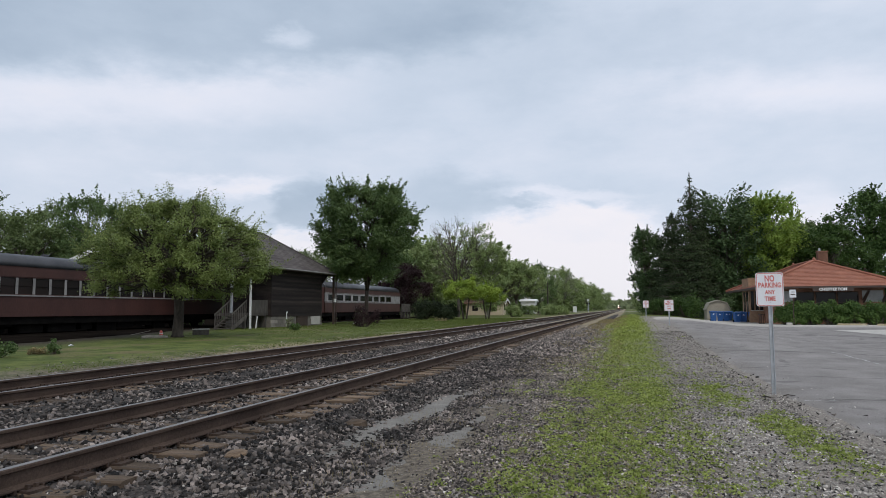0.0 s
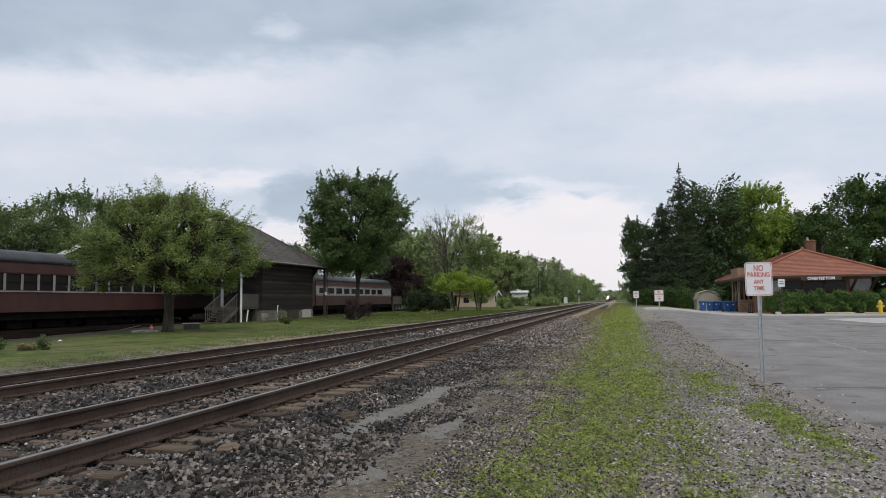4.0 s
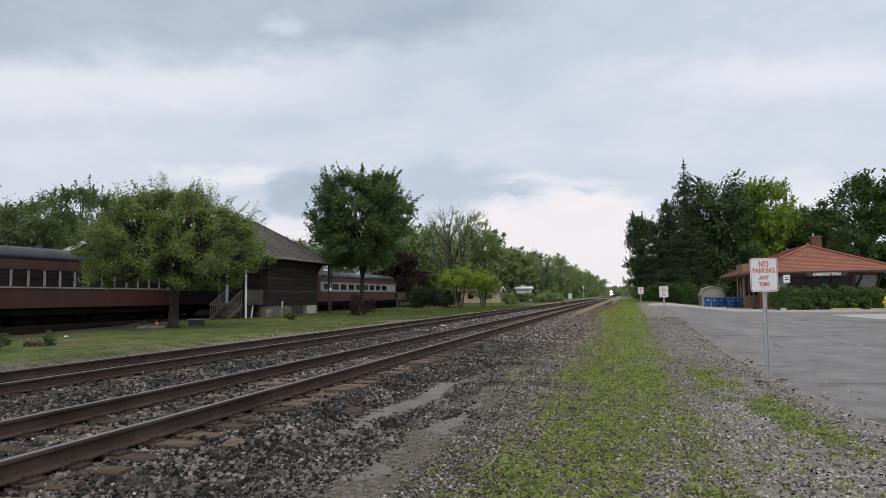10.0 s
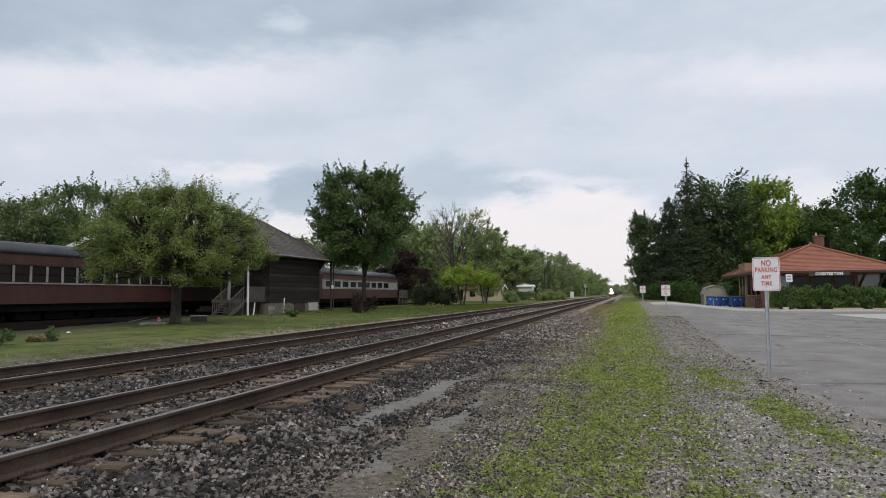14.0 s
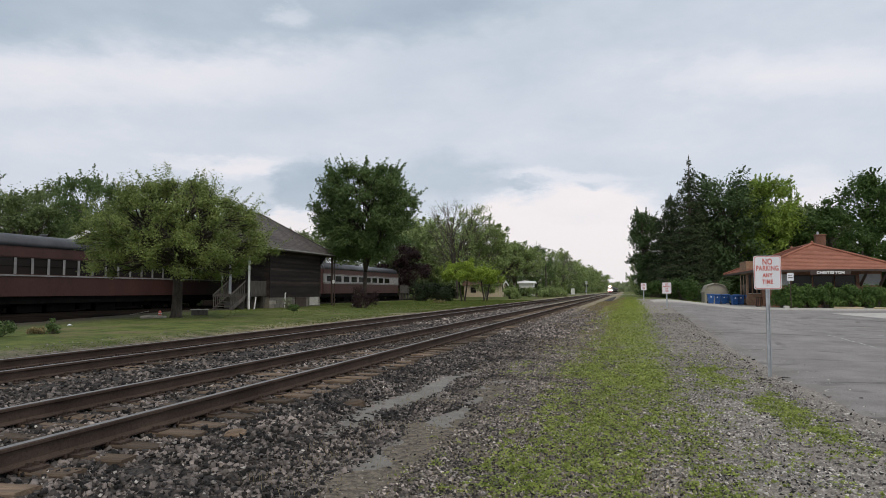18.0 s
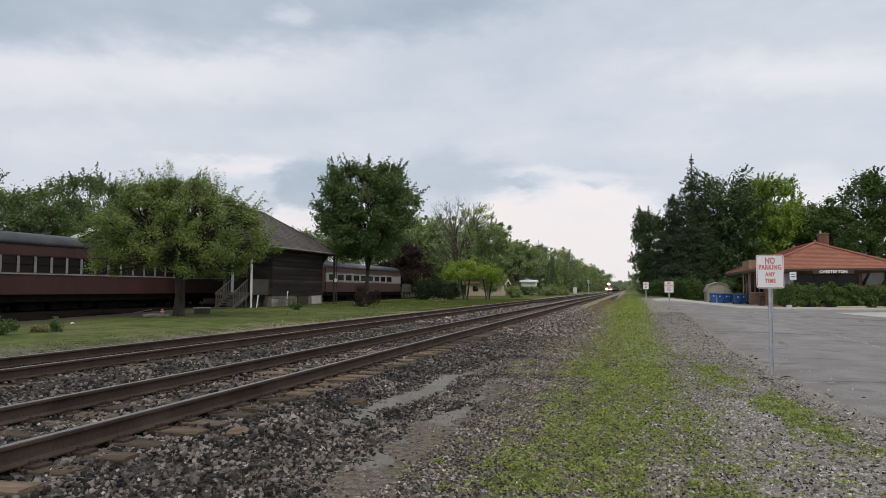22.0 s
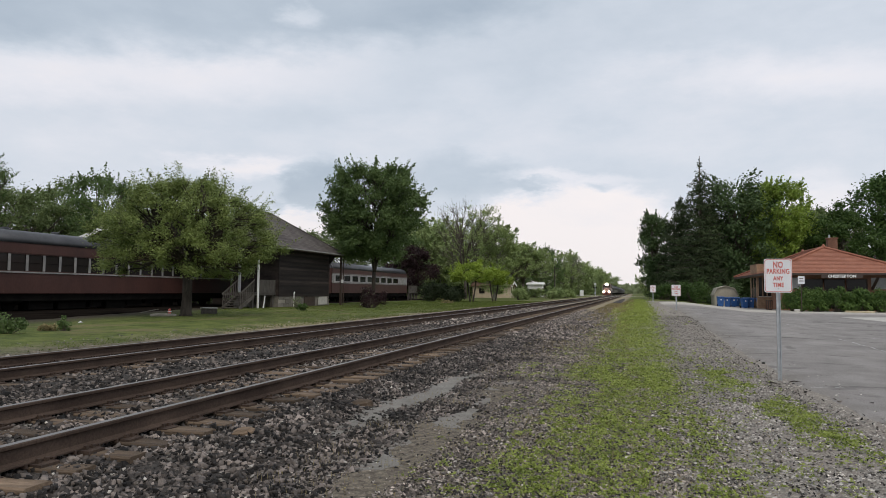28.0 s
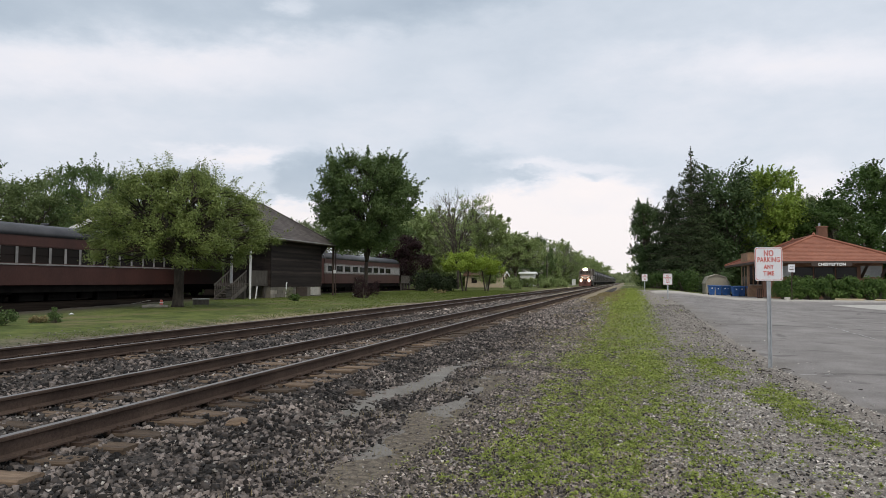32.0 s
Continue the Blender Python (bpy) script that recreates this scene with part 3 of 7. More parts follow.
def build_lot():
    """Asphalt that lies 2 cm over the ground, its edge broken."""
    g = Geo()
    ys = [-30 + 0.6 * k for k in range(180)]
    cols = [0.0, 0.35, 1.2, 2.4, 4.0, 6.0, 9.0, 14.0, 20.0, 30.0, 60.0]
    for y in ys:
        edge = 2.65 - 0.018 * max(0, min(y, 55) - 9) + 0.22 * noise.noise((y * 0.8, 3.1, 0)) + 0.10 * noise.noise((y * 2.7, 7.0, 0))
        edge += 6.5 * smooth_step(60, 74, y)
        for k, c in enumerate(cols):
            x = edge + c
            lift = 0.022 if k else -0.03
            if y > 70:
                lift -= 0.01 * (y - 70)
            g.v.append((x, y, ground_z(x, y) + lift))
    n = len(cols)
    g.f = [(j * n + i, j * n + i + 1, (j + 1) * n + i + 1, (j + 1) * n + i) for j in range(len(ys) - 1) for i in range(n - 1)]
    tagged(part("road", g, ASPHALT, smooth=True), "worn grey asphalt of the station parking place", "asphalt", kind="structure")


build_lot()


BED = [(-12.6, 0.02), (-11.6, 0.15), (-10.9, 0.19), (FAR, 0.18), (-8.2, 0.19), (-7.45, 0.14), (-6.7, 0.19), (NEAR, 0.188), (-4.6, 0.165), (-3.95, 0.155), (-3.3, 0.10), (-2.6, 0.05), (-2.0, 0.02), (-1.2, -0.04)]


def bed_z(x, y):
    """Height of the ballast's surface."""
    z = BED[0][1] if x < BED[0][0] else BED[-1][1]
    for (a, za), (b, zb) in zip(BED, BED[1:]):
        if a <= x < b:
            z = za + (zb - za) * (x - a) / (b - a)
            break
    amp = 0.035 if y < 40 else 0.01
    if x > -3.5:
        z += 0.5 * ground_z(-0.8, y) * smooth_step(-3.5, -2.0, x)
    if x < -11.6:
        z += 0.10 * smooth_step(20, 60, y)
    return z + amp * noise.noise((x * 2.2, y * 2.2, 5)) + 0.012 * noise.noise((x * 7, y * 7, 2))


def build_ballast():
    """Crushed stone bed under both tracks, with sloping shoulders."""
    g = Geo()
    ys = [-30 + 0.35 * k for k in range(200)] + [40 + 4.0 * k for k in range(0, 400)]
    xs = []
    for (a, _), (b, _) in zip(BED, BED[1:]):
        k = max(1, int((b - a) / 0.25))
        xs += [a + (b - a) * i / k for i in range(k)]
    xs.append(BED[-1][0])
    for y in ys:
        for x in xs:
            g.v.append((x, y, bed_z(x, y)))
    n = len(xs)
    g.f = [(j * n + i, j * n + i + 1, (j + 1) * n + i + 1, (j + 1) * n + i) for j in range(len(ys) - 1) for i in range(n - 1)]
    tagged(part("ballast_bed", g, BALLAST, smooth=True), "dark crushed stone ballast bed under two tracks", "ballast", kind="structure")


build_ballast()

# ---- tracks ----


def rail_profile(cx):
    z = RAIL - 0.172
    half = [(0.07, z), (0.07, z + 0.012), (0.012, z + 0.032), (0.009, z + 0.125), (0.036, z + 0.138), (0.037, z + 0.160), (0.030, z + 0.168)]
    return [(cx + a, b) for a, b in half] + [(cx - a, b) for a, b in reversed(half)]


def tie_mesh(seed):
    rnd = random.Random(seed)
    g = Geo()
    n = 9
    for k in range(n + 1):
        x = -1.30 + 2.60 * k / n
        w = 0.113 + rnd.uniform(-0.008, 0.006)
        top = rnd.uniform(-0.010, 0.004)
        ragged = rnd.uniform(-0.03, 0.03) if k in (0, n) else 0
        for y, z in ((-w, -0.17), (w, -0.17), (w, top - 0.014), (w - 0.016, top), (0.02, top + rnd.uniform(-0.008, 0.002)), (-w + 0.016, top), (-w, top - 0.014)):
            g.v.append((x + ragged, y, z))
    for k in range(n):
        for i in range(7):
            j = (i + 1) % 7
            g.f.append((k * 7 + i, k * 7 + j, (k + 1) * 7 + j, (k + 1) * 7 + i))
    g.f += [tuple(range(7)), tuple(n * 7 + i for i in reversed(range(7)))]
    me = g.mesh("tie", TIE)
    fix_normals(me)
    return me


TIE_MESHES = [tie_mesh(s) for s in range(7)]


def build_track(cx, label, seed):
    rnd = random.Random(seed)
    tr = thing("railway_track", label, "track", cx, 0, 0, group="main line tracks", kind="structure")
    for s in (-1, 1):
        rail = part("rail", Geo().prism(rail_profile(s * 0.7525), "y", -30, 1500), RAIL_RUST, tr, "rusted steel rail")
        z = RAIL
        head = Geo().prism([(s * 0.7525 - 0.029, z - 0.0035), (s * 0.7525 + 0.029, z - 0.0035), (s * 0.7525 + 0.026, z), (s * 0.7525 - 0.026, z)], "y", -30, 1500)
        part("running_surface", head, RAIL_SHINE, rail, "polished running surface of the rail")
    top = RAIL - 0.187
    plates, spikes, far = Geo(), Geo(), Geo()
    y, count = -6.0, 0
    while y < 1100:
        yy = y + rnd.uniform(-0.03, 0.03)
        if count < 150:
            part("tie", TIE_MESHES[rnd.randrange(7)], None, tr, at=pose(rnd.uniform(-0.05, 0.05), yy, top + rnd.uniform(-0.012, 0.004), 0, rnd.uniform(-0.5, 0.5), rnd.uniform(-1.6, 1.6)))
            for s in (-1, 1):
                c = s * 0.7525
                plates.box(c - 0.17, c + 0.17, yy - 0.09, yy + 0.09, top - 0.02, top + 0.010)
                for dx in (-0.088, 0.088):
                    spikes.box(c + dx - 0.014, c + dx + 0.014, yy - 0.05, yy - 0.02, top, top + 0.045)
                    spikes.box(c + dx - 0.014, c + dx + 0.014, yy + 0.03, yy + 0.06, top, top + 0.04)
                for dy in (-0.135, 0.125):
                    spikes.box(c - 0.082, c + 0.082, yy + dy - 0.011, yy + dy + 0.011, top - 0.01, top + 0.024)
        elif y < 420:
            far.box(-1.3, 1.3, yy - 0.115, yy + 0.115, top - 0.17, top)
        y += 0.497
        count += 1
    part("tie_plates", plates, PLATE, tr, "rusted tie plates")["kind"] = "stuff"
    part("spikes", spikes, PLATE, tr, "rusted spikes and rail anchors")["kind"] = "stuff"
    part("far_ties", far, TIE, tr, "weathered timber ties")["kind"] = "stuff"


build_track(NEAR, "rusted railway track on weathered timber ties", 3)
build_track(FAR, "far main track with rusted rails on timber ties", 4)

# ---- plants ----


def leaf_cards(centres, normals, sizes, seed, aspect=0.6, fold=0.25):
    """Small folded leaves at the given places: four corners, two triangles each."""
    rng = np.random.default_rng(seed)
    n = len(centres)
    nrm = normals + rng.normal(0, 0.55, (n, 3))
    nrm /= np.linalg.norm(nrm, axis=1, keepdims=True) + 1e-9
    t = np.cross(nrm, rng.normal(0, 1, (n, 3)))
    t /= np.linalg.norm(t, axis=1, keepdims=True) + 1e-9
    b = np.cross(nrm, t)
    L = sizes[:, None]
    p0 = centres - t * L
    p1 = centres + b * L * aspect - nrm * L * fold
    p2 = centres + t * L
    p3 = centres - b * L * aspect - nrm * L * fold
    v = np.stack([p0, p1, p2, p3], 1).reshape(-1, 3)
    i = np.arange(n)[:, None] * 4
    f = np.concatenate([i + np.array([[0, 1, 2]]), i + np.array([[0, 2, 3]])], 1).reshape(-1, 3)
    return v, f


def array_mesh(name, v, f, material):
    me = bpy.data.meshes.new(name)
    k = f.shape[1]
    me.vertices.add(len(v))
    me.vertices.foreach_set("co", np.asarray(v, np.float32).ravel())
    me.loops.add(f.size)
    me.loops.foreach_set("vertex_index", np.asarray(f, np.int32).ravel())
    me.polygons.add(len(f))
    me.polygons.foreach_set("loop_start", np.arange(0, f.size, k, dtype=np.int32))
    me.polygons.foreach_set("loop_total", np.full(len(f), k, np.int32))
    me.materials.append(material)
    me.update(calc_edges=True)
    return me


def limb(g, a, b, r0, r1, rng, n=6, sag=0.12, k=4):
    a, b = Vector(a), Vector(b)
    d = b - a
    pts, rad = [], []
    for i in range(k + 1):
        u = i / k
        off = Vector(rng.normal(0, 1, 3)) * d.length * 0.045 * (1 if 0 < i < k else 0)
        off.z += math.sin(u * math.pi) * d.length * sag
        pts.append(a + d * u + off)
        rad.append(r0 + (r1 - r0) * u)
    g.tube(pts, rad, n, cap=False)
    return pts


def crown_lobes(h, w, low, shape, count, rng, lobe):
    """Centres and radii of leaf clusters that fill a crown between the heights low and h."""
    out = []
    tries = 0
    while len(out) < count and tries < 4000:
        tries += 1
        u = rng.random()
        if shape == "round":
            r = math.sqrt(max(0.02, 1 - (2 * u - 1.0) ** 2))
        elif shape == "oval":
            r = min(0.36 + 1.5 * u, 1.0) if u < 0.72 else 1.0 - 1.5 * (u - 0.72)
        elif shape == "vase":
            r = 0.45 + 0.60 * math.sin(min(1.0, u * 1.15) * math.pi * 0.72) if u < 0.86 else 0.72
        elif shape == "dome":
            r = 0.52 + 0.94 * u if u < 0.5 else math.sqrt(max(0.0, 1 - ((u - 0.5) / 0.5) ** 2 * 0.62))
        elif shape == "flat":
            r = math.sqrt(max(0.03, 1 - u ** 2)) if u > 0.18 else 0.55 + 2.4 * u
        else:
            r = (1 - u) ** 0.7 + 0.05
        ang = rng.random() * 2 * math.pi
        q = math.sqrt(rng.random())
        q = q ** 0.8
        if shape == "umbrella":
            # an arched roof of leaves over a shaded hollow
            r = math.sqrt(max(0.03, 1 - (u * 0.98) ** 2.2)) if u > 0.30 else 0.72 + 0.9 * u
            if u < 0.42 and q < 0.80 - 0.7 * u:
                continue
        out.append((q * r * w / 2 * math.cos(ang), q * r * w / 2 * math.sin(ang), low + u * (h - low), lobe * rng.uniform(0.65, 1.25)))
    return out


def tree(name, label, x, y, h, w, low, material, seed, shape="round", lobes=40, lobe=1.1, leaves=9000, leaf=0.13, trunk_r=0.2, stems=1, z=None, group="", category="tree", bark=None, lean=0.0, fill=0.55, twigs=3, shoots=0, hang=0.55, split=0.0, leaders=3, bare_side=0.0, shoot=1.1):
    rng = np.random.default_rng(seed)
    t = thing(name, label, category, x, y, (ground_z(x, y) if z is None else z) - 0.03, group=group)
    L = crown_lobes(h, w, low, shape, lobes, rng, lobe)
    g = Geo()
    lines = []
    if split:
        # one trunk that divides into a few leaders
        bole = [Vector((0, 0, -0.1)), Vector((0, 0, 0.15)), Vector((lean * 0.25, 0.03, split * 0.55)), Vector((lean * 0.4, 0, split))]
        g.tube(bole, [trunk_r * 1.7, trunk_r * 1.18, trunk_r, trunk_r * 0.98], 10)
        for n in range(leaders):
            a = 2 * math.pi * (n + rng.uniform(-0.2, 0.2)) / leaders + 0.3
            out = w * rng.uniform(0.16, 0.30)
            a0 = bole[-1] - Vector((0, 0, trunk_r * 0.6))
            tip = Vector((lean + out * math.cos(a), out * math.sin(a), low + (h - low) * rng.uniform(0.62, 0.85)))
            mid = a0.lerp(tip, 0.45) + Vector((-0.10 * out * math.cos(a), -0.10 * out * math.sin(a), 0.12 * (h - low)))
            g.tube([a0, a0.lerp(mid, 0.5), mid, mid.lerp(tip, 0.5), tip], [trunk_r * 0.72, trunk_r * 0.60, trunk_r * 0.45, trunk_r * 0.28, trunk_r * 0.10], 8)
            lines.append((a0.lerp(mid, 0.4), tip))
    else:
        for n in range(stems):
            a = 2 * math.pi * n / stems + 0.7
            foot = Vector((0.22 * math.cos(a), 0.22 * math.sin(a), 0)) if stems > 1 else Vector((0, 0, 0))
            fork = Vector((foot.x * 3 + lean * 0.5, foot.y * 3, low + (h - low) * 0.12))
            tip = Vector((foot.x * 6 + lean, foot.y * 6, low + (h - low) * 0.75))
            r = trunk_r if stems == 1 else trunk_r * 0.75
            g.tube([foot + Vector((0, 0, -0.1)), foot + Vector((0, 0, 0.18)), foot.lerp(fork, 0.5), fork, fork.lerp(tip, 0.5), tip], [r * 1.55, r * 1.12, r, r * 0.86, r * 0.5, r * 0.12], 9)
            lines.append((fork, tip))
    for n, (cx, cy, cz, cr) in enumerate(L):
        u = max(0.0, min(0.8, (cz - low) / (h - low) - 0.30))
        a0, a1 = min(lines, key=lambda q: (q[0].lerp(q[1], u) - Vector((cx, cy, cz))).length)
        pts = limb(g, a0.lerp(a1, u), (cx, cy, cz), trunk_r * 0.30, trunk_r * 0.07, rng, 5 if twigs else 3, 0.06, 4)
        for _ in range(twigs):
            d = Vector(rng.normal(0, 1, 3)).normalized() * cr * 0.9
            if bare_side:
                d.z = abs(d.z) * 1.4 + 0.3
            limb(g, pts[3], Vector((cx, cy, cz)) + d, trunk_r * 0.10, trunk_r * 0.03, rng, 3, 0.02, 2)
    part("trunk", g, bark or BARK, t, smooth=True)
    per = max(1, leaves // len(L))
    cs, ns = [], []
    for cx, cy, cz, cr in L:
        d = rng.normal(0, 1, (per, 3))
        d /= np.linalg.norm(d, axis=1, keepdims=True)
        rr = cr * (fill + (1 - fill) * rng.random(per) ** 0.6) * rng.uniform(0.8, 1.25, per)
        # twigs: leaves gather along a few directions
        tw = rng.normal(0, 1, (14, 3))
        tw /= np.linalg.norm(tw, axis=1, keepdims=True)
        pick = tw[rng.integers(0, 14, per)]
        d = d * 0.55 + pick * 0.75
        p = np.array([cx, cy, cz]) + d * rr[:, None] * np.array([1, 1, 0.8])
        cs.append(p)
        ns.append(d * 0.6 + np.array([0, 0, 0.55]))
    # upright leafy shoots along the outline
    for k in range(shoots):
        cx, cy, cz, cr = L[int(rng.integers(0, len(L)))]
        out = np.array([cx, cy, 0.0]) / (math.hypot(cx, cy) + 0.3)
        d = out * rng.uniform(0.2, 0.9) + np.array([0, 0, rng.uniform(0.4, 1.0)])
        d /= np.linalg.norm(d)
        ln = rng.uniform(0.36, 1.0) * shoot
        u = np.linspace(0.2, 1, 22)[:, None]
        cs.append(np.array([cx, cy, cz]) + d * (cr * 0.6 + u * ln) + rng.normal(0, 0.05, (22, 3)))
        ns.append(np.tile(d * 0.3 + np.array([0, 0, 0.6]), (22, 1)))
    c, nm = np.concatenate(cs), np.concatenate(ns)
    keep = c[:, 2] > low * hang
    if bare_side:
        keep &= rng.random(len(c)) < np.clip(0.10 + (c[:, 0] + bare_side) / (0.55 * w), 0.06, 1)
    c, nm = c[keep], nm[keep]
    v, f = leaf_cards(c, nm, leaf * rng.uniform(0.6, 1.35, len(c)), seed)
    part("crown", array_mesh("crown", v, f, material), None, t)
    return t


def spruce(name, label, x, y, h, w, seed, group="", layers=44, bare=0.04, material=None, leaf=0.16, z=None, round_top=0.85, bare_tip=False):
    """Uneven drooping boughs round a straight stem."""
    rng = np.random.default_rng(seed)
    t = thing(name, label, "tree", x, y, (ground_z(x, y) if z is None else z) - 0.03, group=group)
    g = Geo()
    g.tube([(0, 0, -0.1), (0, 0, h * 0.5), (0.05, 0, h * 0.99)], [w * 0.045, w * 0.028, 0.02], 8)
    cs, ns = [], []
    for k in range(layers):
        u = k / (layers - 1)
        u_mid = min(1.0, max(0.0, u + rng.normal(0, 0.012)))
        zc = h * (bare + (0.97 - bare) * u_mid)
        n = max(4, int(12 * (1 - u) + 4))
        off = rng.random() * 6.28
        for j in range(n):
            a = off + 2 * math.pi * j / n + rng.normal(0, 0.2)
            side_bias = 1 + 0.30 * noise.noise((math.cos(a) * 1.5, math.sin(a) * 1.5, zc * 0.35 + seed))
            r = (w / 2 * (1 - u_mid) ** round_top * (1 if u > 0.06 else 0.8) + 0.12) * rng.uniform(0.6, 1.15) * side_bias
            zj = zc + rng.normal(0, 0.25)
            droop = r * rng.uniform(0.10, 0.38) * (1 - 0.6 * u)
            tip = (r * math.cos(a), r * math.sin(a), zj - droop + 0.10 * r)
            mid = (0.55 * r * math.cos(a), 0.55 * r * math.sin(a), zj - droop * 0.75)
            g.tube([(0, 0, zj), mid, tip], [0.05 * (1 - u) + 0.012, 0.03 * (1 - u) + 0.008, 0.006], 4, cap=False)
            m = int(12 + 84 * r / (w / 2))
            s = rng.random(m) ** 0.6
            px = np.stack([s * r * math.cos(a), s * r * math.sin(a), zj - droop * np.sin(np.minimum(1, s * 1.2) * 1.5) + 0.10 * r * s], 1)
            side = rng.normal(0, 0.15, m) * r * (0.35 + s)
            px[:, 0] += -math.sin(a) * side
            px[:, 1] += math.cos(a) * side
            px[:, 2] -= np.abs(side) * 0.25 + rng.random(m) * 0.45
            if bare_tip and u > 0.90:
                px = px[rng.random(m) < 0.22]
                m = len(px)
            cs.append(px)
            ns.append(np.tile([0.3 * math.cos(a), 0.3 * math.sin(a), 0.5], (m, 1)))
    part("trunk", g, BARK, t, smooth=True)
    c, nm = np.concatenate(cs), np.concatenate(ns)
    v, f = leaf_cards(c, nm, leaf * rng.uniform(0.55, 1.25, len(c)), seed, aspect=0.26)
    part("crown", array_mesh("crown", v, f, material or NEEDLE), None, t)
    return t


def shrub(name, label, x, y, h, w, material, seed, leaves=2500, leaf=0.08, depth=None, rz=0, group="", z=None, category="shrub", lobes=22):
    rng = np.random.default_rng(seed)
    depth = depth or w
    t = thing(name, label, category, x, y, (ground_z(x, y) if z is None else z) - 0.02, rz, group=group)
    g = Geo()
    cs, ns = [], []
    per = leaves // lobes
    for k in range(lobes):
        a, q = rng.random() * 6.28, math.sqrt(rng.random())
        c = np.array([q * w * 0.40 * math.cos(a), q * depth * 0.40 * math.sin(a), h * (0.14 + 0.69 * rng.random() * (1 - 0.35 * q))])
        limb(g, (c[0] * 0.25, c[1] * 0.25, -0.05), c, 0.02 * h, 0.006 * h, rng, 4, 0.03, 2)
        r = rng.uniform(0.13, 0.24) * min(h, depth)
        d = rng.normal(0, 1, (per, 3))
        d /= np.linalg.norm(d, axis=1, keepdims=True)
        cs.append(c + d * (r * (0.5 + 0.7 * rng.random(per)))[:, None])
        ns.append(d + np.array([0, 0, 0.5]))
    c, nm = np.concatenate(cs), np.concatenate(ns)
    keep = c[:, 2] > 0.02
    v, f = leaf_cards(c[keep], nm[keep], leaf * rng.uniform(0.6, 1.3, keep.sum()), seed)
    part("stem", g, BARK, t)["kind"] = "stuff"
    part("foliage", array_mesh("foliage", v, f, material), None, t)
    return t


tree("lawn_tree", "broad young-leaved tree on the lawn before a coach", -21.2, 29.5, 6.55, 9.8, 2.2, LEAF_YOUNG, 11, "umbrella", 240, 0.52, 98000, 0.046, 0.24, bark=BARK_DARK, lean=0.1, shoots=420, fill=0.12, hang=0.80, split=1.9, leaders=5, shoot=0.9)
tree("tall_shade_tree", "tall dark green shade tree beside the freight house", -22.5, 58.0, 12.0, 9.4, 4.3, LEAF_DARK, 19, "dome", 190, 0.90, 70000, 0.10, 0.17, bark=BARK_DARK, lean=0.3, shoots=330, fill=0.22, hang=0.80, split=3.0, leaders=4, shoot=1.3)
tree("ornamental_tree", "small lime green ornamental tree on the lawn", -19.6, 84.7, 4.7, 6.0, 2.7, LEAF_LIME, 13, "flat", 44, 0.56, 14000, 0.09, 0.13, 2, bark=BARK_DARK, shoots=40, hang=0.88)
tree("ornamental_tree", "small lime green ornamental tree on the lawn", -17.8, 90.0, 4.2, 4.6, 2.5, LEAF_LIME, 14, "flat", 30, 0.55, 9000, 0.09, 0.12, 2, bark=BARK_DARK, shoots=30, hang=0.88)
tree("plum_tree", "dark plum-leaved tree behind the parked coach", -33.6, 103.0, 7.8, 8.4, 1.2, LEAF_PLUM, 15, "round", 50, 1.1, 14000, 0.13, 0.2)
tree("half_bare_tree", "broad tree with pale half-bare branches", -27.0, 112.0, 15.4, 12.4, 4.0, LEAF_MID, 16, "vase", 120, 1.15, 17000, 0.12, 0.22, bark=BARK, shoots=90, fill=0.2, twigs=7, split=3.2, leaders=6, bare_side=1.0)
tree("backing_tree", "green tree beside the half-bare tree", -22.8, 116.0, 13.0, 8.0, 1.5, LEAF_MID, 17, "oval", 70, 1.1, 9500, 0.17, 0.3, bark=BARK_PALE, shoots=110)
tree("backing_tree", "dark green tree behind the parked coach", -36.5, 108.0, 10.0, 9.0, 0.8, LEAF_DARK, 18, "round", 60, 1.3, 9000, 0.18, 0.3, twigs=0)
tree("backing_tree", "broad green tree with spreading limbs behind the lawn", -24.5, 158.0, 11.6, 15.0, 5.0, LEAF_MID, 21, "umbrella", 120, 1.35, 15000, 0.19, 0.32, shoots=120, bark=BARK, twigs=2, hang=0.9, split=3.2, leaders=6)
shrub("evergreen_shrub", "dark dense evergreen shrub by the coach", -24.7, 84.0, 3.0, 3.4, LEAF_BLACK, 51, 6000, 0.08)
shrub("evergreen_shrub", "blackish dense evergreen shrub on the lawn", -21.6, 83.0, 3.3, 4.2, LEAF_BLACK, 52, 9000, 0.09)
shrub("round_bush", "green bushes before a white shed", -23.2, 166.0, 2.7, 7.0, LEAF_WOOD, 74, 4500, 0.12)
shrub("round_bush", "rounded green bush at the lawn's far end", -17.6, 110.0, 2.6, 3.4, LEAF_MID, 71, 3500, 0.09)
shrub("round_bush", "green bushes at the lawn's far end", -16.0, 138.0, 3.0, 6.5, LEAF_WOOD, 72, 4000, 0.12)
shrub("round_bush", "green bushes at the lawn's far end", -15.2, 156.0, 2.6, 7.5, LEAF_MID, 73, 4000, 0.13)
shrub("rusty_shrub", "low reddish-brown leafless-looking shrub on the lawn", -19.2, 49.0, 2.0, 2.8, LEAF_PLUM, 53, 3600, 0.05)
shrub("rusty_shrub", "thin taller shoots of a brown shrub on the lawn", -19.6, 49.6, 2.0, 1.2, LEAF_GREY, 58, 300, 0.05)
shrub("lawn_weed", "dark tuft of tall weeds on the lawn", -20.4, 40.4, 0.6, 0.9, LEAF_SHADE, 54, 500, 0.05)
shrub("lawn_bush", "small dark green bush with a few blossoms on the lawn", -17.2, 15.7, 0.72, 1.3, LEAF_DARK, 55, 1700, 0.035)
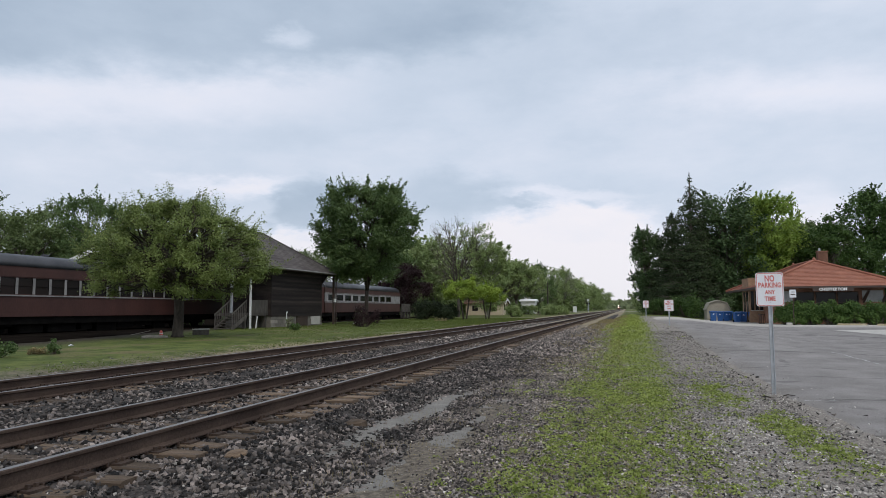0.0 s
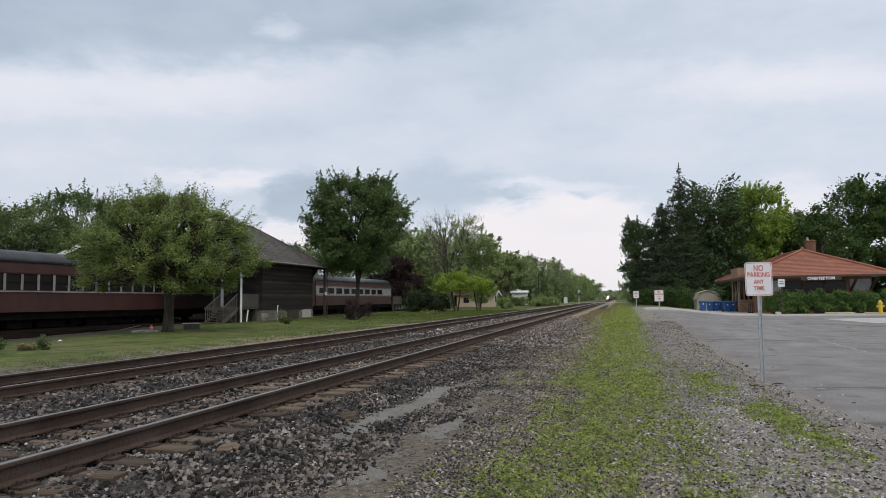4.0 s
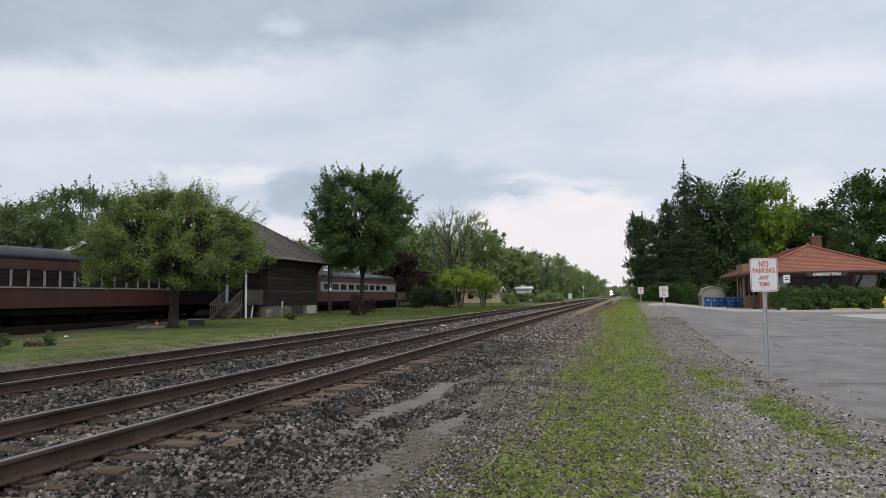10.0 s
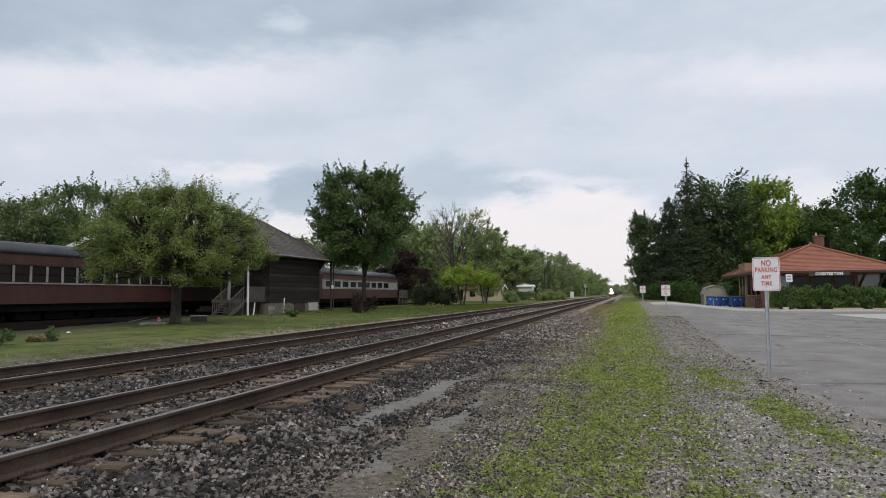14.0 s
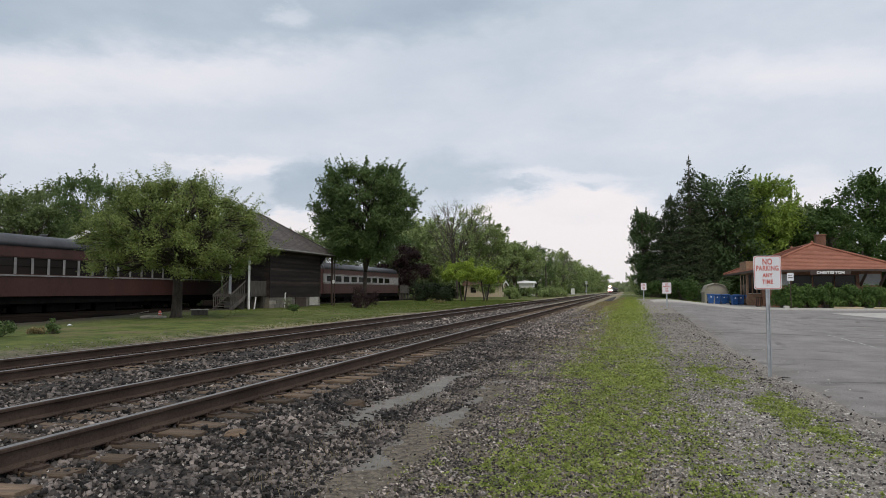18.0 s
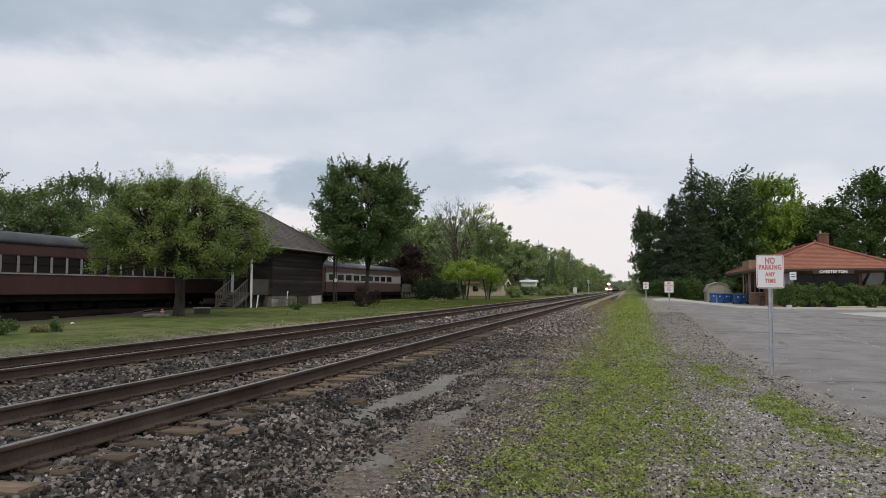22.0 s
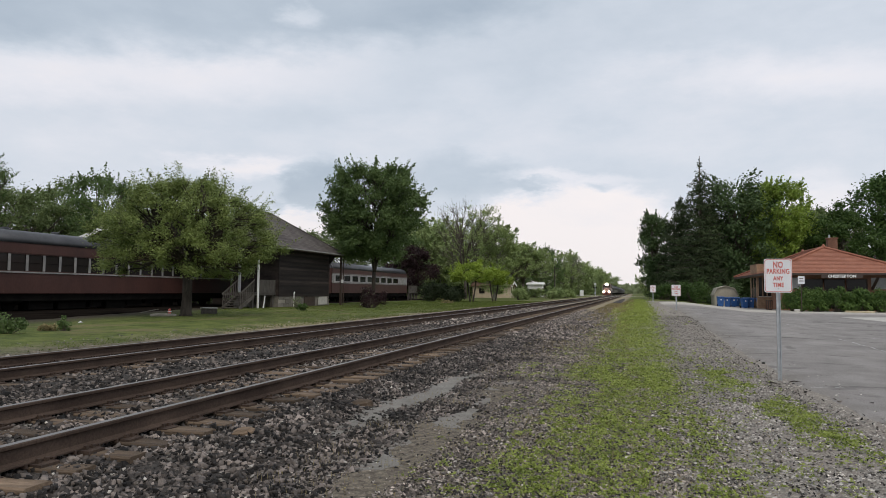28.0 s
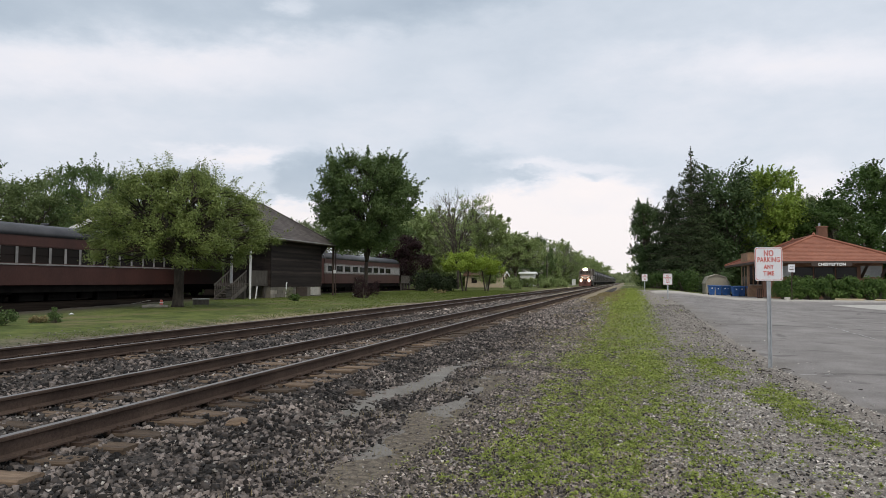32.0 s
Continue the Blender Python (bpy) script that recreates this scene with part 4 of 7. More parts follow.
shrub("straw_heap", "low heap of dry grass on the lawn", -17.2, 17.2, 0.28, 0.8, STRAW, 60, 900, 0.035, category="grass heap")
shrub("lawn_weed", "dark tuft of weeds beside a heap of dry grass", -16.7, 17.3, 0.55, 0.45, LEAF_DARK, 56, 400, 0.04)
shrub("lawn_weed", "tuft of tall weeds by the foundation", -23.8, 46.0, 1.1, 0.8, LEAF_GREY, 57, 250, 0.05)
shrub("lawn_weed", "dry tuft on the far lawn", -19.5, 72.5, 0.7, 1.6, STRAW, 59, 350, 0.05)

# ---- parked coaches ----


def coach_body_outline(w, z0, z1, roof):
    h = w / 2
    return [(-h, z0), (h, z0), (h, z1)] + [(h * math.cos(a), z1 + (roof - z1) * math.sin(a)) for a in [math.pi * k / 14 for k in range(1, 14)]] + [(-h, z1)]


def build_coach(label, y0, y1, seed, window_ends, band=False, pitch=1.11, post=0.085):
    """An old passenger coach on a siding: side walls with real window openings, roof, vestibules and trucks."""
    xf, w = -32.0, 3.05
    xb = xf - w
    base = 0.30
    t = thing("passenger_coach", label, "railway coach", 0, 0, 0, group="parked coaches")
    sill, win0, win1, top, roof = base + 0.98, base + 2.20, base + 3.10, base + 3.74, base + 4.50
    ys = []
    y = window_ends[0]
    while y + pitch <= window_ends[1] + 0.01:
        ys.append(y)
        y += pitch
    for x0, x1, s in ((xf - 0.06, xf, 1), (xb, xb + 0.06, -1)):
        wall = part("side_wall", Geo().box(x0, x1, y0, y1, sill, win0).box(x0, x1, y0, y1, win1, top), COACH_RED, t, "faded maroon side")
        part("end_panel", Geo().box(x0, x1, y0, ys[0], win0, win1), COACH_WHITE if band else COACH_RED, wall)
        part("end_panel", Geo().box(x0, x1, ys[-1] + pitch, y1, win0, win1), COACH_WHITE if band else COACH_RED, wall)
        if s > 0:
            for yy in ys:
                pier = part("window_post", Geo().box(x0 + 0.005, x1 + 0.004, yy - post, yy + post, win0, win1), COACH_WHITE, wall, "chalky white window post")
                win = part("window", Geo().box(xf - 0.05, xf - 0.035, yy + post, yy + pitch - post, win0, win1), PANE_DARK if band else PANE, wall, "dark coach window")
                part("sash", Geo().box(xf - 0.034, xf - 0.012, yy + post, yy + pitch - post, win0 + 0.42, win0 + 0.445).box(xf - 0.034, xf - 0.014, yy + post, yy + post + 0.03, win0, win1).box(xf - 0.034, xf - 0.014, yy + pitch - post - 0.03, yy + pitch - post, win0, win1), UNDER, win)
            if band:
                part("band_rail", Geo().box(xf - 0.012, xf + 0.008, y0, y1, win0, win0 + 0.13).box(xf - 0.012, xf + 0.008, y0, y1, win1 - 0.13, win1), COACH_WHITE, wall, "white rails over and under the windows")
            part("belt_rail", Geo().box(xf, xf + 0.045, y0, y1, win0 - 0.11, win0 - 0.035), COACH_WHITE, wall, "pale belt rail under the windows")
            part("letter_board_trim", Geo().box(xf, xf + 0.03, y0, y1, win1 + 0.05, win1 + 0.09), COACH_RED if not band else COACH_WHITE, wall)
            part("rivet_strip", Geo().box(xf, xf + 0.018, y0, y1, sill, sill + 0.10), COACH_RED, wall)
    mid = (xf + xb) / 2
    ring = [(mid + w / 2 * 1.02, top - 0.02)] + [(mid + w / 2 * 1.02 * math.cos(a), top + (roof - top) * math.sin(a) ** 0.8) for a in [math.pi * k / 16 for k in range(1, 16)]] + [(mid - w / 2 * 1.02, top - 0.02)]
    rf = part("roof", Geo().prism(ring, "y", y0 + 0.5, y1 - 0.5), COACH_ROOF, t, "dark arched roof", True)
    for e, d in ((y0 + 0.5, -1), (y1 - 0.5, 1)):
        g = Geo()
        for a, b, q in ((0.0, 0.28, 0.93), (0.28, 0.5, 0.80)):
            g.prism([(mid + (u - mid) * q, top + (z - top) * q) for u, z in ring], "y", e + d * a, e + d * b)
        part("roof_end", g, COACH_ROOF, rf)
    for yy in np.arange(y0 + 2, y1 - 1, 3.4):
        part("roof_vent", Geo().box(mid + 0.25, mid + 0.6, yy, yy + 0.3, roof - 0.12, roof + 0.09, 0.03), COACH_ROOF, rf)
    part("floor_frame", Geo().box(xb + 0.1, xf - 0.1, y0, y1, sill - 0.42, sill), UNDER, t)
    for e in (y0, y1):
        d = 0.06 if e == y0 else -0.06
        end = part("end_wall", Geo().box(xb, xf, min(e, e + d), max(e, e + d), sill, top), COACH_RED, t)
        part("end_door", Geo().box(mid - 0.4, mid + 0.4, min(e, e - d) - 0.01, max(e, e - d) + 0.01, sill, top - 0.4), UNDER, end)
    rnd = random.Random(seed)
    for c in (y0 + 4.2, y1 - 4.2):
        tk = part("truck", Geo().box(xf - 0.42, xf - 0.26, c - 1.9, c + 1.9, base + 0.45, base + 0.78, 0.03).box(xb + 0.26, xb + 0.42, c - 1.9, c + 1.9, base + 0.45, base + 0.78, 0.03).box(xb + 0.3, xf - 0.3, c - 0.3, c + 0.3, base + 0.5, base + 0.85), UNDER, t, "wheel truck with shade in its near-black colour")
        for dy in (-1.3, 1.3):
            for x in (xf - 0.60, xb + 0.60):
                part("wheel", Geo().tube([(x - 0.06, c + dy, base + 0.46), (x + 0.06, c + dy, base + 0.46)], [0.46, 0.46], 20), UNDER, tk)
    part("centre_sill", Geo().box(xf - 2.1, xf - 1.2, y0 + 1, y1 - 1, base + 0.32, sill - 0.25), UNDER, t)
    # boxes set deep and nearly touching, to close off light under the floor
    y = y0 + 6.6
    while y < y1 - 7:
        ln = rnd.uniform(0.9, 2.2)
        part("equipment_box", Geo().box(xf - 1.1, xf - 0.35, y, y + ln, sill - 0.28 - rnd.uniform(0.42, 0.70), sill - 0.27, 0.03), UNDER, t)
        y += ln + rnd.uniform(0.08, 0.4)
    part("siding_rail", Geo().box(xf - 0.86, xf - 0.79, y0 - 2, y1 + 2, base - 0.14, base), RAIL_RUST, t)
    return t


build_coach("old maroon passenger coach with white window posts, parked", 24.4, 50.3, 5, (25.93, 49.0), pitch=1.131)
build_coach("old maroon passenger coach with a white window band, parked", 70.2, 96.3, 6, (70.8, 94.0), band=True, pitch=2.4, post=0.32)


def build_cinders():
    """Dark cinder bed with painted shade under the parked coaches, added low bank behind it."""
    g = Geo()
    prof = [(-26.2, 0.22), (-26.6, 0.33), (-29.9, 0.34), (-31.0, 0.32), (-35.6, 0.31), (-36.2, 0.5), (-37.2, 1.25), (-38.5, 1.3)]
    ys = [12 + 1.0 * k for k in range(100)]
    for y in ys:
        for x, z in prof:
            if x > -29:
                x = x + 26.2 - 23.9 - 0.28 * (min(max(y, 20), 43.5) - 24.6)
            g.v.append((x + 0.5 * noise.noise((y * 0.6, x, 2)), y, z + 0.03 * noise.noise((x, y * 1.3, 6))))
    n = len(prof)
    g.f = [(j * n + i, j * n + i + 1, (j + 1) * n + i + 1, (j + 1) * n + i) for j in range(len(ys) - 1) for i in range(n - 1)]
    tagged(part("shaded_cinder_bed", g, UNDER_SOIL, smooth=True), "cinder bed with painted shade under and before the parked coaches", "ground", kind="structure")
    # added brush: with the bank it keeps light from showing under the coaches
    for k in range(16):
        shrub("screen_shrub", "undergrowth added behind the parked coaches to block light beneath them", -36.6, 20 + 5.2 * k, 2.0, 5.4, LEAF_DARK, 700 + k, 1500, 0.11, 1.4, group="bank undergrowth", lobes=26)


build_cinders()

# ---- freight house ----


def build_freight_house():
    x0, x1, y0, y1 = -29.4, -25.5, 46.5, 55.3
    base, plinth, eave, ridge = 0.28, 1.14, 4.75, 7.7
    t = thing("freight_house", "dark weathered timber freight house with a grey hipped roof", "building")
    stone = part("foundation", Geo().box(x0 + 0.1, x1 - 0.06, y0 + 0.06, y1 - 0.06, base - 0.1, plinth - 0.02), STONEWALL, t, "grey stone foundation")
    rnd = random.Random(4)
    for row in range(3):
        y = y0
        z = base + 0.02 + row * 0.285
        while y < y1 - 0.2:
            ln = min(rnd.uniform(0.6, 1.15), y1 - y)
            if y + ln < 50.65 or y > 52.65:
                part("stone", Geo().box(x1 - 0.06, x1 + rnd.uniform(0.0, 0.03), y + 0.012, y + ln - 0.012, z, z + 0.27, 0.012), STONEWALL, stone)
            y += ln
    part("cellar_hatch", Geo().box(x1 - 0.05, x1 + 0.02, 50.7, 52.6, base + 0.05, plinth - 0.1), DARKWOOD, t, "dark timber hatch in the foundation")
    wall = part("wall", Geo().box(x0, x1 - 0.03, y0, y1, plinth, eave), FH_WOOD, t, "dark board siding")
    z = plinth
    while z < eave - 0.05:
        part("board", Geo().prism([(x1 - 0.03, z), (x1 + 0.012, z), (x1 - 0.008, z + 0.165), (x1 - 0.03, z + 0.165)], "y", y0 + rnd.uniform(0, 0.03), y1 - rnd.uniform(0, 0.03)), FH_WOOD, wall)
        part("board", Geo().prism([(y1 - 0.01, z), (y1 + 0.022, z), (y1 + 0.004, z + 0.165), (y1 - 0.01, z + 0.165)], "x", x0, x1 - 0.03), FH_WOOD, wall)
        z += 0.165
    part("corner_board", Geo().box(x1 - 0.02, x1 + 0.03, y1 - 0.14, y1 + 0.03, plinth, eave), FH_WOOD, wall)
    part("corner_board", Geo().box(x1 - 0.02, x1 + 0.03, y0 - 0.03, y0 + 0.12, plinth, eave), FH_WOOD, wall)
    part("sill_beam", Geo().box(x1 - 0.02, x1 + 0.05, y0, y1, plinth - 0.06, plinth + 0.10), FH_WOOD, wall)
    # roof: hips over the whole length, with courses of shingles
    a0, a1, b0, b1 = x0 - 2.4, x1 + 0.75, 41.6, 57.0
    xm = (a0 + a1) / 2
    r0, r1 = b0 + 6.0, b1 - 7.0
    roof = part("roof", Geo().add([(a0, b0, eave), (a1, b0, eave), (a1, b1, eave), (a0, b1, eave), (xm, r0, ridge), (xm, r1, ridge)], [(0, 1, 4), (1, 2, 5, 4), (2, 3, 5), (3, 0, 4, 5), (3, 2, 1, 0)]), FH_ROOF, t, "grey shingle hipped roof")
    rows = 24
    for k in range(rows):
        u0, u1 = k / rows, (k + 1) / rows
        up = 0.018
        def edge(u, s):
            ye0 = b0 + (r0 - b0) * u
            ye1 = b1 + (r1 - b1) * u
            xx = a1 + (xm - a1) * u
            return (xx, ye0 if s == 0 else ye1, eave + (ridge - eave) * u)
        lo0, lo1, hi0, hi1 = edge(u0, 0), edge(u0, 1), edge(u1, 0), edge(u1, 1)
        n = 26
        for i in range(n):
            f0, f1 = i / n, (i + 1) / n
            if f0 < 0.45 and k % 2:
                continue
            q = [tuple(Vector(lo0).lerp(Vector(lo1), f0)), tuple(Vector(lo0).lerp(Vector(lo1), f1)), tuple(Vector(hi0).lerp(Vector(hi1), f1)), tuple(Vector(hi0).lerp(Vector(hi1), f0))]
            if k == 0 and i == 0:
                sh = Geo()
            d = up + rnd.uniform(0, 0.006)
            sh.add([(q[0][0], q[0][1], q[0][2] + d), (q[1][0], q[1][1], q[1][2] + d), (q[2][0], q[2][1], q[2][2] + 0.004), (q[3][0], q[3][1], q[3][2] + 0.004), (q[0][0], q[0][1], q[0][2]), (q[1][0], q[1][1], q[1][2])], [(0, 1, 2, 3), (0, 4, 5, 1)])
        p0 = (a1 + (xm - a1) * u0, b1 + (r1 - b1) * u0, eave + (ridge - eave) * u0)
        p1 = (a0 + (xm - a0) * u0, p0[1], p0[2])
        p2 = (a0 + (xm - a0) * u1, b1 + (r1 - b1) * u1, eave + (ridge - eave) * u1)
        p3 = (a1 + (xm - a1) * u1, p2[1], p2[2])
        sh.add([(p0[0], p0[1], p0[2] + up), (p1[0], p1[1], p1[2] + up), (p2[0], p2[1], p2[2] + 0.004), (p3[0], p3[1], p3[2] + 0.004), p0, p1], [(0, 1, 2, 3), (0, 4, 5, 1)])
    part("shingles", sh, FH_ROOF, roof)["kind"] = "stuff"
    part("fascia", Geo().box(a1 - 0.03, a1 + 0.02, b0, b1 + 0.02, eave - 0.20, eave - 0.004), DARKWOOD, roof, "dark fascia board")
    part("fascia", Geo().box(a0, a1 + 0.02, b1 - 0.02, b1 + 0.03, eave - 0.20, eave - 0.005), DARKWOOD, roof, "dark fascia board")
    gut = part("gutter", Geo().box(a1 + 0.02, a1 + 0.13, b0, b1 + 0.1, eave - 0.12, eave - 0.02, 0.02), COACH_WHITE, roof, "pale metal gutter")
    part("hip_cap", Geo().tube([(a1, b1, eave + 0.04), (xm, r1, ridge + 0.04)], [0.05, 0.05], 6), FH_ROOF, roof)
    part("ridge_cap", Geo().tube([(xm, r0, ridge + 0.03), (xm, r1, ridge + 0.03)], [0.06, 0.06], 6), FH_ROOF, roof)
    part("downpipe", Geo().tube([(a1 + 0.07, b1 - 0.1, eave - 0.1), (a1 - 0.1, b1 - 0.1, eave - 0.5), (a1 - 0.1, b1 - 0.1, base)], [0.05, 0.05, 0.05], 8), DARKWOOD, t, "dark downpipe")
    part("roof_bracket", Geo().prism([(x1, eave - 0.9), (x1 + 0.12, eave - 0.9), (a1 - 0.1, eave - 0.16), (a1 - 0.1, eave - 0.05), (x1, eave - 0.05)], "y", y1 - 0.12, y1), FH_WOOD, t)
    part("end_post", Geo().box(a1 - 0.28, a1 - 0.12, b1 - 0.5, b1 - 0.34, base, eave - 0.1), DARKWOOD, t, "slim dark post under the eave")
    part("meter_box", Geo().box(a1 - 0.12, a1 + 0.02, b1 - 0.62, b1 - 0.32, base + 1.95, base + 2.25, 0.02), WHITE, t, "small pale meter box")
    # open loading porch
    deck = part("deck", Geo().box(x0 + 1.3, x1 - 0.25, 43.2, y0, 1.18, 1.34), GREYWOOD, t, "grey timber loading deck")
    for k in range(11):
        part("plank", Geo().box(x0 + 1.3, x1 - 0.2, 43.2 + k * 0.3, 43.2 + k * 0.3 + 0.285, 1.34, 1.375), GREYWOOD, deck)
    part("porch_post", Geo().box(x1 - 0.01, x1 + 0.10, 43.45, 43.56, base - 0.05, eave), WHITE, t, "white painted porch post")
    part("porch_post", Geo().box(x1 - 2.55, x1 - 2.4, 45.1, 45.25, 1.375, eave), WHITE, t, "white painted porch post")
    part("leaning_stake", Geo().prism([(44.15, base), (44.25, base), (44.45, 1.15), (44.38, 1.15)], "x", x1 + 0.05, x1 + 0.1), WHITE, t)
    for y in (43.4, 45.0, 46.2):
        part("deck_support", Geo().box(x1 - 0.55, x1 - 0.35, y, y + 0.2, base - 0.1, 1.18), GREYWOOD, t)
    part("deck_skirt", Geo().box(x1 - 0.32, x1 - 0.27, 43.9, 46.5, 1.2, 2.3), GREYWOOD, t, "grey plank rail of the deck")
    st = part("stair", Geo().box(x1 - 1.4, x1 - 0.25, 43.1, 43.2, base + 0.6, 1.3), GREYWOOD, t, "grey timber steps with railings")
    for k in range(6):
        part("tread", Geo().box(x1 - 1.4, x1 - 0.1, 42.86 - k * 0.30, 43.15 - k * 0.30, 1.15 - k * 0.165, 1.19 - k * 0.165), GREYWOOD, st)
    for x in (x1 - 1.4, x1 - 0.1):
        part("stringer", Geo().prism([(43.2, 1.0), (43.2, 1.28), (41.3, 0.42), (41.3, base - 0.02), (41.55, base - 0.02)], "x", x, x + 0.05), GREYWOOD, st)
        part("handrail", Geo().prism([(43.2, 2.2), (43.2, 2.3), (41.3, 1.3), (41.3, 1.2)], "x", x, x + 0.05), GREYWOOD, st)
        for k in range(8):
            yy = 43.1 - k * 0.245
            part("baluster", Geo().box(x, x + 0.04, yy, yy + 0.06, 1.12 - k * 0.125, 2.22 - k * 0.133), GREYWOOD, st)
    part("standpipe", Geo().tube([(x1 + 0.07, 48.8, base), (x1 + 0.07, 48.8, 1.32), (x1 + 0.07, 48.9, 1.42), (x1 + 0.02, 49.0, 1.42)], [0.045, 0.045, 0.045, 0.04], 8), WHITE, t, "white standpipe on the wall")
    part("foundation_vent", Geo().box(x1 - 0.02, x1 + 0.05, 53.2, 54.9, base + 0.1, plinth - 0.1), CONCRETE, t, "pale concrete panel in the foundation")


build_freight_house()

# ---- station ----


def build_depot():
    x0, x1, y0, y1 = 11.6, 19.8, 62.2, 76.4        # outer walls
    base, eave, ridge = 0.22, 3.22, 5.52
    t = thing("depot", "low brick station building with an orange tile hipped roof", "building")
    wall = part("wall", Geo().box(x0, x1, y0, y1, base - 0.1, eave - 0.05), BRICK, t, "brown-orange brick wall")
    a0, a1, b0, b1 = 10.1, 21.2, 60.6, 78.0
    xm = (a0 + a1) / 2
    r0, r1 = 65.6, 73.2
    roof = part("roof", Geo().add([(a0, b0, eave), (a1, b0, eave), (a1, b1, eave), (a0, b1, eave), (xm, r0, ridge), (xm, r1, ridge)], [(0, 1, 4), (1, 2, 5, 4), (2, 3, 5), (3, 0, 4, 5), (3, 2, 1, 0)]), TILE_RED, t, "orange clay tile hipped roof")
    rnd = random.Random(9)
    tiles = Geo()
    rows = 19
    for k in range(rows):
        u0, u1 = k / rows, (k + 1) / rows
        for side in (0, 1):
            lo, hi = ((a0, a1), (b0, b1))[side]
            lt, ht = ((xm, xm), (r0, r1))[side]
            p0, p1 = lo + (lt - lo) * u0, hi + (ht - hi) * u0
            q0, q1 = lo + (lt - lo) * u1, hi + (ht - hi) * u1
            e0, et = ((b0, r0), (a0, xm))[side]
            n = int((p1 - p0) / 0.42) + 2
            start = math.floor(p0 / 0.42) * 0.42 - 0.21 * (k % 2)
            for i in range(n + 1):
                s0, s1 = start + 0.42 * i, start + 0.42 * (i + 1)
                z0 = eave + (ridge - eave) * u0 + 0.04 + rnd.uniform(0, 0.012)
                z1 = eave + (ridge - eave) * u1 + 0.008
                d0, d1 = e0 + (et - e0) * u0, e0 + (et - e0) * u1
                c = [min(max(v, p0), p1) for v in (s0 + 0.01, s1 - 0.01)] + [min(max(v, q0), q1) for v in (s1 - 0.01, s0 + 0.01)]
                if c[1] - c[0] < 0.03:
                    continue
                pts = [(c[0], d0, z0), (c[1], d0, z0), (c[2], d1, z1), (c[3], d1, z1), (c[0], d0, z0 - 0.04), (c[1], d0, z0 - 0.04)]
                if side:
                    pts = [(b, a, z) for a, b, z in pts]
                tiles.add(pts, [(0, 1, 2, 3), (0, 4, 5, 1)])
    part("tiles", tiles, TILE_RED, roof, "orange clay tiles")["kind"] = "stuff"
    for c in ((a0, b0), (a1, b0)):
        part("hip_tile", Geo().tube([(c[0], c[1], eave + 0.08), (xm, r0, ridge + 0.08)], [0.10, 0.10], 8), TILE_RED, roof, "rounded hip tiles")
    part("hip_tile", Geo().tube([(a0, b1, eave + 0.08), (xm, r1, ridge + 0.08)], [0.10, 0.10], 8), TILE_RED, roof, "rounded hip tiles")
    part("ridge_tile", Geo().tube([(xm, r0, ridge + 0.07), (xm, r1, ridge + 0.07)], [0.11, 0.11], 8), TILE_RED, roof, "rounded ridge tiles")
    for yy in (r0, r1):
        part("finial", Geo().tube([(xm, yy, ridge), (xm, yy, ridge + 0.2), (xm, yy, ridge + 0.34)], [0.12, 0.14, 0.05], 8), TILE_RED, roof)
    part("fascia", Geo().box(a0 - 0.02, a1 + 0.02, b0 - 0.03, b0 + 0.02, eave - 0.13, eave + 0.02), DARKWOOD, roof, "dark brown fascia")
    part("fascia", Geo().box(a0 - 0.03, a0 + 0.02, b0 + 0.02, b1, eave - 0.17, eave + 0.02), DARKWOOD, roof, "dark brown fascia")
    part("soffit", Geo().box(a0 + 0.03, a1, b0 + 0.03, b1, eave - 0.06, eave - 0.03), DARKWOOD, roof)
    part("vent_pipe", Geo().tube([(18.7, 62.9, 3.6), (18.7, 62.9, 4.75)], [0.05, 0.05], 8), DARKWOOD, roof, "dark vent pipe")
    ch = part("chimney", Geo().box(xm + 0.85, xm + 1.6, 67.6, 68.3, ridge - 1.2, ridge + 0.95), BRICK, t, "brown brick chimney")
    part("chimney_cap", Geo().box(xm + 0.80, xm + 1.65, 67.55, 68.35, ridge + 0.95, ridge + 1.02), BRICK, ch)
    part("flue_pot", Geo().tube([(xm + 1.05, 68, ridge + 1.02), (xm + 1.05, 68, ridge + 1.3)], [0.09, 0.08], 10), GALV, ch, "grey metal flue")
    # end wall towards the parking place: pale gable panels, dark windows between posts
    part("stucco_panel", Geo().box(x0 + 0.1, x0 + 1.5, y0 - 0.03, y0, 2.0, 2.9), STUCCO, wall, "pale stucco panel")
    part("stucco_panel", Geo().box(x1 - 1.6, x1 - 0.1, y0 - 0.03, y0, 2.0, 2.9), STUCCO, wall, "pale stucco panel")
    for xa in (13.3, 14.9, 16.5):
        win = part("window", Geo().box(xa, xa + 1.35, y0 - 0.02, y0 + 0.05, 1.15, 2.75), PANE, wall, "dark sash window")
        part("window_frame", Geo().box(xa - 0.08, xa, y0 - 0.06, y0, 1.1, 2.82).box(xa + 1.35, xa + 1.43, y0 - 0.06, y0, 1.1, 2.82).box(xa, xa + 1.35, y0 - 0.06, y0, 2.75, 2.82).box(xa, xa + 1.35, y0 - 0.05, y0 - 0.01, 1.92, 1.98), DARKWOOD, win)
    for xx in (11.7, 18.2, 19.6):
        part("brace", Geo().prism([(y0, 1.9), (y0, 2.15), (b0 + 0.25, 2.92), (b0 + 0.15, 2.82)], "x", xx, xx + 0.14), DARKWOOD, t, "dark timber eave brace")
    board = part("name_board", Geo().box(14.25, 17.15, b0 - 0.06, b0 - 0.035, 2.84, 3.14), DARKWOOD, t, "dark station name board with pale letters")
    fc = bpy.data.curves.new("letters", 'FONT')
